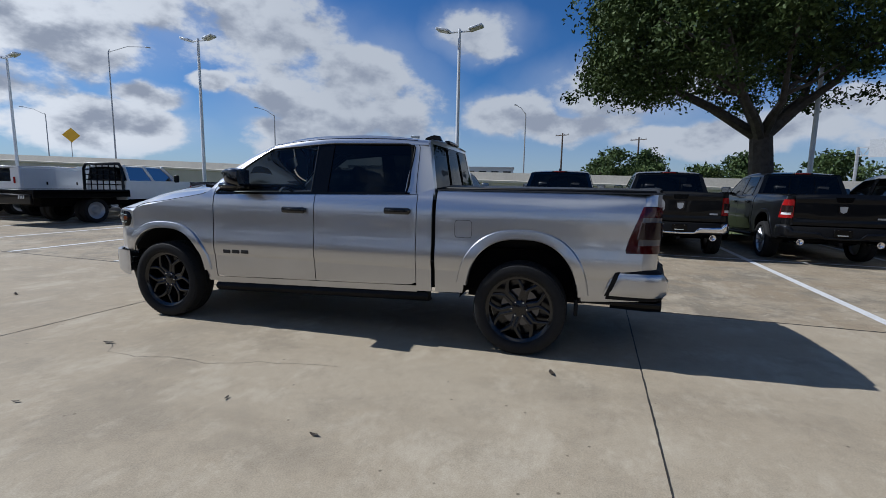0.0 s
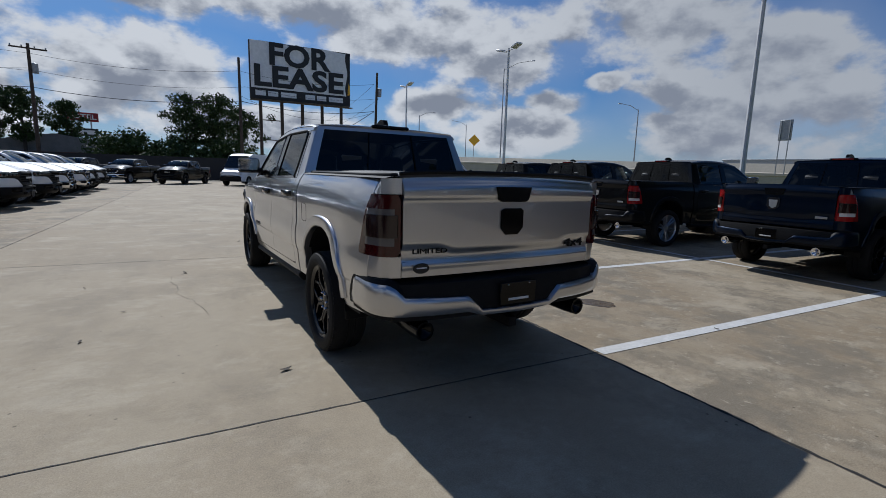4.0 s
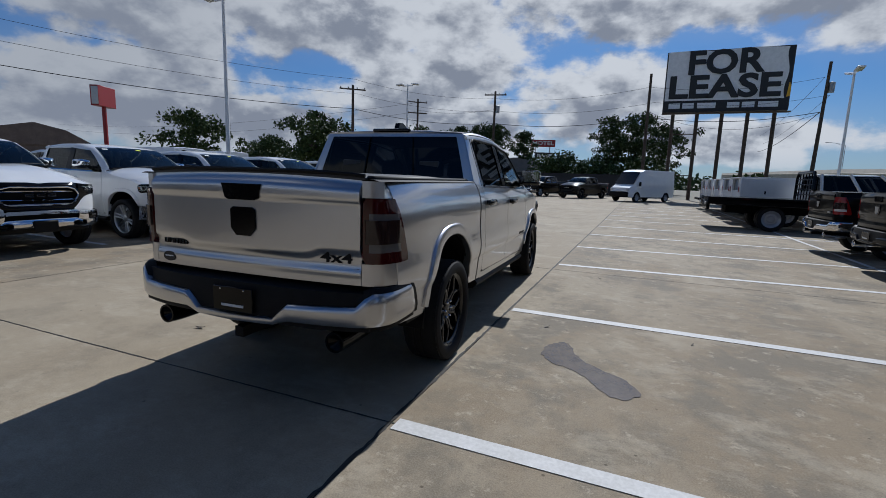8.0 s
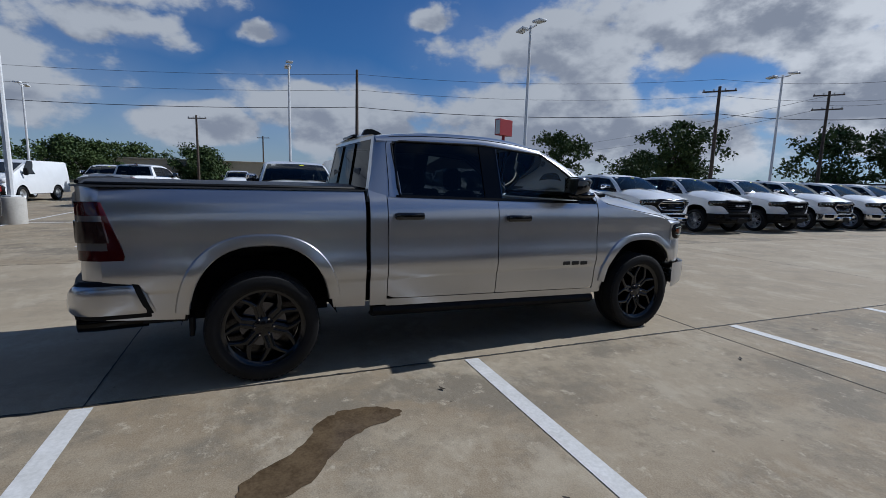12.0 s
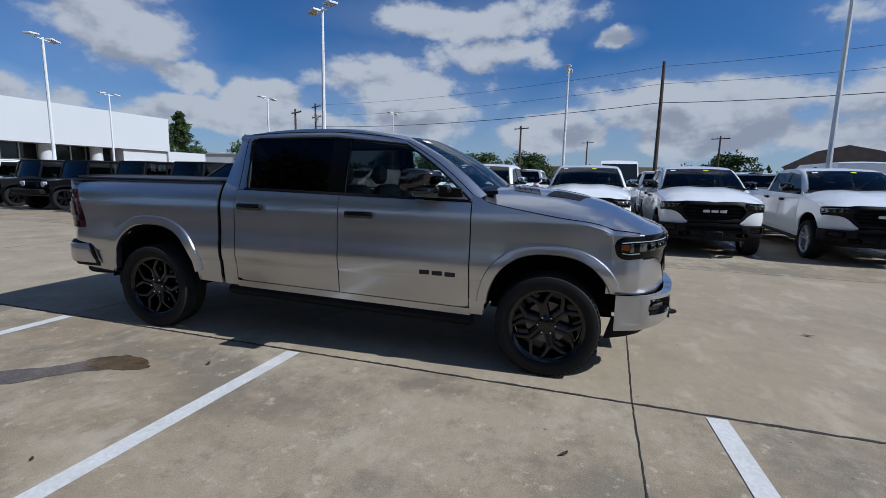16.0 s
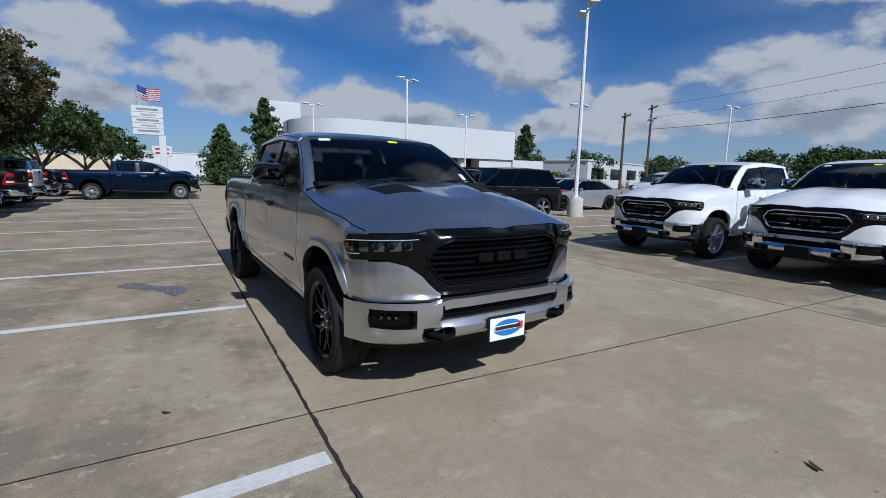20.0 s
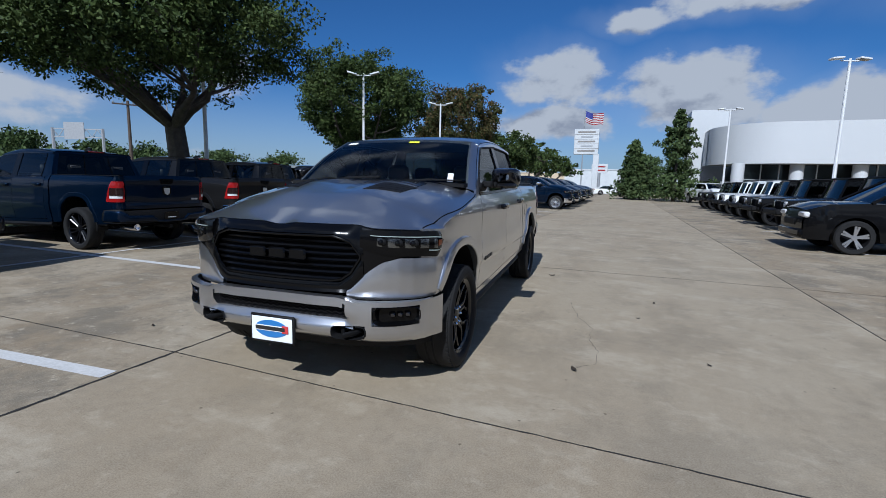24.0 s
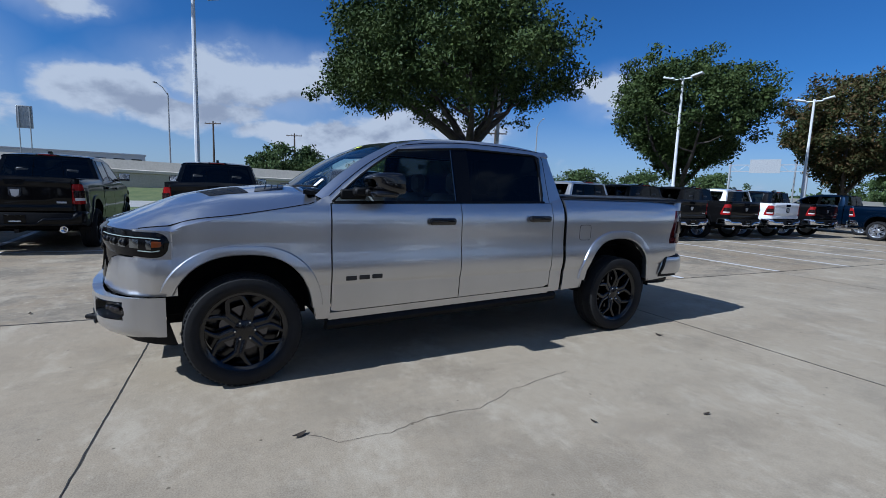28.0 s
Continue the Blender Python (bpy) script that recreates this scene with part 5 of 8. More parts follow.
        face = part("bumper_face", bm, rb, P)
        bm = fresh()        # pad along the top
        sheet(bm, lambda s, v: cap_(s, 1.0) + Vector((side * 0.004 * (1 - 3 * v), 0.02 * v, 0.026 * v - 0.002)), span(0.68, 1, 16), [0, 0.5, 1], flip=side > 0, rim=(-0.04 * side, 0.03, 0))
        part("bumper_pad", bm, SATIN, face)
        bm = fresh()        # seal along the leaning end
        sheet(bm, lambda s, v: cap_(1.0, v * 1.12 - 0.02) + Vector((0.0, 0.036 * s, 0.0)), [0, 0.5, 1], span(0, 1, 4), flip=side > 0, rim=(-0.03 * side, 0, 0))
        part("bumper_seal", bm, SATIN, face)
        bm = fresh()        # dark valance under the face and on to the wheel
        sheet(bm, lambda s, v: cap_(s, 0.02) + Vector((-side * 0.018, 0.02, -0.036 * (1 - v))), span(0.42, 1, 14), [0, 1], flip=side > 0, rim=(-0.03 * side, 0.03, 0))
        sheet(bm, lambda y, v: Vector((side * (half_width(y, 0.52) - 0.012), y, 0.488 + 0.05 * v)), span(-2.58, -2.32, 3), [0, 1], flip=side > 0, rim=(-0.03 * side, 0, 0))
        part("valance", bm, SATIN, P)
    bm = fresh()
    sheet(bm, lambda x, v: Vector((x, -3.055 + 0.10 * (abs(x) / 0.86) ** 3 + [0, 0.0, 0.02, 0.13][v], [0.535, 0.66, 0.755, 0.765][v])), span(-0.86, 0.86, 12), [0, 1, 2, 3], rim=(0, 0.02, 0))
    step = part("bumper_step", bm, SATIN, P)
    bm = fresh()
    box(bm, (0, -3.072, 0.655), (0.30, 0.012, 0.15), 0.004)
    rp = part("plate_recess", bm, GLOSSBLK, step)
    bm = fresh()
    box(bm, (0.0, -3.080, 0.617), (0.17, 0.003, 0.016), 0.001)
    part("plate_lettering", bm, LETTER, rp)
    for s in (-1, 1):
        bm = fresh()
        lathe(bm, [(0.006, 0), (0.004, 0.004), (0, 0.004)], 8, Matrix.Translation((s * 0.088, -3.079, 0.715)) @ Matrix.Rotation(radians(-90), 4, "Z"))
        part("plate_screw", bm, CHROME, rp)
    bm = fresh()
    tube(bm, [(0, -2.6, 0.44), (0, -3.03, 0.44)], 0.045, 4)
    part("tow_receiver", bm, SATIN, P)
    # bed
    if cover:
        bm = fresh()
        def vinyl(x, v):
            y0 = -2.945 + 0.038 * (abs(x) / 0.79) ** 2.4
            return Vector((x, y0 + (-1.10 - y0) * v, 1.402 + 0.030 * (1 - (abs(x) / 0.80) ** 4)))
        sheet(bm, vinyl, span(-0.80, 0.80, 16), span(0, 1, 8), rim=(0, 0, -0.030))
        tc = part("tonneau_cover", bm, TONNEAU, P, "black soft tonneau cover")
        for s in (-1, 1):
            bm = fresh()
            box(bm, (s * 0.812, -1.985, 1.398), (0.060, 1.77, 0.034), 0.012)
            part("cover_rail", bm, SATIN, tc)
        bm = fresh()
        tube(bm, [(x, -2.945 + 0.038 * (abs(x) / 0.79) ** 2.4, 1.412 + 0.018 * (1 - (abs(x) / 0.80) ** 4)) for x in span(-0.80, 0.80, 16)], 0.013, 6)
        part("cover_edge", bm, SATIN, tc)
    bm = fresh()
    for s in (-1, 1):
        sheet(bm, lambda y, v: Vector((s * (0.90 - 0.12 * v), y, 1.385 + 0.012 * math.sin(v * 3.14))), span(-2.92, -1.07, 2), span(0, 1, 3), flip=s < 0)
        sheet(bm, lambda y, v: Vector((s * (0.78 - 0.10 * v), y, 1.385 - 0.50 * v)), [-2.9, -1.08], [0, 1], flip=s > 0)
    sheet(bm, lambda x, y: Vector((x, y, 0.885)), [-0.78, 0.78], [-2.92, -1.08])
    sheet(bm, lambda x, z: Vector((x, -1.085, z)), [-0.85, 0.85], [0.80, 1.385])
    part("bed_liner", bm, SATIN, P)
    # inside of the cab and underbody
    for y, h in ((0.25, 1.30), (-0.62, 1.22)):
        for x in (-0.42, 0.42):
            bm = fresh()
            box(bm, (x, y, 0.85), (0.56, 0.55, 0.25), 0.06)
            box(bm, (x, y - 0.30, 1.12), (0.54, 0.16, 0.56), 0.06, Matrix.Rotation(radians(-10), 4, "X"))
            box(bm, (x, y - 0.36, 1.50), (0.27, 0.09, 0.20), 0.04)
            part("seat", bm, SEATMAT, P)
    bm = fresh()
    box(bm, (0, 1.02, 1.10), (1.62, 0.42, 0.46), 0.08)
    box(bm, (0, 0.10, 0.80), (1.70, 2.2, 0.16), 0.02)
    box(bm, (0, 0.35, 0.98), (0.26, 0.9, 0.22), 0.03)
    part("dashboard", bm, INTERIOR, P)
    bm = fresh()
    rm = Matrix.Translation((-0.40, 0.70, 1.20)) @ Matrix.Rotation(radians(65), 4, "X")
    tube(bm, [rm @ Vector((0.185 * math.cos(t), 0.185 * math.sin(t), 0)) for t in span(0, 2 * math.pi, 20)], 0.016, 6, False)
    tube(bm, [rm @ Vector((-0.18, 0, 0)), rm @ Vector((0.18, 0, 0))], 0.02, 5)
    part("steering_wheel", bm, INTERIOR, P)
    bm = fresh()
    box(bm, (0, -0.17, 1.81), (1.30, 1.40, 0.015))
    part("headliner", bm, SEATMAT, P)
    bm = fresh()
    box(bm, (0, 0.05, 0.58), (1.12, 5.2, 0.30), 0.03)
    box(bm, (0, 0.0, 0.63), (1.78, 2.2, 0.24), 0.02)
    box(bm, (0, -2.55, 0.66), (1.70, 0.55, 0.24), 0.02)
    box(bm, (0, 1.95, 0.88), (1.0, 0.9, 0.36), 0.02)
    for y in (-AX, AX):
        box(bm, (0, y, HUB), (1.5, 0.12, 0.12), 0.03)
    part("chassis", bm, DARK, P)
    # stickers
    if hi or glass_front is GLASS_P:
        bm = fresh()
        sheet(bm, lambda u, v: ws(0.44 - 0.075 * u, 0.90 - 0.055 * v + 0.02) + Vector((0, 0.006, 0.004)), [0, 1], [0, 1])
        part("windscreen_sticker", bm, YELLOWST, P)
        bm = fresh()
        sheet(bm, lambda u, v: ws(0.93 - 0.075 * u, 0.90 - 0.06 * v + 0.02) + Vector((0, 0.006, 0.004)), [0, 1], [0, 1])
        part("windscreen_label", bm, PAPER, P)
    if hi:
        bm = fresh()
        sheet(bm, lambda u, v: ws(0.075 + 0.03 * u, 0.06 + 0.14 * v) + Vector((0, 0.005, 0.004)), [0, 1], [0, 1])
        part("inspection_slip", bm, PAPER, P)
    AWAY[0] = None
    if far:
        merged(P, FAR_GROUPS)
    return P


HERO_TURN = 2.76
hero = pickup("silver crew cab pickup with black wheels and black bed cover", SILVER, SILVER, GLOSSBLK, MIRRORBLK, WHEELBLK, GLASS_C, hi=True, cover=True, lens=REDLENS2, at=pose(0, 0, 0, 0, 0, HERO_TURN))

# ---------- ground ----------
def flat(name, x0, x1, y0, y1, z, material, nx=1, ny=1):
    bm = fresh()
    sheet(bm, lambda x, y: Vector((x, y, z)), span(x0, x1, nx), span(y0, y1, ny))
    return part(name, bm, material, smooth=False)


g = flat("ground", -1500, 1500, -1500, 1500, -0.03, FARGROUND, 4, 4)
tagged(g, "dry flat ground reaching to the horizon", "ground", kind="structure")
# lot slabs, each with its own edges
xs_j = [-60, -48, -36, -27, -18, -10.4, -4.6, 1.13, 6.5, 11.1]
ys_j = [-90, -70, -52, -40, -30, -24.5, -19.0, -13.7, -8.3, -2.87, 2.50, 8.25, 13.7, 19.2, 24.8, 30.4, 36.0, 47]


def joint_y(x, y):      # one cross joint runs a little askew
    return y + 0.032 * (1.13 - x) if abs(y - 2.5) < 0.01 and x < 1.2 else y


lot = tagged(new("lot_pavement"), "stained tan concrete parking lot with joints", "pavement", kind="structure")
for i in range(len(xs_j) - 1):
    for j in range(len(ys_j) - 1):
        gap = 0.006 if i + 1 < 7 else 0.008
        bm = fresh()
        x0, x1, y0, y1 = xs_j[i] + gap, xs_j[i + 1] - gap, ys_j[j] + 0.004, ys_j[j + 1] - 0.004
        sheet(bm, lambda x, y: Vector((x, joint_y(x, y), 0)), [x0, x1], [y0, y1], rim=(0, 0, -0.03))
        part("slab", bm, LOT_BAY if xs_j[i] > 1 or xs_j[i] < -6 else LOT, lot, smooth=False)
bm = fresh()
sheet(bm, lambda x, y: Vector((x, y, -0.012)), [-60, 11.1], [-90, 47])
part("joint_fill", bm, JOINT, lot, smooth=False)

# ---------- stripes, stains, cracks ----------
def mark(name, label, cat, bm, material, z=None, kind="structure"):
    ob = part(name, bm, material, smooth=False)
    return tagged(ob, label, cat, kind=kind)


def strip(bm, x0, y0, x1, y1, w, z=0.004, n=1):
    a, b = Vector((x0, y0, z)), Vector((x1, y1, z))
    side = (b - a).cross(Vector((0, 0, 1))).normalized() * w / 2
    sheet(bm, lambda u, v: a.lerp(b, u) + side * v, span(0, 1, n), [-1, 1], flip=True)


for y in (-19.5, -16.75, -14.0, -11.3, -8.55, -5.62, -2.87, -0.17, 3.0, 5.5, 8.32, 11.05, 14.2, 17.0, 19.8, 22.6, 25.4, 28.2):
    bm = fresh()
    strip(bm, 1.16, y, 10.9, y + {3.0: 0.66, 5.5: 0.75, -0.17: -0.10, -2.87: -0.06, -5.62: 0.10}.get(y, 0.06), 0.125)
    mark("parking_stripe", "white painted parking stripe on tan concrete", "stripe", bm, STRIPE)
bm = fresh()
strip(bm, 6.5, -22, 6.5, 28, 0.10, 0.0065)
mark("parking_stripe", "long white stripe across the parking bays", "stripe", bm, STRIPE)
for y in (-13.6, -10.9, -8.15, -5.10, -2.50, 0.3, 2.76, 5.43, 8.6, 11.7, 14.6, 17.5, 20.4, 23.3):
    bm = fresh()
    strip(bm, -6.6, y, -17.5, y + 0.15, 0.11)
    mark("parking_stripe", "white painted parking stripe on tan concrete", "stripe", bm, STRIPE)
bm = fresh()
strip(bm, -12.1, -14, -12.1, 24, 0.10, 0.0065)
mark("parking_stripe", "long white stripe across the parking bays", "stripe", bm, STRIPE)

# ragged sealant along the long joint and the cross joints
rnd = random.Random(5)
def ragged(name, pts, w0, w1, step, label, material=JOINT):
    bm = fresh()
    rows = []
    for (xa, ya), (xb, yb) in zip(pts, pts[1:]):
        n = max(2, int(math.hypot(xb - xa, yb - ya) / step))
        for i in range(n):
            f = i / n
            x, y = xa + (xb - xa) * f, ya + (yb - ya) * f
            d = Vector((xb - xa, yb - ya, 0)).normalized()
            s = Vector((-d.y, d.x, 0))
            p = Vector((x, y, 0.003)) + s * rnd.uniform(-1, 1) * w0 * 0.4
            rows.append((p + s * rnd.uniform(w0, w1) / 2, p - s * rnd.uniform(w0, w1) / 2))
    vs = [(bm.verts.new(a), bm.verts.new(b)) for a, b in rows]
    for (a, b), (c, e) in zip(vs, vs[1:]):
        bm.faces.new((a, b, e, c))
    bmesh.ops.recalc_face_normals(bm, faces=bm.faces[:])
    return mark(name, label, "joint", bm, material)


ragged("joint_seal", [(1.13, -24), (1.125, -2), (1.13, 12), (1.1, 40)], 0.006, 0.038, 0.05, "black crumbling sealant in a long concrete joint")
for y in (-8.3, -2.87, 2.5, 8.25, 13.7):
    ragged("joint_seal", [(-10.4, joint_y(-10.4, y)), (1.1, y), (11.0, y)], 0.005, 0.014, 0.06, "dark thin joint across concrete slabs")
ragged("joint_seal", [(-4.6, -24), (-4.6, 24)], 0.005, 0.012, 0.08, "dark thin joint along concrete slabs")
CRACK = [(-1.87, 1.53), (-2.045, 1.34), (-2.05, 1.04), (-1.99, 0.84), (-1.945, 0.62), (-1.97, 0.38), (-1.80, 0.03), (-1.68, -0.48), (-1.66, -0.65)]
pts = []
for (xa, ya), (xb, yb) in zip(CRACK, CRACK[1:]):
    for i in range(4):
        f = i / 4
        pts.append((xa + (xb - xa) * f + rnd.uniform(-0.012, 0.012), ya + (yb - ya) * f + rnd.uniform(-0.012, 0.012)))
ragged("ground_crack", pts, 0.002, 0.005, 0.03, "thin jagged crack in the concrete", CRACKMAT)

# damp patch
bm = fresh()
ring = [Vector((x, y, 0)) for x, y in ((1.835, -0.99), (1.766, -1.06), (1.71, -1.20), (1.718, -1.37), (1.815, -1.51), (2.02, -1.61), (2.15, -1.77), (2.26, -1.92), (2.38, -1.935), (2.47, -1.80), (2.37, -1.62), (2.215, -1.50), (2.065, -1.385), (1.978, -1.245), (1.915, -1.075))]
fine = []
for i in range(len(ring)):
    p0, p1, p2, p3 = (ring[(i + q) % len(ring)] for q in (-1, 0, 1, 2))
    for t in (0, 0.25, 0.5, 0.75):
        wob = Vector((rnd.uniform(-0.012, 0.012), rnd.uniform(-0.012, 0.012), 0))
        fine.append(wob + 0.5 * ((2 * p1) + (p2 - p0) * t + (2 * p0 - 5 * p1 + 4 * p2 - p3) * t * t + (3 * p1 - p0 - 3 * p2 + p3) * t**3))
bm.faces.new([bm.verts.new((p.x, p.y, 0.0032)) for p in fine])
bmesh.ops.triangulate(bm, faces=bm.faces[:])
bmesh.ops.recalc_face_normals(bm, faces=bm.faces[:])
mark("damp_patch", "wet brown stain drying on the concrete", "stain", bm, WETSTAIN)

# fallen leaves and bits
LEAFDRY = mat("dry_leaf", (0.035, 0.024, 0.014), 0.8)
for x, y, s, a in ((-1.21, -2.2, 0.045, 0.3), (-1.03, 4.28, 0.045, 1.1), (-1.90, 1.54, 0.045, 2.0), (1.62, -0.62, 0.03, 0.5), (1.55, 3.75, 0.03, 0.1), (2.9, -0.5, 0.02, 0.9), (1.9, 2.1, 0.03, 2.5), (-2.6, -1.0, 0.03, 1.5), (-2.4, -0.2, 0.025, 0.2), (-2.9, 1.0, 0.025, 2.2), (2.7, -2.9, 0.025, 1.7)):
    bm = fresh()
    sheet(bm, lambda u, v: Vector((s * u, 0.45 * s * v * (1 - u * u * 0.8), 0.006 + 0.25 * s * (u * u + 0.3 * v * v))), [-1, -0.4, 0.3, 1], [-1, 0, 1])
    ob = part("fallen_leaf", bm, LEAFDRY)
    ob.matrix_basis = pose(x, y, 0, 0, 0, math.degrees(a))
    tagged(ob, "curled brown dead leaf on the concrete", "leaf", "fallen leaves")

# ---------- kerb, verge, highway ----------
bm = fresh()
sheet(bm, lambda y, v: Vector((11.1 + [0, 0.0, 0.03, 0.15, 0.17][v], y, [-0.03, 0.12, 0.15, 0.15, 0.0][v])), span(-90, 47, 20), [0, 1, 2, 3, 4])
tagged(part("kerb", bm, CONC), "grey concrete kerb along the grass verge", "kerb", kind="structure")
bm = fresh()
sheet(bm, lambda x, y: Vector((x, y, 0.10 + 0.02 * math.sin(x * 0.6) + 0.015 * math.sin(y * 0.37) + 0.02 * max(0, x - 16))), span(11.27, 20.0, 12), span(-90, 47, 60))
tagged(part("grass_verge", bm, GRASS_SOIL), "green and dry grass verge beside the lot", "grass", kind="structure")
verts, faces = [], []
rg = random.Random(3)
for i in range(9000):
    x, y = rg.uniform(11.3, 15.5), rg.uniform(-34, 24)
    a, h = rg.uniform(0, 6.28), rg.uniform(0.05, 0.13)
    z = 0.10 + 0.02 * math.sin(x * 0.6) + 0.015 * math.sin(y * 0.37)
    n = len(verts)
    c, s = math.cos(a), math.sin(a)
    verts += [(x - 0.012 * c, y - 0.012 * s, z - 0.01), (x + 0.012 * c, y + 0.012 * s, z - 0.01), (x + 0.03 * s, y + 0.03 * c, z + h)]
    faces.append((n, n + 1, n + 2))
me = bpy.data.meshes.new("grass")
me.from_pydata(verts, [], faces)
me.materials.append(LEAF_LIGHT)
tagged(new("grass", me), "short green grass blades on the verge", "grass", kind="stuff")
r = flat("frontage_road", 20.0, 30.0, -200, 250, 0.06, ROAD, 2, 20)
tagged(r, "pale concrete frontage road", "road", kind="structure")
bm = fresh()
sheet(bm, lambda x, y: Vector((x, y, 0.06 + 0.7 * smooth01((x - 30) / 8))), span(30, 38.2, 5), span(-200, 250, 20))
tagged(part("grass_bank", bm, GRASS_SOIL), "dry grass bank under the highway", "grass", kind="structure")


def deck_z(y):
    return interp(y, [(-220, 2.0), (-40, 2.1), (0, 2.65), (25, 3.1), (50, 3.9), (110, 5.6), (260, 8.0)])


bm = fresh()
sheet(bm, lambda y, v: Vector((38 + [0, 0, -0.12, -0.12, 0.0, 0.25, 0.3][v], y, [0.0, deck_z(y) - 1.0, deck_z(y) - 0.95, deck_z(y) - 0.75, deck_z(y) - 0.7, deck_z(y), deck_z(y)][v])), span(-220, 260, 48), list(range(7)), flip=True)
sheet(bm, lambda y, v: Vector((38.3 + 26 * v, y, deck_z(y) - 0.9)), span(-220, 260, 24), [0, 1])
tagged(part("highway_wall", bm, BEIGEWALL), "long beige concrete highway barrier wall", "wall", kind="structure")
bm = fresh()
sheet(bm, lambda y, v: Vector((66 + 0.3 * v, y, deck_z(y) - 0.9 + 1.15 * v)), span(-220, 260, 24), [0, 1], flip=True)
tagged(part("highway_far_wall", bm, BEIGEWALL), "far beige concrete highway barrier", "wall", kind="structure")


# ---------- lot lamps ----------
def lot_lamp(x, y, h, turn, heads=2, base=True, tilt=24):
    L = thing("street_lamp", "white steel lot lamp with flat tilted floodlight heads", "lamp", "lot lamps", at=pose(x, y, 0, 0, 0, turn))
    bm = fresh()
    z0 = 0.7 if base else 0.0
    tube(bm, [(0, 0, z0), (0, 0, h)], [0.085, 0.055], 8)
    part("pole", bm, POLEMAT, L)
    if base:
        bm = fresh()
        lathe(bm, [(0.30, 0.0), (0.30, 0.70), (0.27, 0.74), (0.0, 0.74)], 18, Matrix.Rotation(radians(-90), 4, "Y"))
        part("concrete_base", bm, CONC, L)
        bm = fresh()
        box(bm, (0, 0, 0.76), (0.30, 0.30, 0.04), 0.01)
        part("base_plate", bm, POLEMAT, L)
    bm = fresh()
    tube(bm, [(-0.42, 0, h - 0.10), (0.42, 0, h - 0.10)], 0.035, 6)
    part("cross_arm", bm, POLEMAT, L)
    for s in (-1, 1)[:heads]:
        rot = Matrix.Rotation(radians(tilt * s), 4, "Y")
        bm = fresh()
        box(bm, (s * 0.62, 0, h - 0.02 + 0.02), (0.52, 0.36, 0.085), 0.02, rot)
        hd = part("lamp_head", bm, POLEMAT, L)
        bm = fresh()
        box(bm, Vector((s * 0.62, 0, h)) + rot @ Vector((0, 0, -0.05)), (0.44, 0.30, 0.012), 0.003, rot)
        part("lens", bm, LEDGLASS, hd)
    return L


for x, y, h, turn in ((12.4, 2.62, 7.1, 90), (12.35, 14.6, 7.65, 90), (12.2, 27.0, 7.7, 90), (-14.0, 26.4, 8.05, 0), (-12.6, 8.7, 7.8, 0), (-24.5, 0.2, 7.85, 0), (-11.8, -8.0, 7.65, 60), (-11.5, -22.7, 7.5, 20), (11.6, -18.1, 7.2, 20), (10.7, -27.4, 7.05, 20), (13.2, -8.9, 8.6, 90), (-24.9, -20.9, 6.9, 0), (-36.0, -16.0, 7.2, 0), (-9.5, -38.0, 7.6, 0), (-24.5, -36.0, 7.6, 0)):
    lot_lamp(x, y, h, turn, base=x < 0, tilt=-14 if x > 10 else 6)


def cobra_lamp(x, y, h, reach, turn):
    reach = h * 0.22
    L = thing("street_lamp", "tall galvanised highway lamp with a curved arm", "lamp", "highway lamps", at=pose(x, y, 0, 0, 0, turn))
    bm = fresh()
    tube(bm, [(0, 0, 0), (0, 0, h * 0.93), (0.15, 0, h * 0.95)], [0.13, 0.08, 0.07], 8)
    part("pole", bm, GALV, L)
    bm = fresh()
    tube(bm, [(0.0, 0, h * 0.93), (reach * 0.5, 0, h * 0.985), (reach, 0, h)], 0.045, 6)
    part("arm", bm, GALV, L)
    bm = fresh()
    box(bm, (reach + 0.3, 0, h), (0.75, 0.28, 0.14), 0.05)
    part("lamp_head", bm, GALV, L)


for x, y, h, turn in ((49.4, 68.7, 22.0, -40), (66.0, 52.0, 14.0, 160), (66.0, 110.0, 16.0, 160), (66.0, 8.0, 13.0, 160), (50.0, 150.0, 14.0, 160), (60.0, -45.0, 13.0, 160), (34.0, -70.0, 12.0, 160), (40.0, 85.0, 14.0, 0), (66, 200, 18, 160)):
    cobra_lamp(x, y, h, 2.6, turn)


# ---------- utility poles and wires ----------
def utility_pole(x, y, h, turn, arms=1, can=False, lean=0.0):
    P = thing("utility_pole", "dark weathered wooden utility pole with crossarm", "pole", "utility poles", at=pose(x, y, 0, lean, 0, turn))
    bm = fresh()
    tube(bm, [(0, 0, 0), (0, 0, h)], [0.17, 0.11], 8)
    part("pole", bm, WOODPOLE, P)
    for i in range(arms):
        bm = fresh()
        box(bm, (0, 0.13, h - 0.35 - 1.3 * i), (2.4, 0.10, 0.12), 0.01)
        part("crossarm", bm, WOODPOLE, P)
        for a in (-1.1, -0.4, 0.4, 1.1):
            bm = fresh()
            lathe(bm, [(0.03, 0), (0.055, 0.05), (0.05, 0.14), (0.0, 0.16)], 8, Matrix.Translation((a, 0.13, h - 0.29 - 1.3 * i)) @ Matrix.Rotation(radians(-90), 4, "Y"))
            part("insulator", bm, GALV, P)
    if can:
        bm = fresh()
        lathe(bm, [(0.0, 0.0), (0.22, 0.02), (0.22, 0.78), (0.0, 0.85)], 14, Matrix.Translation((0.32, 0, h - 2.3)) @ Matrix.Rotation(radians(-90), 4, "Y"))
        part("transformer", bm, GALV, P)


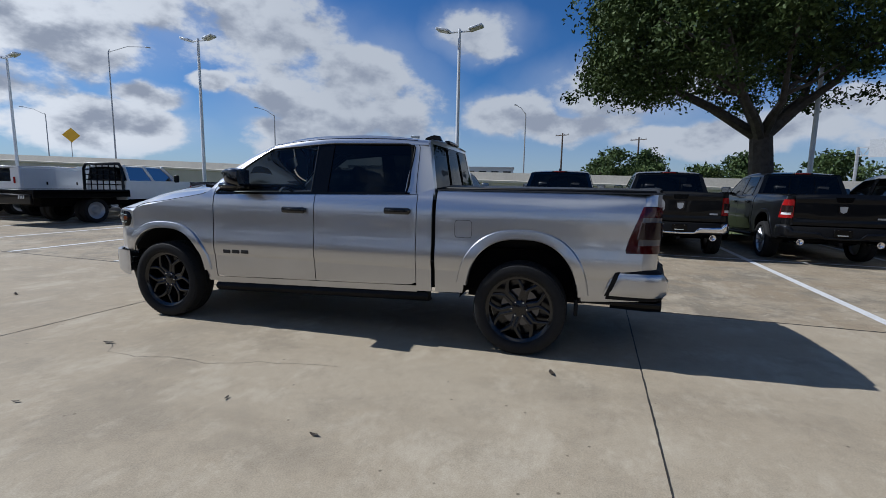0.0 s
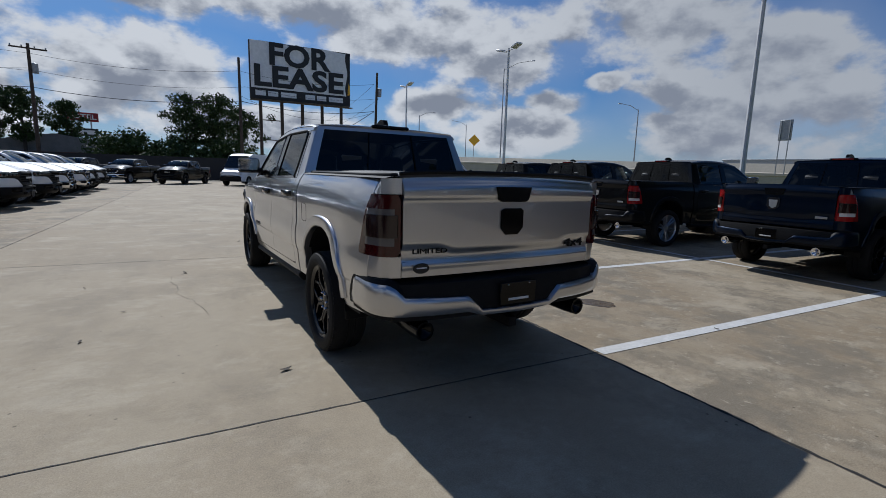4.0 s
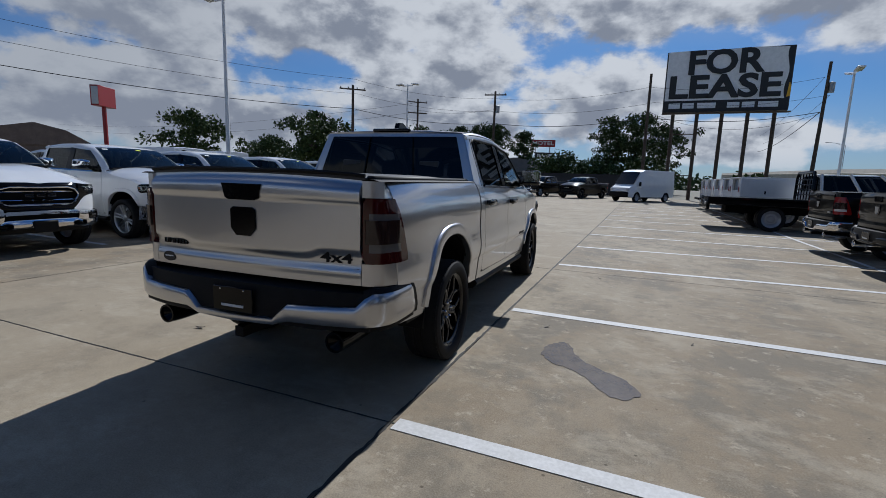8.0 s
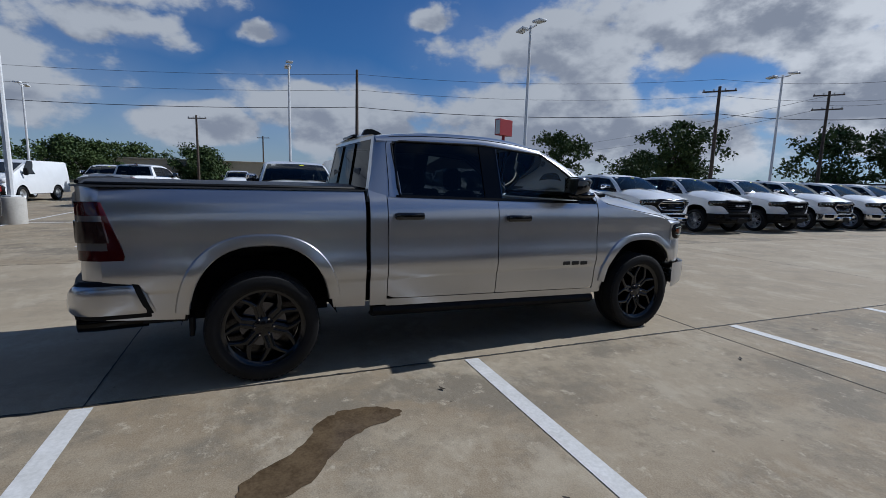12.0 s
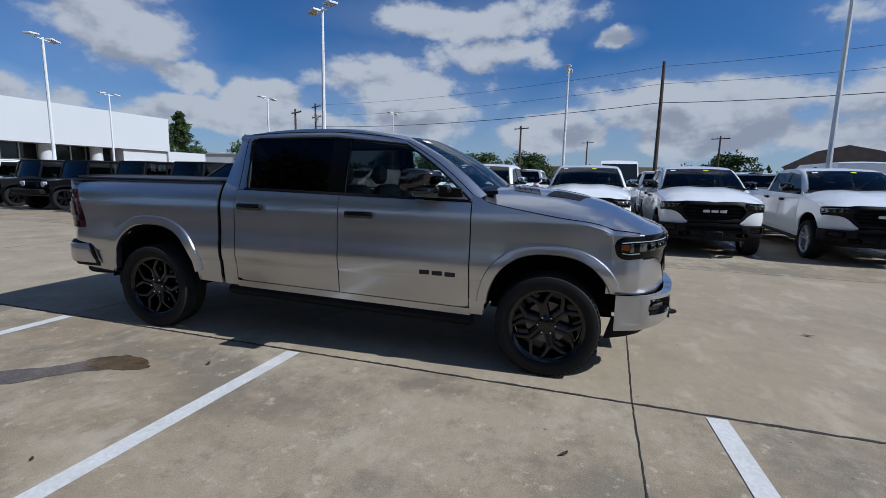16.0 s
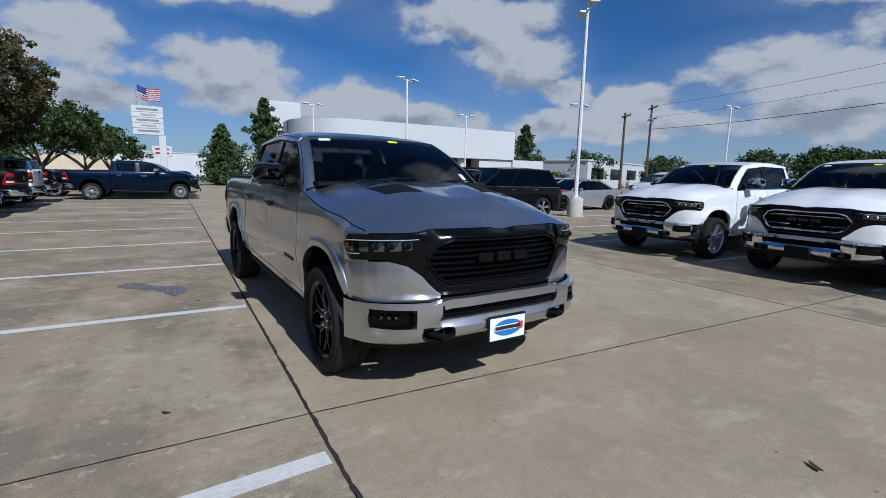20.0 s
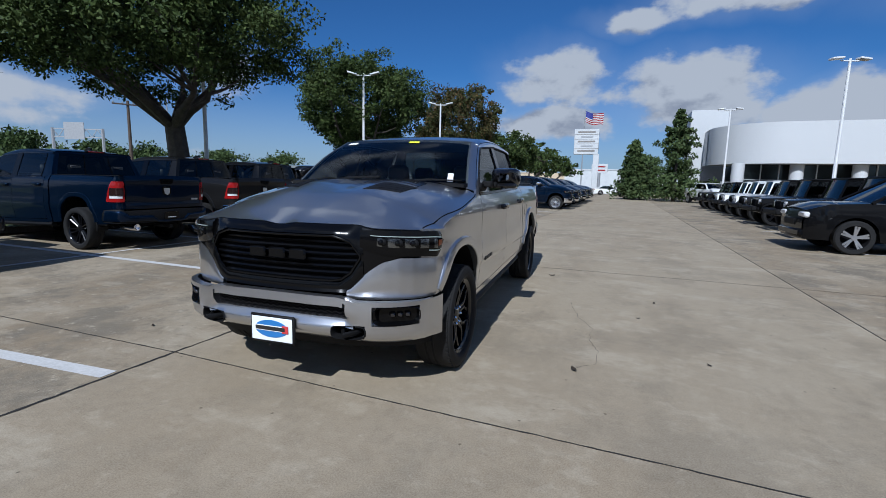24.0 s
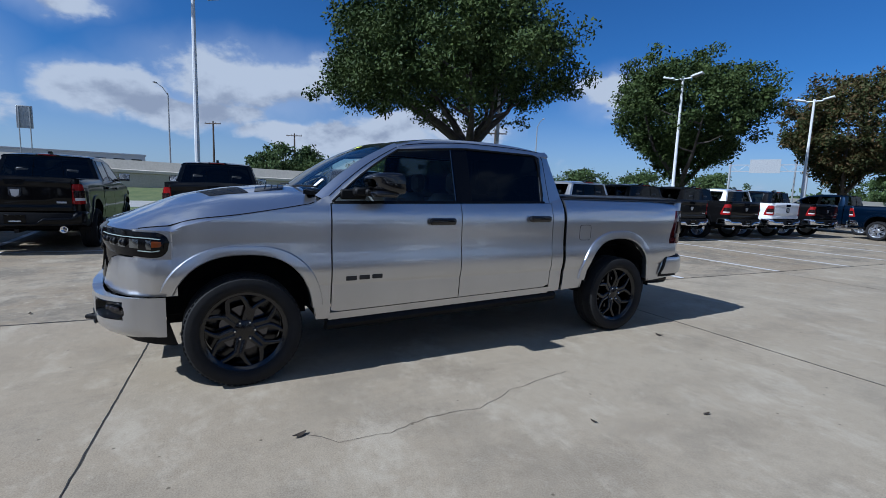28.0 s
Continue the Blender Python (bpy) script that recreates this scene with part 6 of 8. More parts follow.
utility_pole(-35.7, 6.4, 10.5, 90, 0)
utility_pole(-23.0, 32.8, 9.6, 40, 1)
utility_pole(-24.0, 48.5, 10.9, 40, 2)
utility_pole(-13.2, 45.6, 10.9, 10, 1, True)
utility_pole(2.3, 42.6, 11.3, 10, 0)
utility_pole(14.8, 41.4, 11.2, 10, 0, True, 3)
utility_pole(-48.0, -32.0, 10.3, 60, 2, True)
utility_pole(-41.0, -30.0, 8.6, 60, 1)
utility_pole(-60.0, -8.0, 8.6, 60, 1)
utility_pole(-70.0, 18.0, 8.0, 60, 1)
utility_pole(-90.0, 0.0, 9.0, 60, 1)
utility_pole(40, -25, 8, 60, 1)
utility_pole(72, 3, 10, 60, 1)
utility_pole(70, -8, 9, 60, 1)


def wire(a, b, sag, n=14, r=0.016):
    bm = fresh()
    a, b = Vector(a), Vector(b)
    tube(bm, [a.lerp(b, i / n) - Vector((0, 0, 4 * sag * (i / n) * (1 - i / n))) for i in range(n + 1)], r, 4)
    tagged(part("power_line", bm, WIRE), "thin black overhead power line between poles", "cable", "power lines")


line = [(-48.0, -32.0), (-35.7, 6.4), (-23.0, 32.8), (-13.2, 45.6), (2.3, 42.6), (14.8, 41.4), (20, 90)]
for (xa, ya), (xb, yb) in zip(line, line[1:]):
    for dz, off, rr in ((0.25, 0.0, 0.014), (1.6, 0.5, 0.014), (2.9, 0.0, 0.03)):
        wire((xa + off, ya, 10.4 - dz), (xb + off, yb, 10.4 - dz), 0.55, r=rr)
wire((-13.2, 45.6, 9.0), (-24.0, 48.5, 9.6), 0.4)
wire((-24.0, 48.5, 10.5), (-120, 60, 10.5), 1.6)
wire((-24.0, 48.5, 9.4), (-120, 62, 9.5), 1.8)
wire((2.3, 42.6, 8.0), (14.8, 41.4, 7.4), 1.4)

# ---------- billboard ----------
B = thing("billboard", "white for-lease billboard on tall rusty steel posts", "billboard")
bm = fresh()
box(bm, (8.75, 47.0, 11.25), (10.3, 0.5, 5.6), 0.04)
panel_b = part("panel", bm, SIGNBLK, B)
bm = fresh()
sheet(bm, lambda u, v: Vector((3.70 + 9.75 * u - 0.12 * math.sin(v * 9) * (u > 0.97), 46.72 - 0.03 * math.sin(u * 7 + v * 3), 9.50 + 4.5 * v + 0.06 * math.sin(u * 11) * (v > 0.9))), span(0, 1, 24), span(0, 1, 10))
part("vinyl_face", bm, VINYL, panel_b)
upright = Matrix.Rotation(radians(90), 4, "X")
words("headline", "FOR", 2.95, Matrix.Translation((8.45, 46.64, 12.82)) @ upright, BLKLETTER, panel_b, 0.012, 1.10, 0.095)
words("headline", "LEASE", 2.85, Matrix.Translation((8.50, 46.64, 10.62)) @ upright, BLKLETTER, panel_b, 0.012, 1.24, 0.095)
for i in range(2):
    for k, (dx, w) in enumerate(((-1.55, 1.0), (-0.35, 1.0), (1.20, 1.55))):
        bm = fresh()
        box(bm, (6.15 + 4.95 * i + dx, 46.72, 9.02), (w, 0.02, 0.50), 0.005)
        part("number_bar", bm, VINYL, panel_b)
bm = fresh()
prism(bm, [(13.60, 9.6), (13.88, 9.7), (13.88, 10.6), (13.72, 10.9)], lambda a, b: (a, 46.72, b), (0, 0.03, 0))
part("torn_strip", bm, SIGNYEL, panel_b)
bm = fresh()
box(bm, (8.75, 46.3, 8.25), (10.4, 0.7, 0.08))
part("catwalk", bm, WOODPOLE, B)
for i in range(5):
    bm = fresh()
    tube(bm, [(4.6 + 2.1 * i, 47.2, 0), (4.6 + 2.1 * i, 47.2, 8.6)], 0.17, 6)
    part("post", bm, WOODPOLE, B)
for i in range(3):
    bm = fresh()
    tube(bm, [(4.6, 47.2, 2.4 + 2.0 * i), (6.7, 47.2, 2.4 + 2.0 * i)], 0.06, 4)
    part("brace", bm, WOODPOLE, B)

# ---------- signs ----------
S = thing("pole_sign", "red box sign on a red steel pole", "sign")
bm = fresh()
box(bm, (-67.3, 38.0, 10.9), (1.1, 3.6, 2.7), 0.05, Matrix.Rotation(radians(25), 4, "Z"))
bx = part("sign_box", bm, SIGNRED, S)
bm = fresh()
box(bm, Matrix.Translation((-67.3, 38.0, 10.9)) @ Matrix.Rotation(radians(25), 4, "Z") @ Vector((0.1, -1.83, 0)), (0.9, 0.04, 2.3), 0.02, Matrix.Rotation(radians(25), 4, "Z"))
part("sign_face", bm, SIGNWH, bx)
bm = fresh()
tube(bm, [(-67.3, 38.0, 0), (-67.3, 38.0, 9.8)], 0.28, 8)
part("pole", bm, SIGNRED, S)
S = thing("motel_sign", "faded red motel sign on posts", "sign", at=pose(-23.5, 125.5, 0, 0, 0, 12))
bm = fresh()
box(bm, (0, 0, 11.6), (6.6, 0.5, 1.9), 0.05)
bx = part("sign_box", bm, SIGNRED, S)
words("motel_lettering", "MOTEL", 1.45, Matrix.Translation((0, -0.28, 11.6)) @ upright, LETTER, bx, 0.01, 1.25, 0.03)
bm = fresh()
box(bm, (0.6, 0, 8.3), (5.0, 0.4, 1.7), 0.05)
b2 = part("lower_box", bm, SIGNBLK, S)
bm = fresh()
box(bm, (0.6, -0.23, 8.3), (4.0, 0.04, 0.9))
part("lettering_bar", bm, LETTER, b2)
for s in (-1.9, 1.9):
    bm = fresh()
    tube(bm, [(s, 0.1, 0), (s, 0.1, 11)], 0.14, 6)
    part("post", bm, GALV, S)
S = thing("pylon_sign", "white dealership pylon sign with grey lettering bars", "sign", at=pose(4.6, -81, 0, 0, 0, 180))
bm = fresh()
box(bm, (0.1, 0, 8.9), (4.1, 0.7, 4.3), 0.05)
bx = part("sign_panel", bm, SIGNWH, S)
for i in range(5):
    bm = fresh()
    box(bm, (0.1 + 0.1 * (i % 2), -0.37, 10.55 - 0.80 * i), (2.9 - 0.9 * (i % 2), 0.03, 0.28), 0.02)
    part("lettering_bar", bm, GALV if i % 2 else GREYROOF, bx)
    if i:
        bm = fresh()
        box(bm, (0.1, -0.36, 10.95 - 0.80 * i), (4.0, 0.03, 0.05))
        part("divider", bm, GREYROOF, bx)
bm = fresh()
box(bm, (1.85, 0, 3.4), (0.95, 0.6, 6.8), 0.05)
part("column", bm, SIGNWH, S)
F = thing("flagpole", "flag with red and white stripes on a tall pole", "flag", at=pose(6.7, -101, 0))
bm = fresh()
tube(bm, [(0, 0, 0), (0, 0, 17.4)], [0.14, 0.07], 8)
part("pole", bm, GALV, F)
def wave(u, v):
    return Vector((-u * 3.6 - 0.2, 0.35 * math.sin(u * 7 + v), 17.1 - 2.3 * v - 0.9 * u - 0.25 * math.sin(u * 5)))
for i in range(13):
    bm = fresh()
    sheet(bm, wave, span(0.4 if i < 7 else 0.0, 1, 12), [i / 13, (i + 1) / 13])
    part("flag_stripe", bm, SIGNRED if i % 2 == 0 else SIGNWH, F)
bm = fresh()
sheet(bm, wave, span(0, 0.4, 6), span(0, 7 / 13, 3))
part("flag_canton", bm, FLAGBLUE, F)
S = thing("pole_sign", "small white and orange plaza sign", "sign", at=pose(3.2, -104.8, 0))
bm = fresh()
box(bm, (0, 0, 5.2), (3.4, 0.4, 2.0), 0.05)
bx = part("sign_panel", bm, SIGNWH, S)
for i in range(2):
    bm = fresh()
    box(bm, (0, 0.23, 5.6 - 0.8 * i), (2.4, 0.03, 0.3))
    part("lettering_bar", bm, SIGNRED, bx)
bm = fresh()
tube(bm, [(0, 0, 0), (0, 0, 4.3)], 0.3, 6)
part("pole", bm, GALV, S)


def diamond_sign(x, y, z, s):
    D = thing("traffic_sign", "yellow diamond warning sign on a post", "sign", "warning signs")
    rot = Matrix.Rotation(math.atan2(-x, y + 5), 4, "Z")
    bm = fresh()
    box(bm, (x, y, z), (s, 0.03, s), 0.02, rot @ Matrix.Rotation(radians(45), 4, "Y"))
    part("panel", bm, SIGNYEL, D)
    bm = fresh()
    tube(bm, [(x, y + 0.1, 0), (x, y + 0.1, z)], 0.05, 6)
    part("post", bm, GALV, D)


diamond_sign(48, 76, 8.2, 1.6)
S = thing("road_sign", "grey backside of a tall road sign", "sign", at=pose(37.0, 14.0, 0, 0, 0, 90))
bm = fresh()
box(bm, (0, 0, 5.3), (0.9, 0.05, 1.5), 0.02)
part("panel", bm, GALV, S)
for s in (-0.3, 0.3):
    bm = fresh()
    tube(bm, [(s, 0.06, 2.0), (s, 0.06, 6.0)], 0.04, 6)
    part("post", bm, GALV, S)
for gx_, gy_, w in ((57, -31, 5.5), (36, -67, 9.0)):
    G = thing("sign_gantry", "steel highway sign gantry with sign panels", "gantry", "gantries", at=pose(gx_, gy_, 0, 0, 0, 25))
    for s in (-1, 1):
        bm = fresh()
        tube(bm, [(s * w / 2, 0, 0), (s * w / 2, 0, 6.6)], 0.16, 6)
        part("post", bm, GALV, G)
    bm = fresh()
    for z in (5.6, 6.5):
        tube(bm, [(-w / 2, 0, z), (w / 2, 0, z)], 0.08, 4)
    for i in range(9):
        tube(bm, [(-w / 2 + w * i / 9, 0, 5.6 + 0.9 * (i % 2)), (-w / 2 + w * (i + 1) / 9, 0, 5.6 + 0.9 * ((i + 1) % 2))], 0.04, 4)
    part("truss", bm, GALV, G)
    bm = fresh()
    box(bm, (0.3, 0.15, 6.3), (w * 0.4, 0.06, 1.9))
    part("sign_panel", bm, GALV, G)

S = thing("route_sign", "blue and white highway route sign on a steel post", "sign", at=pose(19.0, -28.0, 0, 0, 0, 209))
bm = fresh()
tube(bm, [(0, 0.06, 0), (0, 0.06, 4.6)], 0.05, 6)
part("post", bm, GALV, S)
for z, h, m in ((4.30, 0.45, BLUEST), (3.60, 0.85, PLATEWH), (2.90, 0.45, BLUEST)):
    bm = fresh()
    box(bm, (0, 0, z), (0.95, 0.04, h), 0.02)
    pn = part("panel", bm, m, S)
    if m is PLATEWH:
        words("route_number", "77", 0.62, Matrix.Translation((0, -0.025, z)) @ upright, BLKLETTER, pn, 0.004, 1.1, 0.02)
    else:
        bm = fresh()
        box(bm, (0, -0.025, z), (0.55, 0.01, 0.15), 0.003)
        part("sign_bar", bm, LETTER, pn)

# ---------- dealership ----------
D = thing("dealership_building", "white panelled dealership with dark showroom glass and round columns", "building")
bm = fresh()
def fascia(s, z):
    if s < 1:       # rounded corner
        a = radians(90 * s)
        return Vector((-10.0 - 6.0 + 6.0 * math.cos(a - radians(0)) , -51.0 + 6.0 * math.sin(a), z))
    return Vector((-16.0 - 22.0 * (s - 1), -45.0, z))
ss = span(0, 1, 10) + span(1.1, 2, 9)
sheet(bm, fascia, ss, [3.75, 3.9, 5.5, 7.3, 7.4], flip=False, rim=(0, -0.4, 0))
sheet(bm, lambda v, z: Vector((-10.0, -51 - 22 * v, z)), [0, 1], [3.75, 7.4], flip=False)
part("fascia", bm, WHITEWALL, D)
bm = fresh()
sheet(bm, lambda s, v: fascia(s, 3.75).lerp(Vector((-22, -53, 3.75)), v), ss, [0, 1])
sheet(bm, lambda s, v: fascia(s, 7.38).lerp(Vector((-22, -53, 7.38)), v), ss, [0, 1])
part("soffit", bm, WHITEWALL, D)
bm = fresh()
sheet(bm, lambda u, v: Vector((-12.5 - 20.5 * u, -47.2, 0.1 + 3.7 * v)), span(0, 1, 8), [0, 1], flip=True)
sheet(bm, lambda u, v: Vector((-12.5, -47.2 - 10 * u, 0.1 + 3.7 * v)), [0, 1], [0, 1])
gl = part("showroom_glass", bm, DARKGLASS, D)
for i in range(15):
    bm = fresh()
    box(bm, (-12.6 - 1.45 * i, -47.12, 1.9), (0.09, 0.10, 3.7))
    part("mullion", bm, WHITEWALL if i % 3 else GALV, gl)
bm = fresh()
box(bm, (-22.7, -47.12, 2.3), (20.5, 0.09, 0.08))
part("transom", bm, GALV, gl)
for x in (-12.0, -16.6, -21.2, -25.8, -30.4):
    bm = fresh()
    lathe(bm, [(0.55, 0.0), (0.55, 3.8)], 16, Matrix.Translation((x, -46.2, 0)) @ Matrix.Rotation(radians(-90), 4, "Y"))
    part("column", bm, WHITEWALL, D)
bm = fresh()
box(bm, (-35.3, -47.0, 1.9), (5.4, 3.4, 3.7), 0.02)
part("end_wall", bm, WHITEWALL, D)
bm = fresh()
box(bm, (-40.5, -49.0, 3.1), (5.4, 8.0, 1.3), 0.02)
for x in (-38.6, -42.6):
    box(bm, (x, -45.6, 1.6), (0.7, 0.7, 3.2), 0.02)
part("canopy", bm, WHITEWALL, D)
bm = fresh()
box(bm, (-10.3, -55.5, 6.0), (3.6, 3.6, 7.6), 0.04)
part("tower", bm, WHITEWALL, D)


def plain_building(name, label, c, s, turn, material, roof=None, rows=0, cols=0, gable=0.0):
    H = thing(name, label, "building", at=pose(*c, 0, 0, turn))
    bm = fresh()
    box(bm, (0, 0, s[2] / 2), s)
    part("wall", bm, material, H, smooth=False)
    if gable:
        bm = fresh()
        prism(bm, [(-s[0] / 2 - 0.4, s[2] - 0.1), (s[0] / 2 + 0.4, s[2] - 0.1), (s[0] * 0.25, s[2] + gable * 0.72), (0, s[2] + gable), (-s[0] * 0.25, s[2] + gable * 0.72)], lambda a, b: (a, -s[1] / 2 - 0.3, b), (0, s[1] + 0.6, 0))
        part("roof", bm, roof or GREYROOF, H, smooth=False)
    elif roof:
        bm = fresh()
        box(bm, (0, 0, s[2] + 0.12), (s[0] + 0.3, s[1] + 0.3, 0.25), 0.03)
        part("roof", bm, roof, H)
    for r_ in range(rows):
        for c_ in range(cols):
            for sy in (-1, 1):
                bm = fresh()
                box(bm, (-s[0] / 2 + (c_ + 0.5) * s[0] / cols, sy * s[1] / 2, s[2] * (r_ + 0.55) / rows), (s[0] / cols * 0.62, 0.06, s[2] / rows * 0.42))
                part("window", bm, DARKGLASS, H)
    return H


plain_building("office_building", "long pale office building with a row of dark windows", (98.8, 33.4, 0), (36, 16, 5.4), 100, WHITEWALL, SIGNWH, 2, 14)
plain_building("barn_building", "brown barn-like building with a gambrel roof", (-98, 44, 0), (17, 12, 4.8), 70, BARNWALL, BARNWALL, 1, 4, 3.6)
plain_building("warehouse", "long low tan warehouse with flat roof", (-95, -4, 0), (58, 14, 3.9), 84, TANWALL, TANWALL)
plain_building("motel_building", "low brown motel house with a pitched roof", (-18, 76, 0), (16, 9, 2.9), 8, BRICKRED, GREYROOF, 1, 4, 2.2)
plain_building("store_building", "long low white store in the distance", (-20, -150, 0), (70, 16, 6.0), 0, SIGNWH, SIGNWH)
plain_building("store_building", "low white workshop building", (-70, -60, 0), (40, 14, 4.2), 20, WHITEWALL, WHITEWALL, 1, 5)
plain_building("store_building", "low tan building in the distance", (22, -160, 0), (40, 16, 5.0), 0, TANWALL, TANWALL)
bm = fresh()
box(bm, (-26, 51.5, 1.2), (62, 0.15, 2.4))
f = tagged(part("lot_fence", bm, SIGNBLK), "dark screened fence behind the parked trucks", "fence", kind="structure")

# ---------- trees ----------
def leaf_mesh(name, centres, per, spread, size, material, seed):
    rs = np.random.RandomState(seed)
    n = len(centres) * per
    base = np.repeat(np.array([c[:3] for c in centres]), per, 0)
    rad = np.repeat(np.array([c[3] for c in centres]), per, 0)[:, None]
    d = rs.normal(size=(n, 3))
    d /= np.linalg.norm(d, axis=1, keepdims=True)
    p = base + d * rad * spread * rs.uniform(0.25, 1.0, (n, 1)) * np.array([1, 1, 0.75])
    a = rs.normal(size=(n, 3))
    a /= np.linalg.norm(a, axis=1, keepdims=True)
    b = np.cross(a, rs.normal(size=(n, 3)))
    b /= np.linalg.norm(b, axis=1, keepdims=True)
    s = size * rs.uniform(0.6, 1.35, (n, 1))
    v = np.stack([p - a * s, p + b * s * 0.5, p + a * s, p - b * s * 0.5], 1).reshape(-1, 3)
    me = bpy.data.meshes.new(name)
    f = np.arange(4 * n).reshape(-1, 4)
    me.from_pydata(v.tolist(), [], f.tolist())
    me.materials.append(material)
    return me


def tree(x, y, label, h, r, z0, trunk_r, clumps, per, size, leaf, seed, lean=(0, 0), forks=5, turn=None, fork=0.62, crown=(0, 0), cone=False):
    T = thing("tree", label, "tree", at=pose(x, y, 0, 0, 0, seed * 37 % 360 if turn is None else turn))
    rt = random.Random(seed)
    fork_z = z0 * fork
    bm = fresh()
    tube(bm, [(0, 0, -0.1), (0.05, 0, 0.35), (lean[0] * 0.4, lean[1] * 0.4, fork_z * 0.6), (lean[0], lean[1], fork_z)], [trunk_r * 1.5, trunk_r * 1.05, trunk_r * 0.9, trunk_r * 0.8], 9)
    centres = []
    ends = []
    for i in range(forks):
        a = 2 * math.pi * (i + rt.uniform(-0.25, 0.25)) / forks
        rr = r * rt.uniform(0.45, 0.75)
        tip = Vector((lean[0] + crown[0] + rr * math.cos(a), lean[1] + crown[1] + rr * math.sin(a), z0 + (h - z0) * rt.uniform(0.30, 0.7)))
        start = Vector((lean[0], lean[1], fork_z - 0.1))
        mid = start.lerp(tip, 0.5) + Vector((0.12 * rr * math.cos(a), 0.12 * rr * math.sin(a), -0.03 * (h - z0) + rt.uniform(-0.3, 0.4)))
        tube(bm, [start, start.lerp(mid, 0.5) + Vector((0, 0, 0.1)), mid, tip], [trunk_r * 0.50, trunk_r * 0.36, trunk_r * 0.25, trunk_r * 0.08], 7)
        for k in range(3):
            q = mid.lerp(tip, rt.uniform(0.0, 0.8))
            e = q + Vector((rt.uniform(-1, 1) * r * 0.35, rt.uniform(-1, 1) * r * 0.35, rt.uniform(0.1, 0.5) * (h - z0) * 0.5))
            tube(bm, [q, q.lerp(e, 0.5) + Vector((0, 0, -0.1)), e], [trunk_r * 0.2, trunk_r * 0.12, trunk_r * 0.04], 5)
            ends.append(e)
    part("trunk", bm, BARK, T)
    hz = (h - z0)
    for i in range(clumps):
        for _ in range(30):
            u = Vector((rt.uniform(-1, 1), rt.uniform(-1, 1), rt.uniform(-1, 1)))
            if 0.25 < u.length < 1.0:
                break
        lump = 0.84 + 0.30 * noise.noise(Vector((u.x * 1.7 + seed, u.y * 1.7, u.z * 1.7))) + 0.24 * noise.noise(Vector((u.x * 4.3, u.y * 4.3 + seed, u.z * 4.3)))
        u = u.normalized() * (u.length ** 0.6) * lump
        zz = z0 + hz * (0.42 + (0.58 * u.z if u.z > 0 else 0.40 * u.z))
        if cone and u.z < 0.2:       # foliage comes down along the limbs to the fork
            f = 1 + 0.62 * (u.z - 0.2)
            u.x, u.y = u.x * f, u.y * f
            zz -= hz * 0.16 * (0.2 - u.z)
        elif u.z < 0 and math.hypot(u.x, u.y) < 0.45:
            zz += hz * 0.22
        centres.append((lean[0] + crown[0] + u.x * r, lean[1] + crown[1] + u.y * r, zz, r * rt.uniform(0.07, 0.16)))
    ob = new("crown", leaf_mesh("crown", centres, per, 1.0, size, leaf, seed))
    ob.parent = T
    return T


tree(12.9, -7.55, "large live oak with a wide dark green crown on the verge", 10.4, 5.6, 3.5, 0.40, 860, 130, 0.072, LEAF, 11, (0.1, 0.15), 7, 0, 0.92, (0.3, 1.0))
tree(13.5, -21.0, "broad live oak with dense dark green crown", 9.4, 5.0, 3.4, 0.30, 640, 100, 0.088, LEAF, 12, cone=True)
tree(11.4, -33.0, "live oak with some rust-brown foliage", 9.6, 4.7, 3.2, 0.28, 500, 90, 0.10, LEAF2, 13, cone=True)
tree(11.0, -44.5, "low spreading live oak beside the lot", 7.4, 5.4, 2.6, 0.30, 260, 60, 0.14, LEAF, 14, (0, 0), 5)
tree(9.5, -56.0, "low spreading live oak beside the lot", 7.0, 5.0, 2.4, 0.30, 110, 40, 0.2, LEAF, 15)
tree(8.5, -68.0, "low spreading live oak beside the lot", 6.6, 4.6, 2.2, 0.30, 90, 36, 0.22, LEAF, 16)


def conifer(x, y, h, r, seed, label="dark green conical conifer tree"):
    T = thing("tree", label, "tree", at=pose(x, y, 0))
    rt = random.Random(seed)
    bm = fresh()
    tube(bm, [(0, 0, -0.1), (0, 0, h * 0.9)], [0.22, 0.03], 7)
    part("trunk", bm, BARK, T)
    cs = []
    for i in range(260):
        f = 0.06 + 0.94 * rt.uniform(0, 1) ** 1.25
        rr = r * 1.08 * (1 - f) ** 0.68 * rt.uniform(0.3, 1.0) * (0.78 + 0.34 * math.sin(f * 31 + 2.0 * math.sin(i)))
        a = rt.uniform(0, 6.28)
        cs.append((rr * math.cos(a), rr * math.sin(a), h * f, 0.28 + 0.35 * (1 - f)))
    ob = new("crown", leaf_mesh("crown", cs, 40, 1.2, 0.17, LEAF_PINE, seed))
    ob.parent = T


conifer(-6.9, -47.7, 8.9, 3.5, 21)
conifer(-3.0, -50.0, 6.2, 2.4, 22)
conifer(-42.0, -47.6, 8.8, 3.7, 23)


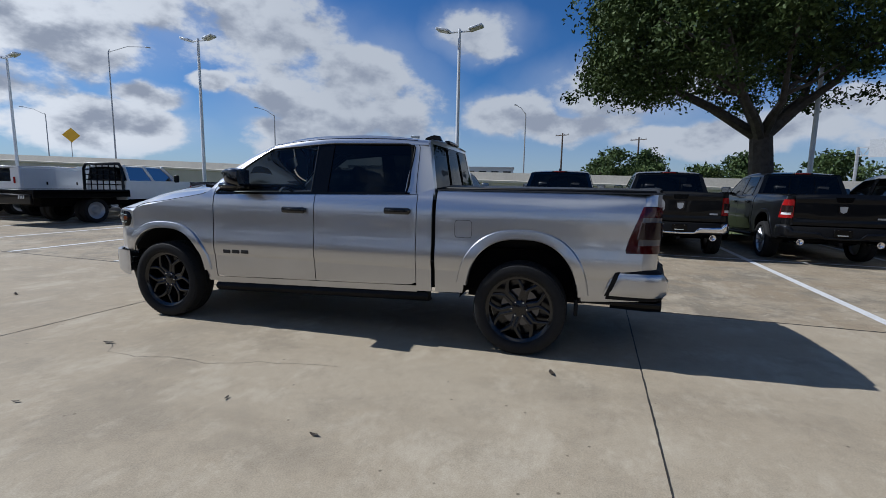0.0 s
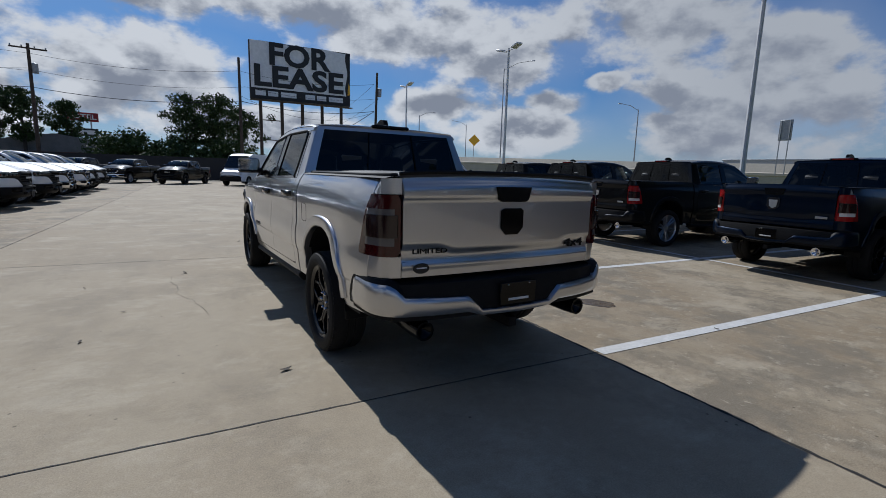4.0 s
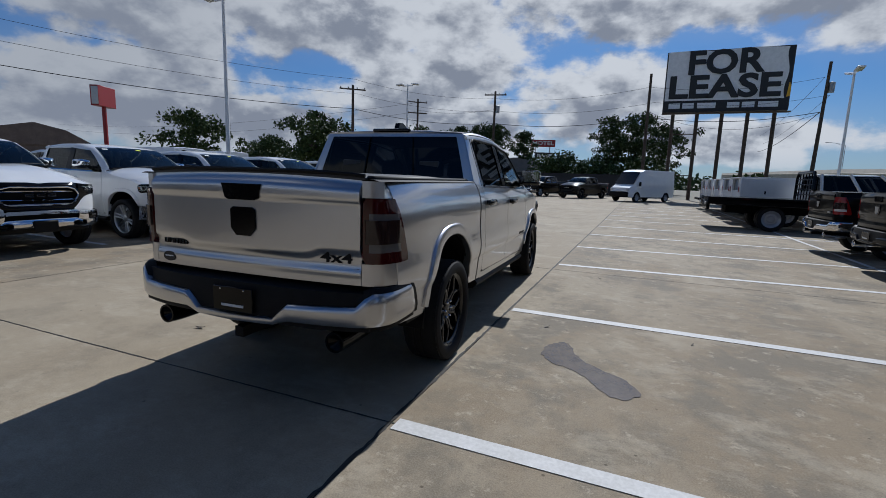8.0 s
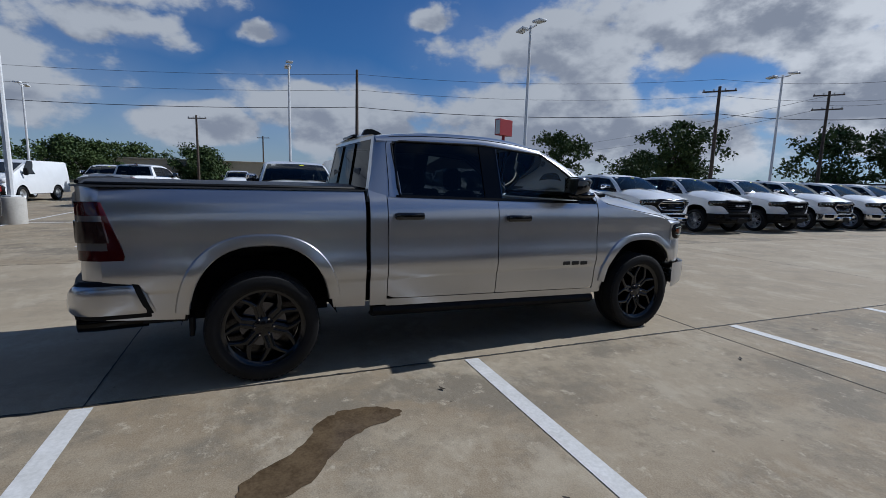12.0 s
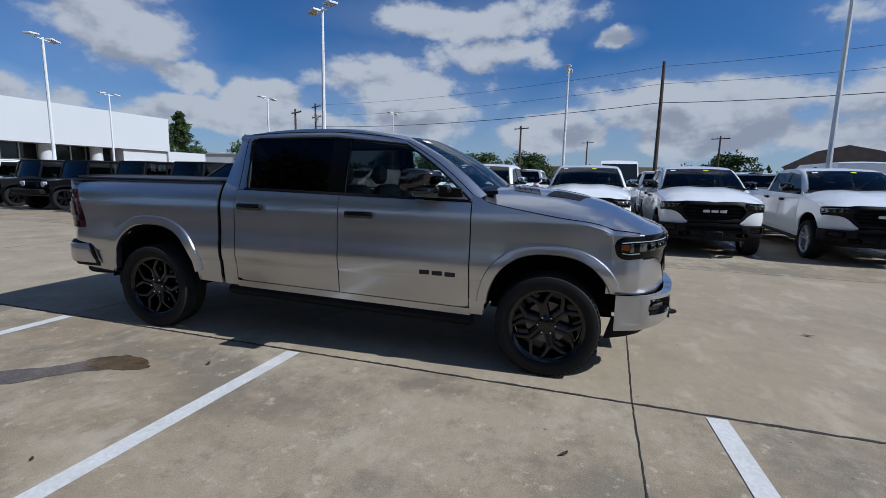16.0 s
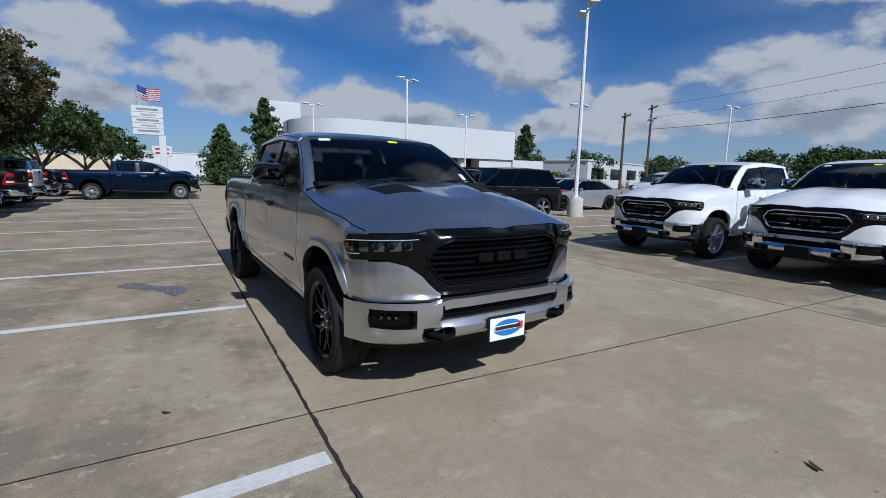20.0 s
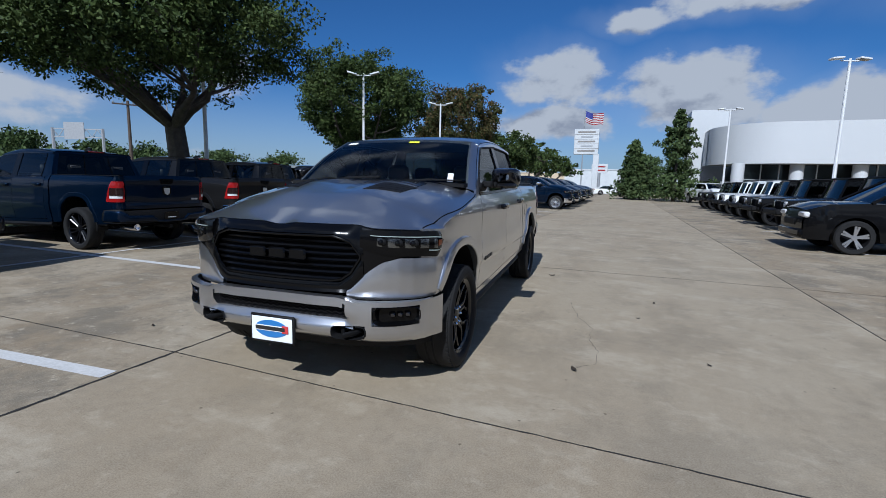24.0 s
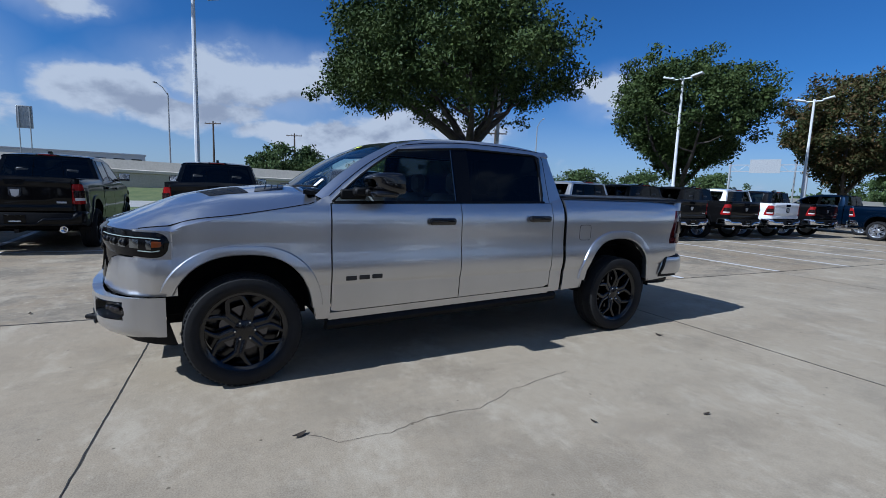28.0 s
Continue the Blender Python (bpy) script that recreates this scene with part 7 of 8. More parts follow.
def far_tree(x, y, h, r, seed, leaf=LEAF_FAR, z0=None, trunk=True, label="distant leafy tree on the horizon", n=76):
    z0 = h * 0.3 if z0 is None else z0
    T = thing("tree", label, "tree", "distant trees", at=pose(x, y, 0))
    rt = random.Random(seed)
    bm = fresh()
    tube(bm, [(0, 0, -0.1), (0.1, 0, z0), (0.0, 0.1, h * 0.75)], [0.28, 0.2, 0.06], 6)
    for k in range(4):
        a = rt.uniform(0, 6.28)
        tube(bm, [(0.1, 0, z0 * (0.9 + 0.2 * k)), (r * 0.6 * math.cos(a), r * 0.6 * math.sin(a), z0 + (h - z0) * rt.uniform(0.3, 0.8))], [0.12, 0.03], 5)
    part("trunk", bm, BARK, T)
    cs = []
    for i in range(n):
        u = Vector((rt.gauss(0, 0.5), rt.gauss(0, 0.5), rt.uniform(-1, 1)))
        k = math.sqrt(max(0.05, 1 - u.z * u.z))
        cs.append((u.x * r * k * 1.0, u.y * r * k * 1.0, z0 + (h - z0) * (0.5 + 0.5 * u.z), r * rt.uniform(0.17, 0.34)))
    ob = new("crown", leaf_mesh("crown", cs, 64, 1.15, 0.045 * r + 0.06, leaf, seed))
    ob.parent = T


PINES = "tall loose pine with open crown"
for i, (x, y, h, r, lf, z0) in enumerate((
    (-35, 42.7, 8.6, 3.9, LEAF_FAR, 3.0), (-31, 63, 8.8, 4.2, LEAF_FAR, 1.6), (-26.5, 70, 9.8, 2.7, LEAF_PINE, 4.0), (-23, 71, 10.2, 2.6, LEAF_PINE, 4.5), (-20, 70, 10.0, 2.5, LEAF_PINE, 4.2), (-16.5, 74, 9.2, 2.4, LEAF_PINE, 4.2), (-29, 71, 9.2, 2.6, LEAF_PINE, 3.5),
    (1, 73, 11.6, 3.6, LEAF_PINE, 4.5), (-2.5, 70, 10.8, 3.2, LEAF_PINE, 4.2), (5, 78, 10.5, 3.2, LEAF_PINE, 4.0), (-9, 66, 5.2, 4.0, LEAF_FAR, 0.6), (-4, 66, 4.2, 4.0, LEAF_FAR, 0.5), (2, 64, 4.4, 4.0, LEAF_FAR, 0.5), (-14, 92, 5.5, 4, LEAF_FAR, 0.5),
    (-45, 33.6, 7.6, 3.4, LEAF_FAR, 2.6), (-60, 62, 7.5, 4.5, LEAF_FAR, 1.2), (-75, 75, 7.0, 5, LEAF_FAR, 1.0), (-66, 80, 7.5, 5, LEAF_FAR, 1.0),
    (-113, -26, 7.4, 6, LEAF_FAR, 0.8), (-105, -34, 7.2, 6, LEAF_FAR, 0.8), (-88, -11, 6.4, 4.0, LEAF_FAR, 0.6), (-84, -24.6, 6.0, 4.0, LEAF_LIGHT, 0.6), (-80, -27.6, 6.2, 4.0, LEAF_FAR, 0.6), (-86, -9, 5.4, 4.0, LEAF_FAR, 0.6), (-74, 20.6, 5.4, 4.2, LEAF_FAR, 0.6), (-90, -40, 6.6, 5, LEAF_FAR, 0.6), (-70, -45, 5.2, 4, LEAF_FAR, 0.6), (-56, -50, 5.5, 4, LEAF_FAR, 0.6),
    (-14, -66, 6.4, 3.4, LEAF_PINE, 1.2), (-5, -70, 5.8, 3.6, LEAF_PINE, 1.0), (40, -110, 6, 5, LEAF_FAR, 0.6), (30, -120, 6, 5, LEAF_FAR, 0.6),
    (56, -4, 6.0, 3.0, LEAF_FAR, 0.8), (60, -8, 6.2, 3.2, LEAF_FAR, 0.8), (53, -8.5, 4.0, 3.0, LEAF_LIGHT, 0.6), (66, -3, 5.0, 2.8, LEAF_FAR, 0.6), (50, -13, 3.8, 3.0, LEAF_LIGHT, 0.5), (70, -22, 6.0, 4.5, LEAF_FAR, 0.6), (70, -32, 6.4, 4.5, LEAF_FAR, 0.6), (72, -42, 6.0, 5, LEAF_FAR, 0.6), (74, -52, 6.0, 5, LEAF_FAR, 0.6), (70, -64, 6.0, 5, LEAF_FAR, 0.6), (66, -76, 6.2, 5, LEAF_FAR, 0.6), (60, -90, 6.2, 5, LEAF_FAR, 0.6))):
    far_tree(x, y, h, r, 100 + i, lf, z0, label=PINES if lf is LEAF_PINE else "distant leafy tree on the horizon")
bm = fresh()
rr_ = random.Random(9)
cs = []
for i in range(260):
    a = rr_.uniform(0, 2 * math.pi)
    d = rr_.uniform(150, 260)
    cs.append((d * math.cos(a), d * math.sin(a), rr_.uniform(0.5, 3.6), rr_.uniform(3.0, 6.0)))
bm.free()
ob = new("distant_woods", leaf_mesh("distant_woods", cs, 60, 1.0, 1.1, LEAF_FAR, 77))
tagged(ob, "low green woods along the horizon", "woods", kind="stuff")

# ---------- parked pickups ----------
def fleet(proto, poses, labels=None):
    """Puts the prototype at the first pose and copies at the others."""
    proto.matrix_basis = poses[0]
    for i, m in enumerate(poses[1:]):
        c = copy_thing(proto, m)
        if labels:
            c["label"] = labels[(i + 1) % len(labels)]


EX, WX = 9.1, -9.0
east = lambda y, dx=0.0, t=0.0: pose(EX + dx, y, 0, 0, 0, -90 + t)
west = lambda y, dx=0.0, t=0.0: pose(WX + dx, y, 0, 0, 0, -90 + t)
GE, GW = "dark pickups along the verge", "white pickups in a row"
p = pickup("granite grey pickup with chrome rear bumper and red tail lamps", GREY, CHROME, CHROME, GREY, ALLOY, GLASS_P, chrome_trim=None, lens=REDLENS, group=GE)
fleet(p, [east(-4.15), east(-12.4, 0.05)])
p = pickup("black pickup with chrome rear bumper parked by the verge", BLACK, CHROME, CHROME, BLACK, ALLOY, GLASS_P, lens=REDLENS, group=GE)
fleet(p, [east(8.15)])
p = pickup("black pickup with chrome rear bumper parked by the verge", BLACK, CHROME, CHROME, BLACK, ALLOY, GLASS_P, lens=REDLENS, group=GE, far=True)
fleet(p, [east(-15.1, -0.1), east(-20.8, 0.1)])
p = pickup("black pickup with dark bumper parked by the verge", BLACK, BLACK, GLOSSBLK, BLACK, WHEELBLK, GLASS_P, lens=REDLENS, group=GE)
fleet(p, [east(5.27, 0.0, 1)])
p = pickup("dark navy pickup with dark bumper parked by the verge", NAVY, NAVY, GLOSSBLK, NAVY, WHEELBLK, GLASS_P, lens=REDLENS, group=GE)
fleet(p, [east(-1.5, 0.02)])
p = pickup("dark granite pickup with dark bumper and polished wheels", GREYD, GREYD, GLOSSBLK, GREYD, ALLOY, GLASS_P, lens=REDLENS, group=GE)
fleet(p, [east(2.0, -0.03, -1), east(-6.95, 0.05, 1)])
p = pickup("silver pickup with chrome rear bumper by the verge", SILVER2, CHROME, CHROME, SILVER2, ALLOY, GLASS_P, lens=REDLENS, group=GE)
fleet(p, [east(-9.6)])
p = pickup("navy blue pickup with bright window trim and polished wheels", NAVY, CHROME, CHROME, CHROME, ALLOY, GLASS_P, chrome_trim=CHROME, lens=REDLENS, group="navy pickups", far=True)
fleet(p, [pose(3.3, -23.3, 0, 0, 0, 90)] + [pose(3.2 + 0.1 * (i % 2), -26.3 - 2.9 * i, 0, 0, 0, 90) for i in range(6)] + [pose(8.9, -26.5, 0, 0, 0, -90)])
p = pickup("white pickup with chrome grille and chrome bumper", WHITE, CHROME, CHROME, WHITE, ALLOY, GLASS_P, chrome_trim=CHROME, lens=REDLENS, group=GW)
fleet(p, [west(-0.8), west(1.95, 0.05)])
p = pickup("white pickup with chrome grille and chrome bumper", WHITE, CHROME, CHROME, WHITE, ALLOY, GLASS_P, chrome_trim=CHROME, lens=REDLENS, group=GW, far=True)
fleet(p, [west(10.4, -0.1), west(19.2), west(22.1, 0.1),
          pose(-15.3, -0.7, 0, 0, 0, 90), pose(-15.2, 4.5, 0, 0, 0, 90), pose(-15.2, 10.2, 0, 0, 0, 90), pose(-15.3, 16.4, 0, 0, 0, 90),
          pose(-22.5, -6.8, 0, 0, 0, 75), pose(-26, -14.0, 0, 0, 0, -90), pose(-27.2, -9.3, 0, 0, 0, -90), pose(-30, 4.0, 0, 0, 0, -90), pose(-30, 10.0, 0, 0, 0, -90), pose(-30, 16.0, 0, 0, 0, -90),
          pose(-9.5, -44.0, 0, 0, 0, 20), pose(9.1, -17.8, 0, 0, 0, -90)])
p = pickup("white pickup with black grille and black bumper", WHITE, SATIN, SATIN, SATIN, STEELW, GLASS_P, lens=REDLENS, flares=False, group=GW)
fleet(p, [west(4.45, 0.1), west(7.35)])
p = pickup("white pickup with black grille and black bumper", WHITE, SATIN, SATIN, SATIN, STEELW, GLASS_P, lens=REDLENS, flares=False, group=GW, far=True)
fleet(p, [west(13.3), west(16.2, 0.1), west(25.0), west(27.9),
          pose(-15.3, 1.9, 0, 0, 0, 90), pose(-15.2, 7.3, 0, 0, 0, 90), pose(-15.3, 13.3, 0, 0, 0, 90), pose(-30, 1.0, 0, 0, 0, -90), pose(-30, 7.0, 0, 0, 0, -90), pose(-30, 13.0, 0, 0, 0, -90), pose(-37, -3.0, 0, 0, 0, -90), pose(-37, -9.0, 0, 0, 0, -90)])
p = pickup("black pickup with chrome bumper parked along the fence", BLACK, CHROME, CHROME, BLACK, ALLOY, GLASS_P, chrome_trim=CHROME, lens=REDLENS, group="black pickups at the fence", far=True)
fleet(p, [pose(-6.3, 40.2, 0, 0, 0, 156), pose(-13.6, 43.4, 0, 0, 0, 156), pose(-20.8, 46.0, 0, 0, 0, 156)])
p = pickup("black pickup with black bumper parked along the fence", BLACK, BLACK, GLOSSBLK, BLACK, WHEELBLK, GLASS_P, lens=REDLENS, group="black pickups at the fence", far=True)
fleet(p, [pose(-2.5, 39.2, 0, 0, 0, 156), pose(-9.9, 42.0, 0, 0, 0, 156), pose(-17.2, 44.8, 0, 0, 0, 156), pose(-24.5, 47.0, 0, 0, 0, 156)])


# ---------- other vehicles ----------
def simple_wheel(parent, x, y, r, w, rim_mat):
    side = 1 if x > 0 else -1
    held, AWAY[0] = AWAY[0], None
    bm = fresh()
    lathe(bm, [(r * 0.70, -w / 2), (r * 0.93, -w / 2), (r, -w * 0.36), (r, w * 0.36), (r * 0.93, w / 2), (r * 0.72, w / 2), (r * 0.70, w * 0.42)], 24)
    bmesh.ops.recalc_face_normals(bm, faces=bm.faces[:])
    t = part("wheel", bm, RUBBER, parent)
    t.matrix_basis = Matrix.Translation((x, y, r)) @ Matrix.Diagonal((side, 1, 1, 1))
    bm = fresh()
    lathe(bm, [(r * 0.70, w * 0.42), (r * 0.66, w * 0.30), (r * 0.62, -w * 0.3), (0.02, -w * 0.3)], 20)
    part("rim_barrel", bm, DARK, t)
    bm = fresh()
    if rim_mat is STEELW:       # pressed steel dish
        lathe(bm, [(r * 0.68, w * 0.40), (r * 0.58, w * 0.30), (r * 0.46, w * 0.10), (r * 0.30, w * 0.12), (r * 0.22, w * 0.30), (0.0, w * 0.32)], 24)
    for k in range(0 if rim_mat is STEELW else 10):
        rot = Matrix.Rotation(2 * math.pi * (k // 2 + 0.2 * (k % 2)) / 5, 4, "X")
        sheet(bm, lambda u, v: rot @ Vector((w * (0.32 + 0.08 * u), v * r * (0.050 + 0.01 * u), r * (0.08 + 0.60 * u))), [0, 0.5, 1], [-1, 0, 1], rim=(-w * 0.1, 0, 0))
    lathe(bm, [(r * 0.16, w * 0.2), (r * 0.15, w * 0.36), (0, w * 0.37)], 12)
    part("spokes", bm, rim_mat, t)
    AWAY[0] = held


def car(name, label, paint, wb, front, rear, half, belt_t, floor, green, wheel_r, rim_mat, glass=None, group="", cat="car", trim=None, square=False, grille_mat=None):
    """belt_t: (y, z) of the shoulder; green: base front, top front, top rear, base rear (y), roof z, roof half-width."""
    C = thing(name, label, cat, group)
    AWAY[0] = Vector((0, 0, 0.8))
    yf, yr = front, rear
    cy = (wb / 2, -wb / 2)
    ar = wheel_r * 1.16

    def w_at(y, z):
        f = max(0.0, (y - (yf - 0.55)) / 0.55) if not square else 0.0
        b = max(0.0, ((yr + 0.45) - y) / 0.45) if not square else 0.0
        return half * (1 - 0.20 * f**2.2 - 0.14 * b**2.2) - 0.03 * abs((z - 0.62) / 0.4) ** 2

    def low(y):
        z = floor
        for c in cy:
            d = abs(y - c) / ar
            if d < 1:
                z = max(z, wheel_r + ar * math.sqrt(1 - d * d))
        return z

    zb = lambda y: interp(y, belt_t)
    ys = span(yr, yf, 70)
    for side in (1, -1):
        bm = fresh()
        sheet(bm, lambda y, v: Vector((side * w_at(y, low(y) + (zb(y) - low(y)) * v), y, low(y) + (zb(y) - low(y)) * v)), ys, span(0, 1, 7), flip=side > 0, rim=(-0.03 * side, 0, 0))
        part("body_side", bm, paint, C)
        for c in cy:
            simple_wheel(C, side * (half - 0.11), c, wheel_r, 0.24, rim_mat)
    bm = fresh()
    sheet(bm, lambda x, y: Vector((x * w_at(y, zb(y)), y, zb(y) + 0.05 * (1 - x * x))), span(-1, 1, 8), span(yr, yf, 24), rim=(0, 0, -0.03))
    part("bonnet", bm, paint, C)
    for yy, nm, fl in ((yf, "front_panel", True), (yr, "rear_panel", False)):
        bm = fresh()
        s = 1 if fl else -1
        sheet(bm, lambda x, v: Vector((x * w_at(yy, 0.7), yy + s * 0.06 * math.sin(v * 3.14) * (1 - 0.5 * x * x), floor + (zb(yy) - floor) * v)), span(-1, 1, 8), span(0, 1, 5), flip=fl)
        part(nm, bm, paint, C)
    gb, gt, rt_, rb_, zr, hw = green
    hb = half - 0.06
    zf, zrr = zb(gb), zb(rb_)
    base = lambda y: zb(y) - 0.01
    g = glass or GLASS_P
    def ring(u):    # front, rear
        return u
    bm = fresh()
    sheet(bm, lambda u, v: Vector(((2 * u - 1) * (hb + (hw - hb) * v), gb + (gt - gb) * v + 0.06 * (1 - (2 * u - 1) ** 2), zf + (zr - 0.05 - zf) * v)), span(0, 1, 8), span(0, 1, 3))
    part("windscreen", bm, g, C)
    bm = fresh()
    sheet(bm, lambda u, v: Vector(((2 * u - 1) * (hb + (hw - hb) * v), rb_ + (rt_ - rb_) * v - 0.04 * (1 - (2 * u - 1) ** 2), zrr + (zr - 0.05 - zrr) * v)), span(0, 1, 8), span(0, 1, 3), flip=True)
    part("rear_window", bm, g, C)
    for side in (1, -1):
        bm = fresh()
        def sg(u, v):
            y0, y1 = rb_ + (rt_ - rb_) * v, gb + (gt - gb) * v
            y = y0 + (y1 - y0) * u
            z0 = zrr + (zf - zrr) * u
            return Vector((side * (hb + (hw - hb) * v), y, z0 + (zr - 0.05 - z0) * v))
        sheet(bm, sg, span(0, 1, 10), span(0, 1, 3), flip=side > 0)
        part("side_window", bm, g, C)
        for u, rr, mm in ((0.0, 0.045, paint), (1.0, 0.04, paint), (0.36, 0.035, GLOSSBLK), (0.66, 0.035, GLOSSBLK)):
            bm = fresh()
            tube(bm, [sg(u, v) + Vector((side * 0.002, 0, 0)) for v in (0, 0.5, 1)], rr, 6)
            part("pillar", bm, mm, C)
        bm = fresh()
        tube(bm, [sg(u, 0.0) + Vector((side * 0.012, 0, 0)) for u in span(0.02, 0.98, 4)], 0.014, 4)
        part("window_trim", bm, trim or GLOSSBLK, C)
        bm = fresh()
        box(bm, (side * (half + 0.09), gb - 0.45, zf + 0.07), (0.20, 0.12, 0.13), 0.035)
        part("mirror", bm, paint if not square else SATIN, C)
        for yd in (gb - 1.35, gb - 2.35):
            bm = fresh()
            box(bm, (side * (w_at(yd, zb(yd) - 0.12) + 0.02), yd, zb(yd) - 0.12), (0.03, 0.18, 0.03), 0.008)
            part("door_handle", bm, trim or paint, C)
        bm = fresh()
        x = half * 0.70
        box(bm, (side * x, yf - 0.02, zb(yf) - 0.10), (half * 0.42, 0.12, 0.13), 0.03)
        part("head_lamp", bm, WHITELENS, C)
        bm = fresh()
        box(bm, (side * half * 0.74, yr + 0.02, zb(yr) - 0.14), (half * 0.32, 0.12, 0.18), 0.03)
        part("tail_lamp", bm, REDLENS, C)
    bm = fresh()
    sheet(bm, lambda x, v: Vector((x * hw * 1.02, rt_ + (gt - rt_) * v, zr - 0.055 + 0.06 * (1 - x * x) + 0.03 * math.sin(v * 3.14))), span(-1, 1, 8), span(0, 1, 8), rim=(0, 0, -0.05))
    part("roof", bm, paint, C)
    bm = fresh()
    box(bm, (0, yf + 0.03, (zb(yf) + floor) / 2 + 0.04), (half * 0.85, 0.08, 0.18), 0.03)
    part("grille", bm, grille_mat or SATIN, C)
    bm = fresh()
    box(bm, (0, yf - 0.02, floor + 0.13), (half * 1.6, 0.20, 0.20), 0.05)
    box(bm, (0, yr + 0.02, floor + 0.13), (half * 1.6, 0.20, 0.20), 0.05)
    part("bumpers", bm, SATIN if square else paint, C)
    bm = fresh()
    box(bm, (0, (yf + yr) / 2, floor + 0.12), (half * 1.5, (yf - yr) * 0.9, 0.28))
    box(bm, (0, (gb + rb_) / 2 - 0.2, zf - 0.1), (half * 1.5, (gb - rb_) * 0.8, 0.5), 0.1)
    part("cabin_interior", bm, DARK, C)
    AWAY[0] = None
    return C


suv = car("suv", "black family suv with bright trim and alloy wheels", BLACK, 2.96, 2.40, -2.45, 0.97, [(-2.45, 1.12), (-1.0, 1.18), (1.1, 1.16), (2.0, 1.11), (2.4, 0.96)], 0.30, (1.25, 0.30, -1.85, -2.25, 1.80, 0.70), 0.385, ALLOY, trim=CHROME, cat="suv")
suv.matrix_basis = pose(-8.5, -8.75, 0, 0, 0, -90)
sed = car("sedan", "grey sedan with black wheels", SILVER2, 3.05, 2.45, -2.5, 0.93, [(-2.5, 0.95), (-1.5, 0.98), (0.9, 0.92), (2.0, 0.82), (2.45, 0.70)], 0.20, (1.0, 0.1, -1.1, -1.9, 1.44, 0.62), 0.34, WHEELBLK, group="cars")
sed.matrix_basis = pose(-15.1, -11.4, 0, 0, 0, -90)
sedw = car("sedan", "white sedan parked in the lot", WHITE, 2.85, 2.35, -2.4, 0.92, [(-2.4, 0.98), (-1.5, 0.98), (0.9, 0.92), (2.0, 0.84), (2.35, 0.72)], 0.20, (1.0, 0.15, -1.1, -1.9, 1.45, 0.62), 0.34, ALLOY, group="cars")
fleet(sedw, [pose(-17.5, -14.6, 0, 0, 0, -90), pose(-19.5, -17.6, 0, 0, 0, -90), pose(0.0, -74.0, 0, 0, 0, 100), pose(-6.0, -74.0, 0, 0, 0, 80), pose(-14, -70.0, 0, 0, 0, 80), pose(-26, -24.0, 0, 0, 0, -90), pose(-30, -28, 0, 0, 0, -90)])
sedb = car("sedan", "black sedan parked in the lot", BLACK, 2.85, 2.35, -2.4, 0.92, [(-2.4, 0.98), (-1.5, 0.98), (0.9, 0.92), (2.0, 0.84), (2.35, 0.72)], 0.20, (1.0, 0.15, -1.1, -1.9, 1.45, 0.62), 0.34, ALLOY, group="cars")
fleet(sedb, [pose(-17.5, -20.4, 0, 0, 0, -90), pose(-17.5, -23.2, 0, 0, 0, -90), pose(-22, -30.0, 0, 0, 0, -90), pose(-10, -72.0, 0, 0, 0, 80)])


def jeep(label, paint, top):
    J = car("offroader", label, paint, 3.0, 1.98, -2.2, 0.80, [(-2.2, 1.12), (0.55, 1.14), (1.98, 1.06)], 0.50, (0.62, 0.42, -2.1, -2.18, 1.83, 0.68), 0.41, WHEELBLK, group="boxy off-roaders", cat="off-roader", square=True, grille_mat=DARK)
    for side in (1, -1):
        for c in (1.5, -1.5):
            bm = fresh()
            sheet(bm, lambda t, v: Vector((side * (0.74 + 0.20 * v), c + 0.50 * math.cos(t), 0.46 + 0.45 * math.sin(t) ** 0.5)), span(0.02, math.pi - 0.02, 10), [0, 1], rim=(0, 0, -0.05))
            part("wheel_flare", bm, SATIN, J)
        bm = fresh()
        lathe(bm, [(0.10, 0), (0.09, 0.03), (0, 0.035)], 16, Matrix.Translation((side * 0.52, 2.0, 0.92)) @ Matrix.Rotation(radians(90), 4, "Z"))
        part("round_lamp", bm, WHITELENS, J)
    for i in range(7):
        bm = fresh()
        box(bm, (-0.27 + 0.09 * i, 2.075, 0.90), (0.05, 0.02, 0.26), 0.008)
        part("grille_slot", bm, DARK, J)
    bm = fresh()
    box(bm, (0, 2.22, 0.66), (1.62, 0.20, 0.20), 0.04)
    part("front_bumper", bm, SATIN, J)
    bm = fresh()
    box(bm, (0, -0.85, 1.815), (1.42, 2.56, 0.07), 0.03)
    part("hard_top", bm, top, J)
    return J


jb = jeep("black boxy off-roader with hard top", BLACK, SATIN)
fleet(jb, [pose(-9.3, -14.4, 0, 0, 0, -90), pose(-9.2, -17.2, 0, 0, 0, -90), pose(-9.4, -31.2, 0, 0, 0, -90), pose(-9.4, -34.0, 0, 0, 0, -90)])
jg = jeep("grey boxy off-roader with black hard top", GREY, SATIN)
fleet(jg, [pose(-9.2, -11.6, 0, 0, 0, -90), pose(-9.3, -20.0, 0, 0, 0, -90)])
jw = jeep("white boxy off-roader with hard top", WHITE, WHITE)
fleet(jw, [pose(-9.4, -22.8, 0, 0, 0, -90), pose(-9.4, -25.6, 0, 0, 0, -90), pose(-9.5, -28.4, 0, 0, 0, -90)])
jr = jeep("red boxy off-roader with hard top", RED, SATIN)
fleet(jr, [pose(-13.0, -42.0, 0, 0, 0, -60)])


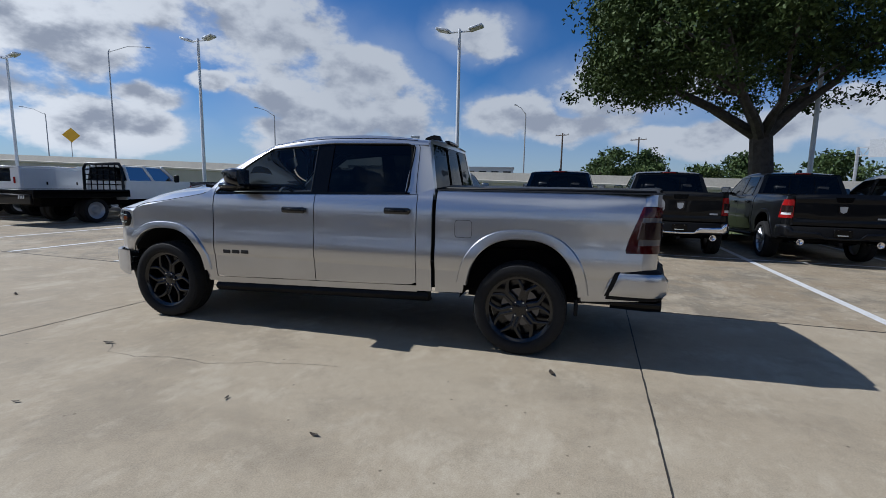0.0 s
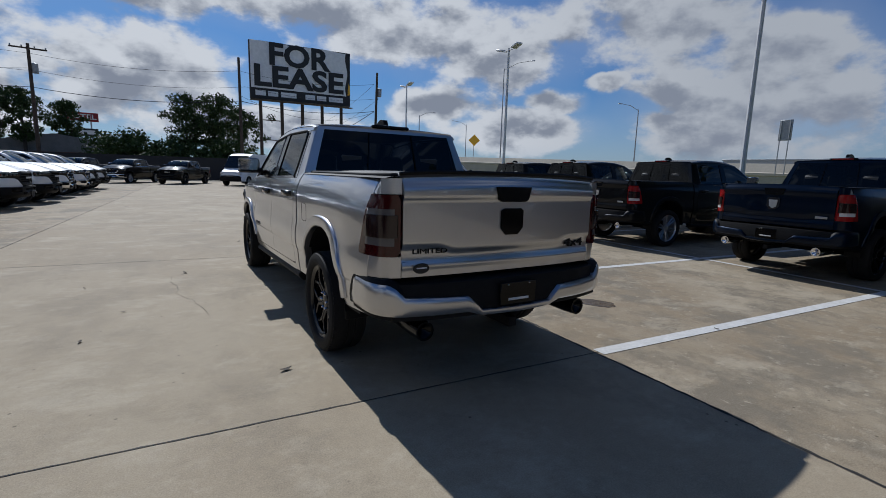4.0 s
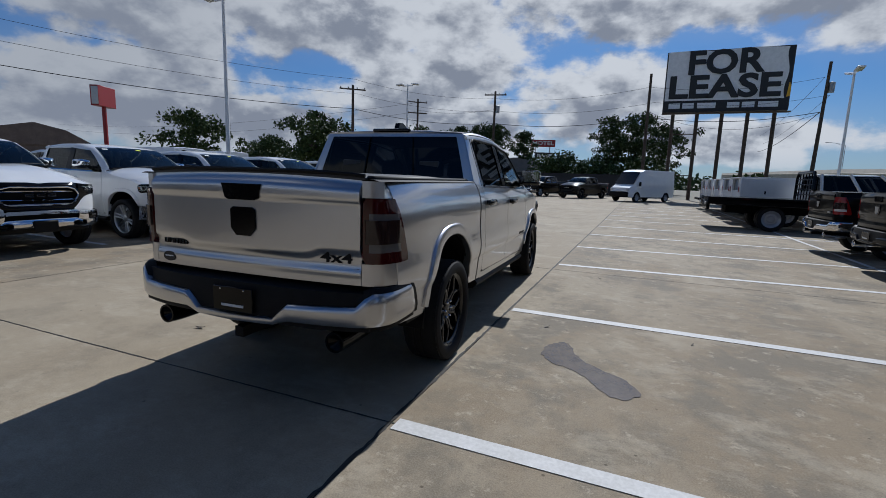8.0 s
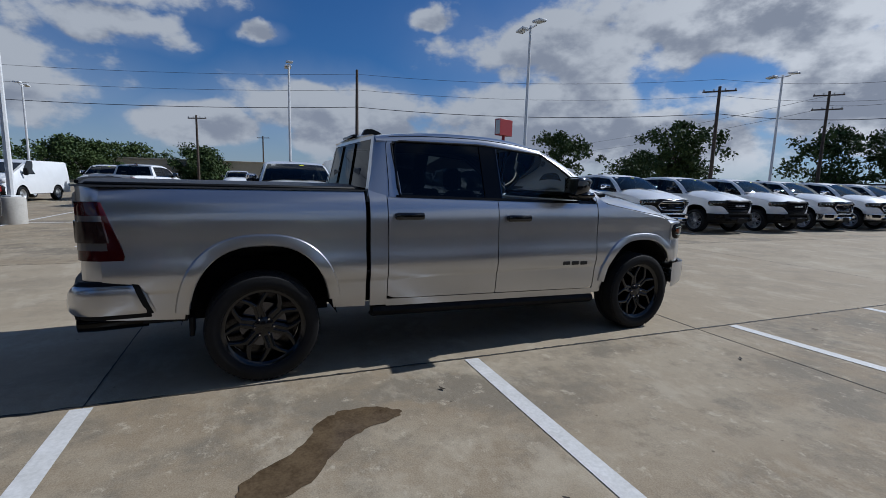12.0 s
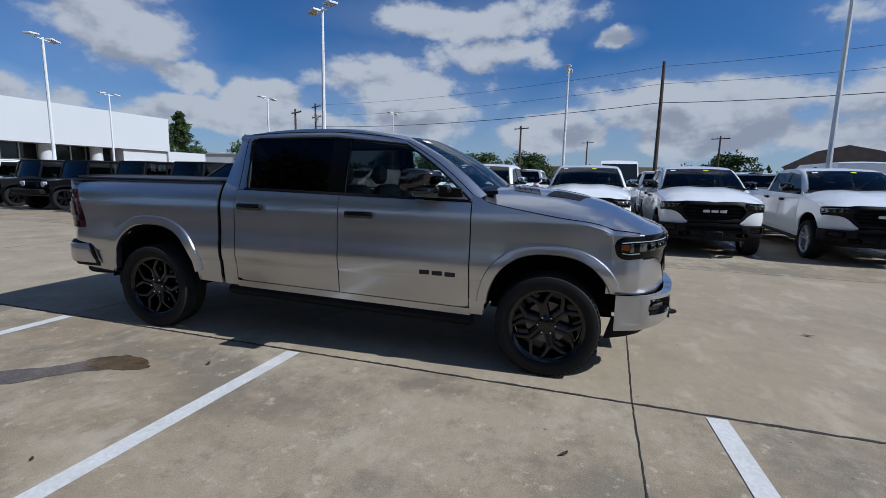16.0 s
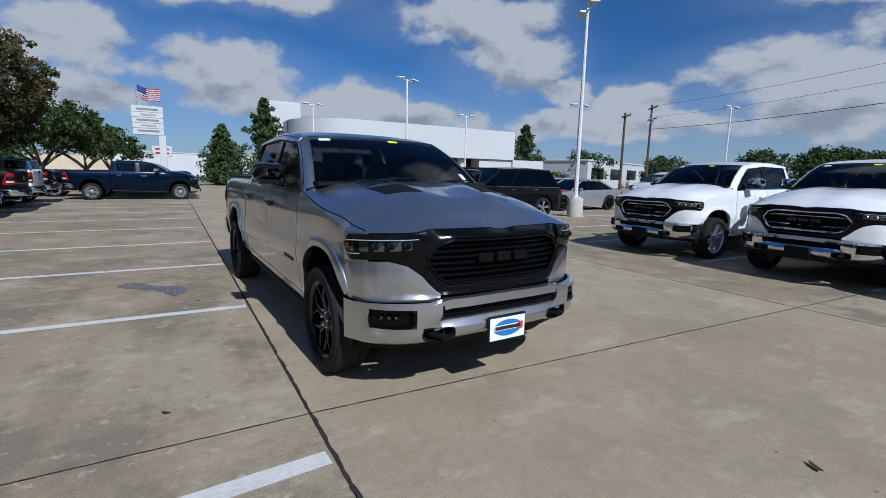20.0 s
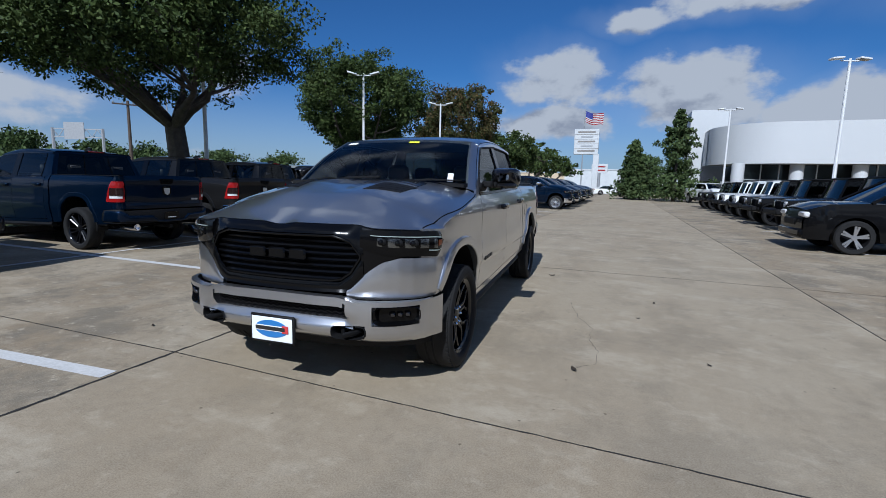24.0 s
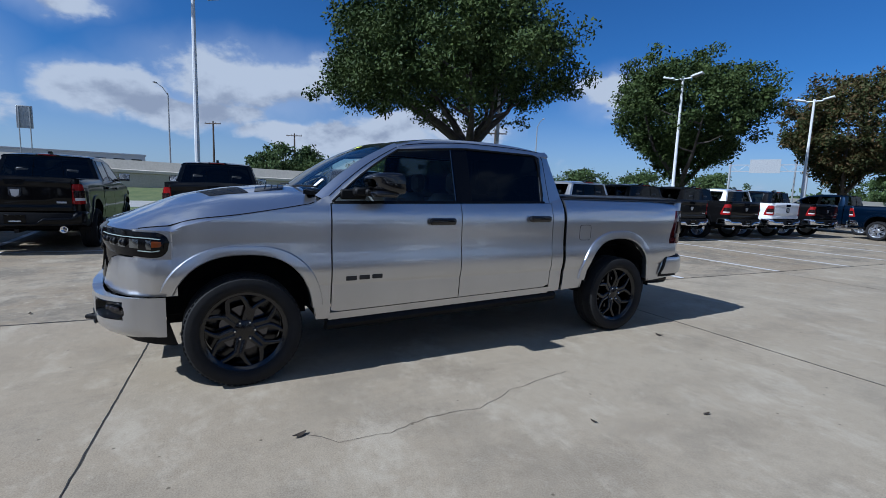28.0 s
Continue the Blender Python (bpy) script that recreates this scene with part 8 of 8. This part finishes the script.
def van(label, m, h=2.5, l=5.9):
    V = thing("van", label, "van", "white vans", at=m)
    f, r_ = l / 2, -l / 2
    prof = [(r_, h - 0.05), (r_ + 0.1, h), (f - 2.0, h), (f - 1.45, h - 0.18), (f - 0.62, 1.32), (f - 0.12, 1.08), (f, 0.80)]
    for side in (1, -1):
        bm = fresh()
        def low(y):
            z = 0.38
            for c in (f - 0.95, r_ + 1.1):
                d = abs(y - c) / 0.44
                if d < 1:
                    z = max(z, 0.36 + 0.44 * math.sqrt(1 - d * d))
            return z
        sheet(bm, lambda y, v: Vector((side * (1.02 - 0.14 * v**2.5 - 0.12 * max(0, (y - f + 0.9) / 0.9) ** 2), y, low(y) + (interp(y, prof) - low(y)) * v)), span(r_, f, 60), span(0, 1, 8), flip=side > 0)
        part("side_panel", bm, WHITE, V)
        for c in (f - 0.95, r_ + 1.1):
            simple_wheel(V, side * 0.92, c, 0.36, 0.22, STEELW)
        bm = fresh()
        sheet(bm, lambda u, v: Vector((side * (0.985 - 0.09 * v), f - 2.0 + (0.95 - 0.55 * v) * u, 1.30 + 0.62 * v)), [0, 0.5, 1], [0, 0.5, 1], flip=side > 0)
        part("door_window", bm, DARKGLASS, V)
        bm = fresh()
        box(bm, (side * 1.12, f - 1.1, 1.42), (0.20, 0.10, 0.34), 0.04)
        part("mirror", bm, SATIN, V)
        bm = fresh()
        box(bm, (side * 0.72, f - 0.16, 0.98), (0.28, 0.30, 0.24), 0.06)
        part("head_lamp", bm, WHITELENS, V)
    bm = fresh()
    sheet(bm, lambda x, y: Vector((x * (0.88 - 0.12 * max(0, (y - f + 0.9) / 0.9) ** 2), y, interp(y, prof) + 0.03 * (1 - x * x))), span(-1, 1, 6), span(r_, f, 50))
    part("roof", bm, WHITE, V)
    bm = fresh()
    sheet(bm, lambda u, v: Vector(((2 * u - 1) * (0.86 - 0.03 * v), f - 0.64 - 0.78 * v + 0.02, 1.36 + 0.92 * (h - 1.5) * v + 0.05)), [0, 0.5, 1], [0, 1])
    part("windscreen", bm, DARKGLASS, V)
    bm = fresh()
    sheet(bm, lambda x, z: Vector((x * 0.92, r_ - 0.01, z)), [-1, 1], [0.38, h - 0.04])
    part("rear_door", bm, WHITE, V)
    bm = fresh()
    box(bm, (0, f - 0.02, 0.58), (1.75, 0.24, 0.42), 0.08)
    part("bumper", bm, SATIN, V)
    bm = fresh()
    box(bm, (0, 0, 0.55), (1.7, l - 0.5, 0.4))
    part("chassis", bm, DARK, V)


van("white high-roof cargo van with black bumper", pose(2.4, 37.3, 0, 0, 0, 146), 2.55, 6.0)
van("white cargo van parked in the lot", pose(-24.5, -12.5, 0, 0, 0, -100), 1.95, 4.8)
van("white high-roof cargo van in the lot", pose(-22.8, 3.2, 0, 0, 0, -90), 2.55, 6.0)
van("white high-roof cargo van in the lot", pose(-22.5, 12.6, 0, 0, 0, 90), 2.5, 6.0)
van("white high-roof cargo van in the lot", pose(-22.5, 15.6, 0, 0, 0, 90), 2.5, 6.0)


def work_truck(kind, label, m, crew=True):
    T = thing("work_truck", label, "truck", "work trucks", at=m)
    # cab ahead of the body
    c0 = -0.2 if kind == "flat" else 0.2
    for side in (1, -1):
        bm = fresh()
        sheet(bm, lambda y, v: Vector((side * (0.98 - 0.03 * v), y, 0.75 + 0.65 * v)), span(c0, 3.3, 8), span(0, 1, 4), flip=side > 0, rim=(-0.03 * side, 0, 0))
        part("cab_side", bm, WHITE, T)
        bm = fresh()
        sheet(bm, lambda u, v: Vector((side * (0.95 - 0.18 * v), c0 + 0.12 + (1.95 - 0.5 * v) * u, 1.40 + 0.50 * v)), span(0, 1, 6), span(0, 1, 2), flip=side > 0)
        part("side_window", bm, GLASS_D, T)
        for u in (0.0, 0.5, 1.0):
            bm = fresh()
            tube(bm, [(side * 0.955, c0 + 0.10 + 1.97 * u, 1.38), (side * 0.775, c0 + 0.10 + 1.47 * u, 1.92)], 0.05, 6)
            part("pillar", bm, WHITE, T)
        simple_wheel(T, side * 0.93, 2.45, 0.41, 0.26, STEELW)
        for dx in (0.95, 0.68):
            simple_wheel(T, side * dx, -1.35, 0.41, 0.24, STEELW)
        bm = fresh()
        box(bm, (side * 1.13, 1.75, 1.50), (0.22, 0.10, 0.28), 0.03)
        part("mirror", bm, SATIN, T)
    bm = fresh()
    sheet(bm, lambda x, y: Vector((x * 0.78, y, 1.90 + 0.04 * (1 - x * x))), span(-1, 1, 4), span(c0, c0 + 1.6, 4), rim=(0, 0, -0.06))
    part("roof", bm, WHITE, T)
    bm = fresh()
    sheet(bm, lambda x, y: Vector((x * 0.94, y, 1.40 - 0.10 * ((y - 2.0) / 1.3) ** 2)), span(-1, 1, 4), span(1.95, 3.3, 4), rim=(0, 0, -0.4))
    part("bonnet", bm, WHITE, T)
    bm = fresh()
    sheet(bm, lambda u, v: Vector(((2 * u - 1) * (0.95 - 0.17 * v), c0 + 0.02, 1.38 + 0.50 * v)), [0, 1], [0, 1])
    part("back_window", bm, GLASS_D, T)
    bm = fresh()
    box(bm, (0, c0 + 0.03, 1.05), (1.9, 0.05, 0.66))
    part("cab_back", bm, WHITE, T)
    bm = fresh()
    box(bm, (0, 0.4, 0.68), (0.9, 6.0, 0.26), 0.02)
    part("chassis", bm, DARK, T)
    if kind == "flat":
        bm = fresh()
        box(bm, (0, -1.75, 1.02), (2.40, 3.0, 0.14), 0.02)
        d = part("flat_deck", bm, BLACK, T)
        for s in (-1, 1):
            bm = fresh()
            box(bm, (s * 1.17, -1.75, 0.93), (0.06, 3.0, 0.18), 0.01)
            part("side_rail", bm, BLACK, d)
        bm = fresh()
        tube(bm, [(-0.95, -0.30, 1.05), (-0.93, -0.30, 1.80), (-0.80, -0.30, 1.98), (0.80, -0.30, 1.98), (0.93, -0.30, 1.80), (0.95, -0.30, 1.05)], 0.05, 6)
        h = part("headache_rack", bm, BLACK, T)
        for i in range(4):
            bm = fresh()
            tube(bm, [(-0.92, -0.30, 1.25 + 0.17 * i), (0.92, -0.30, 1.25 + 0.17 * i)], 0.025, 4)
            part("rack_bar", bm, BLACK, h)
        for i in range(5):
            bm = fresh()
            tube(bm, [(-0.6 + 0.3 * i, -0.30, 1.05), (-0.6 + 0.3 * i, -0.30, 1.97)], 0.02, 4)
            part("rack_bar", bm, BLACK, h)
        bm = fresh()
        box(bm, (0, -3.22, 0.80), (2.2, 0.10, 0.30), 0.02)
        tp = part("tail_panel", bm, BLACK, T)
        for s in (-1, 1):
            for i in range(3):
                bm = fresh()
                box(bm, (s * (0.62 + 0.10 * i), -3.275, 0.86), (0.035, 0.02, 0.10), 0.005, Matrix.Rotation(radians(20 * s), 4, "Y"))
                part("louvre", bm, LETTER, tp)
    else:
        for s in (-1, 1):
            bm = fresh()
            box(bm, (s * 0.93, -1.45, 1.20), (0.46, 3.0, 1.15), 0.02)
            sb = part("side_locker", bm, WHITE, T)
            for y, w in ((-2.4, 0.9), (-1.4, 0.9), (-0.45, 0.8)):
                bm = fresh()
                box(bm, (s * 1.165, y, 1.25), (0.015, w, 0.9), 0.004)
                dr = part("locker_door", bm, WHITE, sb)
                bm = fresh()
                box(bm, (s * 1.18, y + w * 0.3, 1.25), (0.02, 0.05, 0.12), 0.005)
                part("latch", bm, SATIN, dr)
            bm = fresh()
            box(bm, (s * 0.93, -2.965, 1.35), (0.10, 0.02, 0.22), 0.01)
            part("tail_lamp", bm, REDLENS, sb)
        bm = fresh()
        box(bm, (0, -2.90, 1.05), (1.40, 0.06, 0.50), 0.01)
        part("tail_door", bm, WHITE, T)
        bm = fresh()
        box(bm, (0, -2.85, 1.52), (1.40, 0.04, 0.44), 0.01)
        part("screen_window", bm, DARKGLASS, T)
        bm = fresh()
        box(bm, (0, -1.45, 1.80), (2.3, 3.0, 0.05), 0.01)
        part("body_top", bm, WHITE, T)
        bm = fresh()
        box(bm, (0, -3.08, 0.66), (2.25, 0.36, 0.14), 0.02)
        part("step_bumper", bm, SATIN, T)
    return T


w = work_truck("flat", "white work truck with black flatbed and headache rack", pose(7.73, 14.25, 0, 0, 0, -90))
u = work_truck("box", "white service truck with locker body", pose(8.8, 17.1, 0, 0, 0, -90))
for i in range(4):
    copy_thing(u, pose(8.9, 20.0 + 2.9 * i, 0, 0, 0, -90))
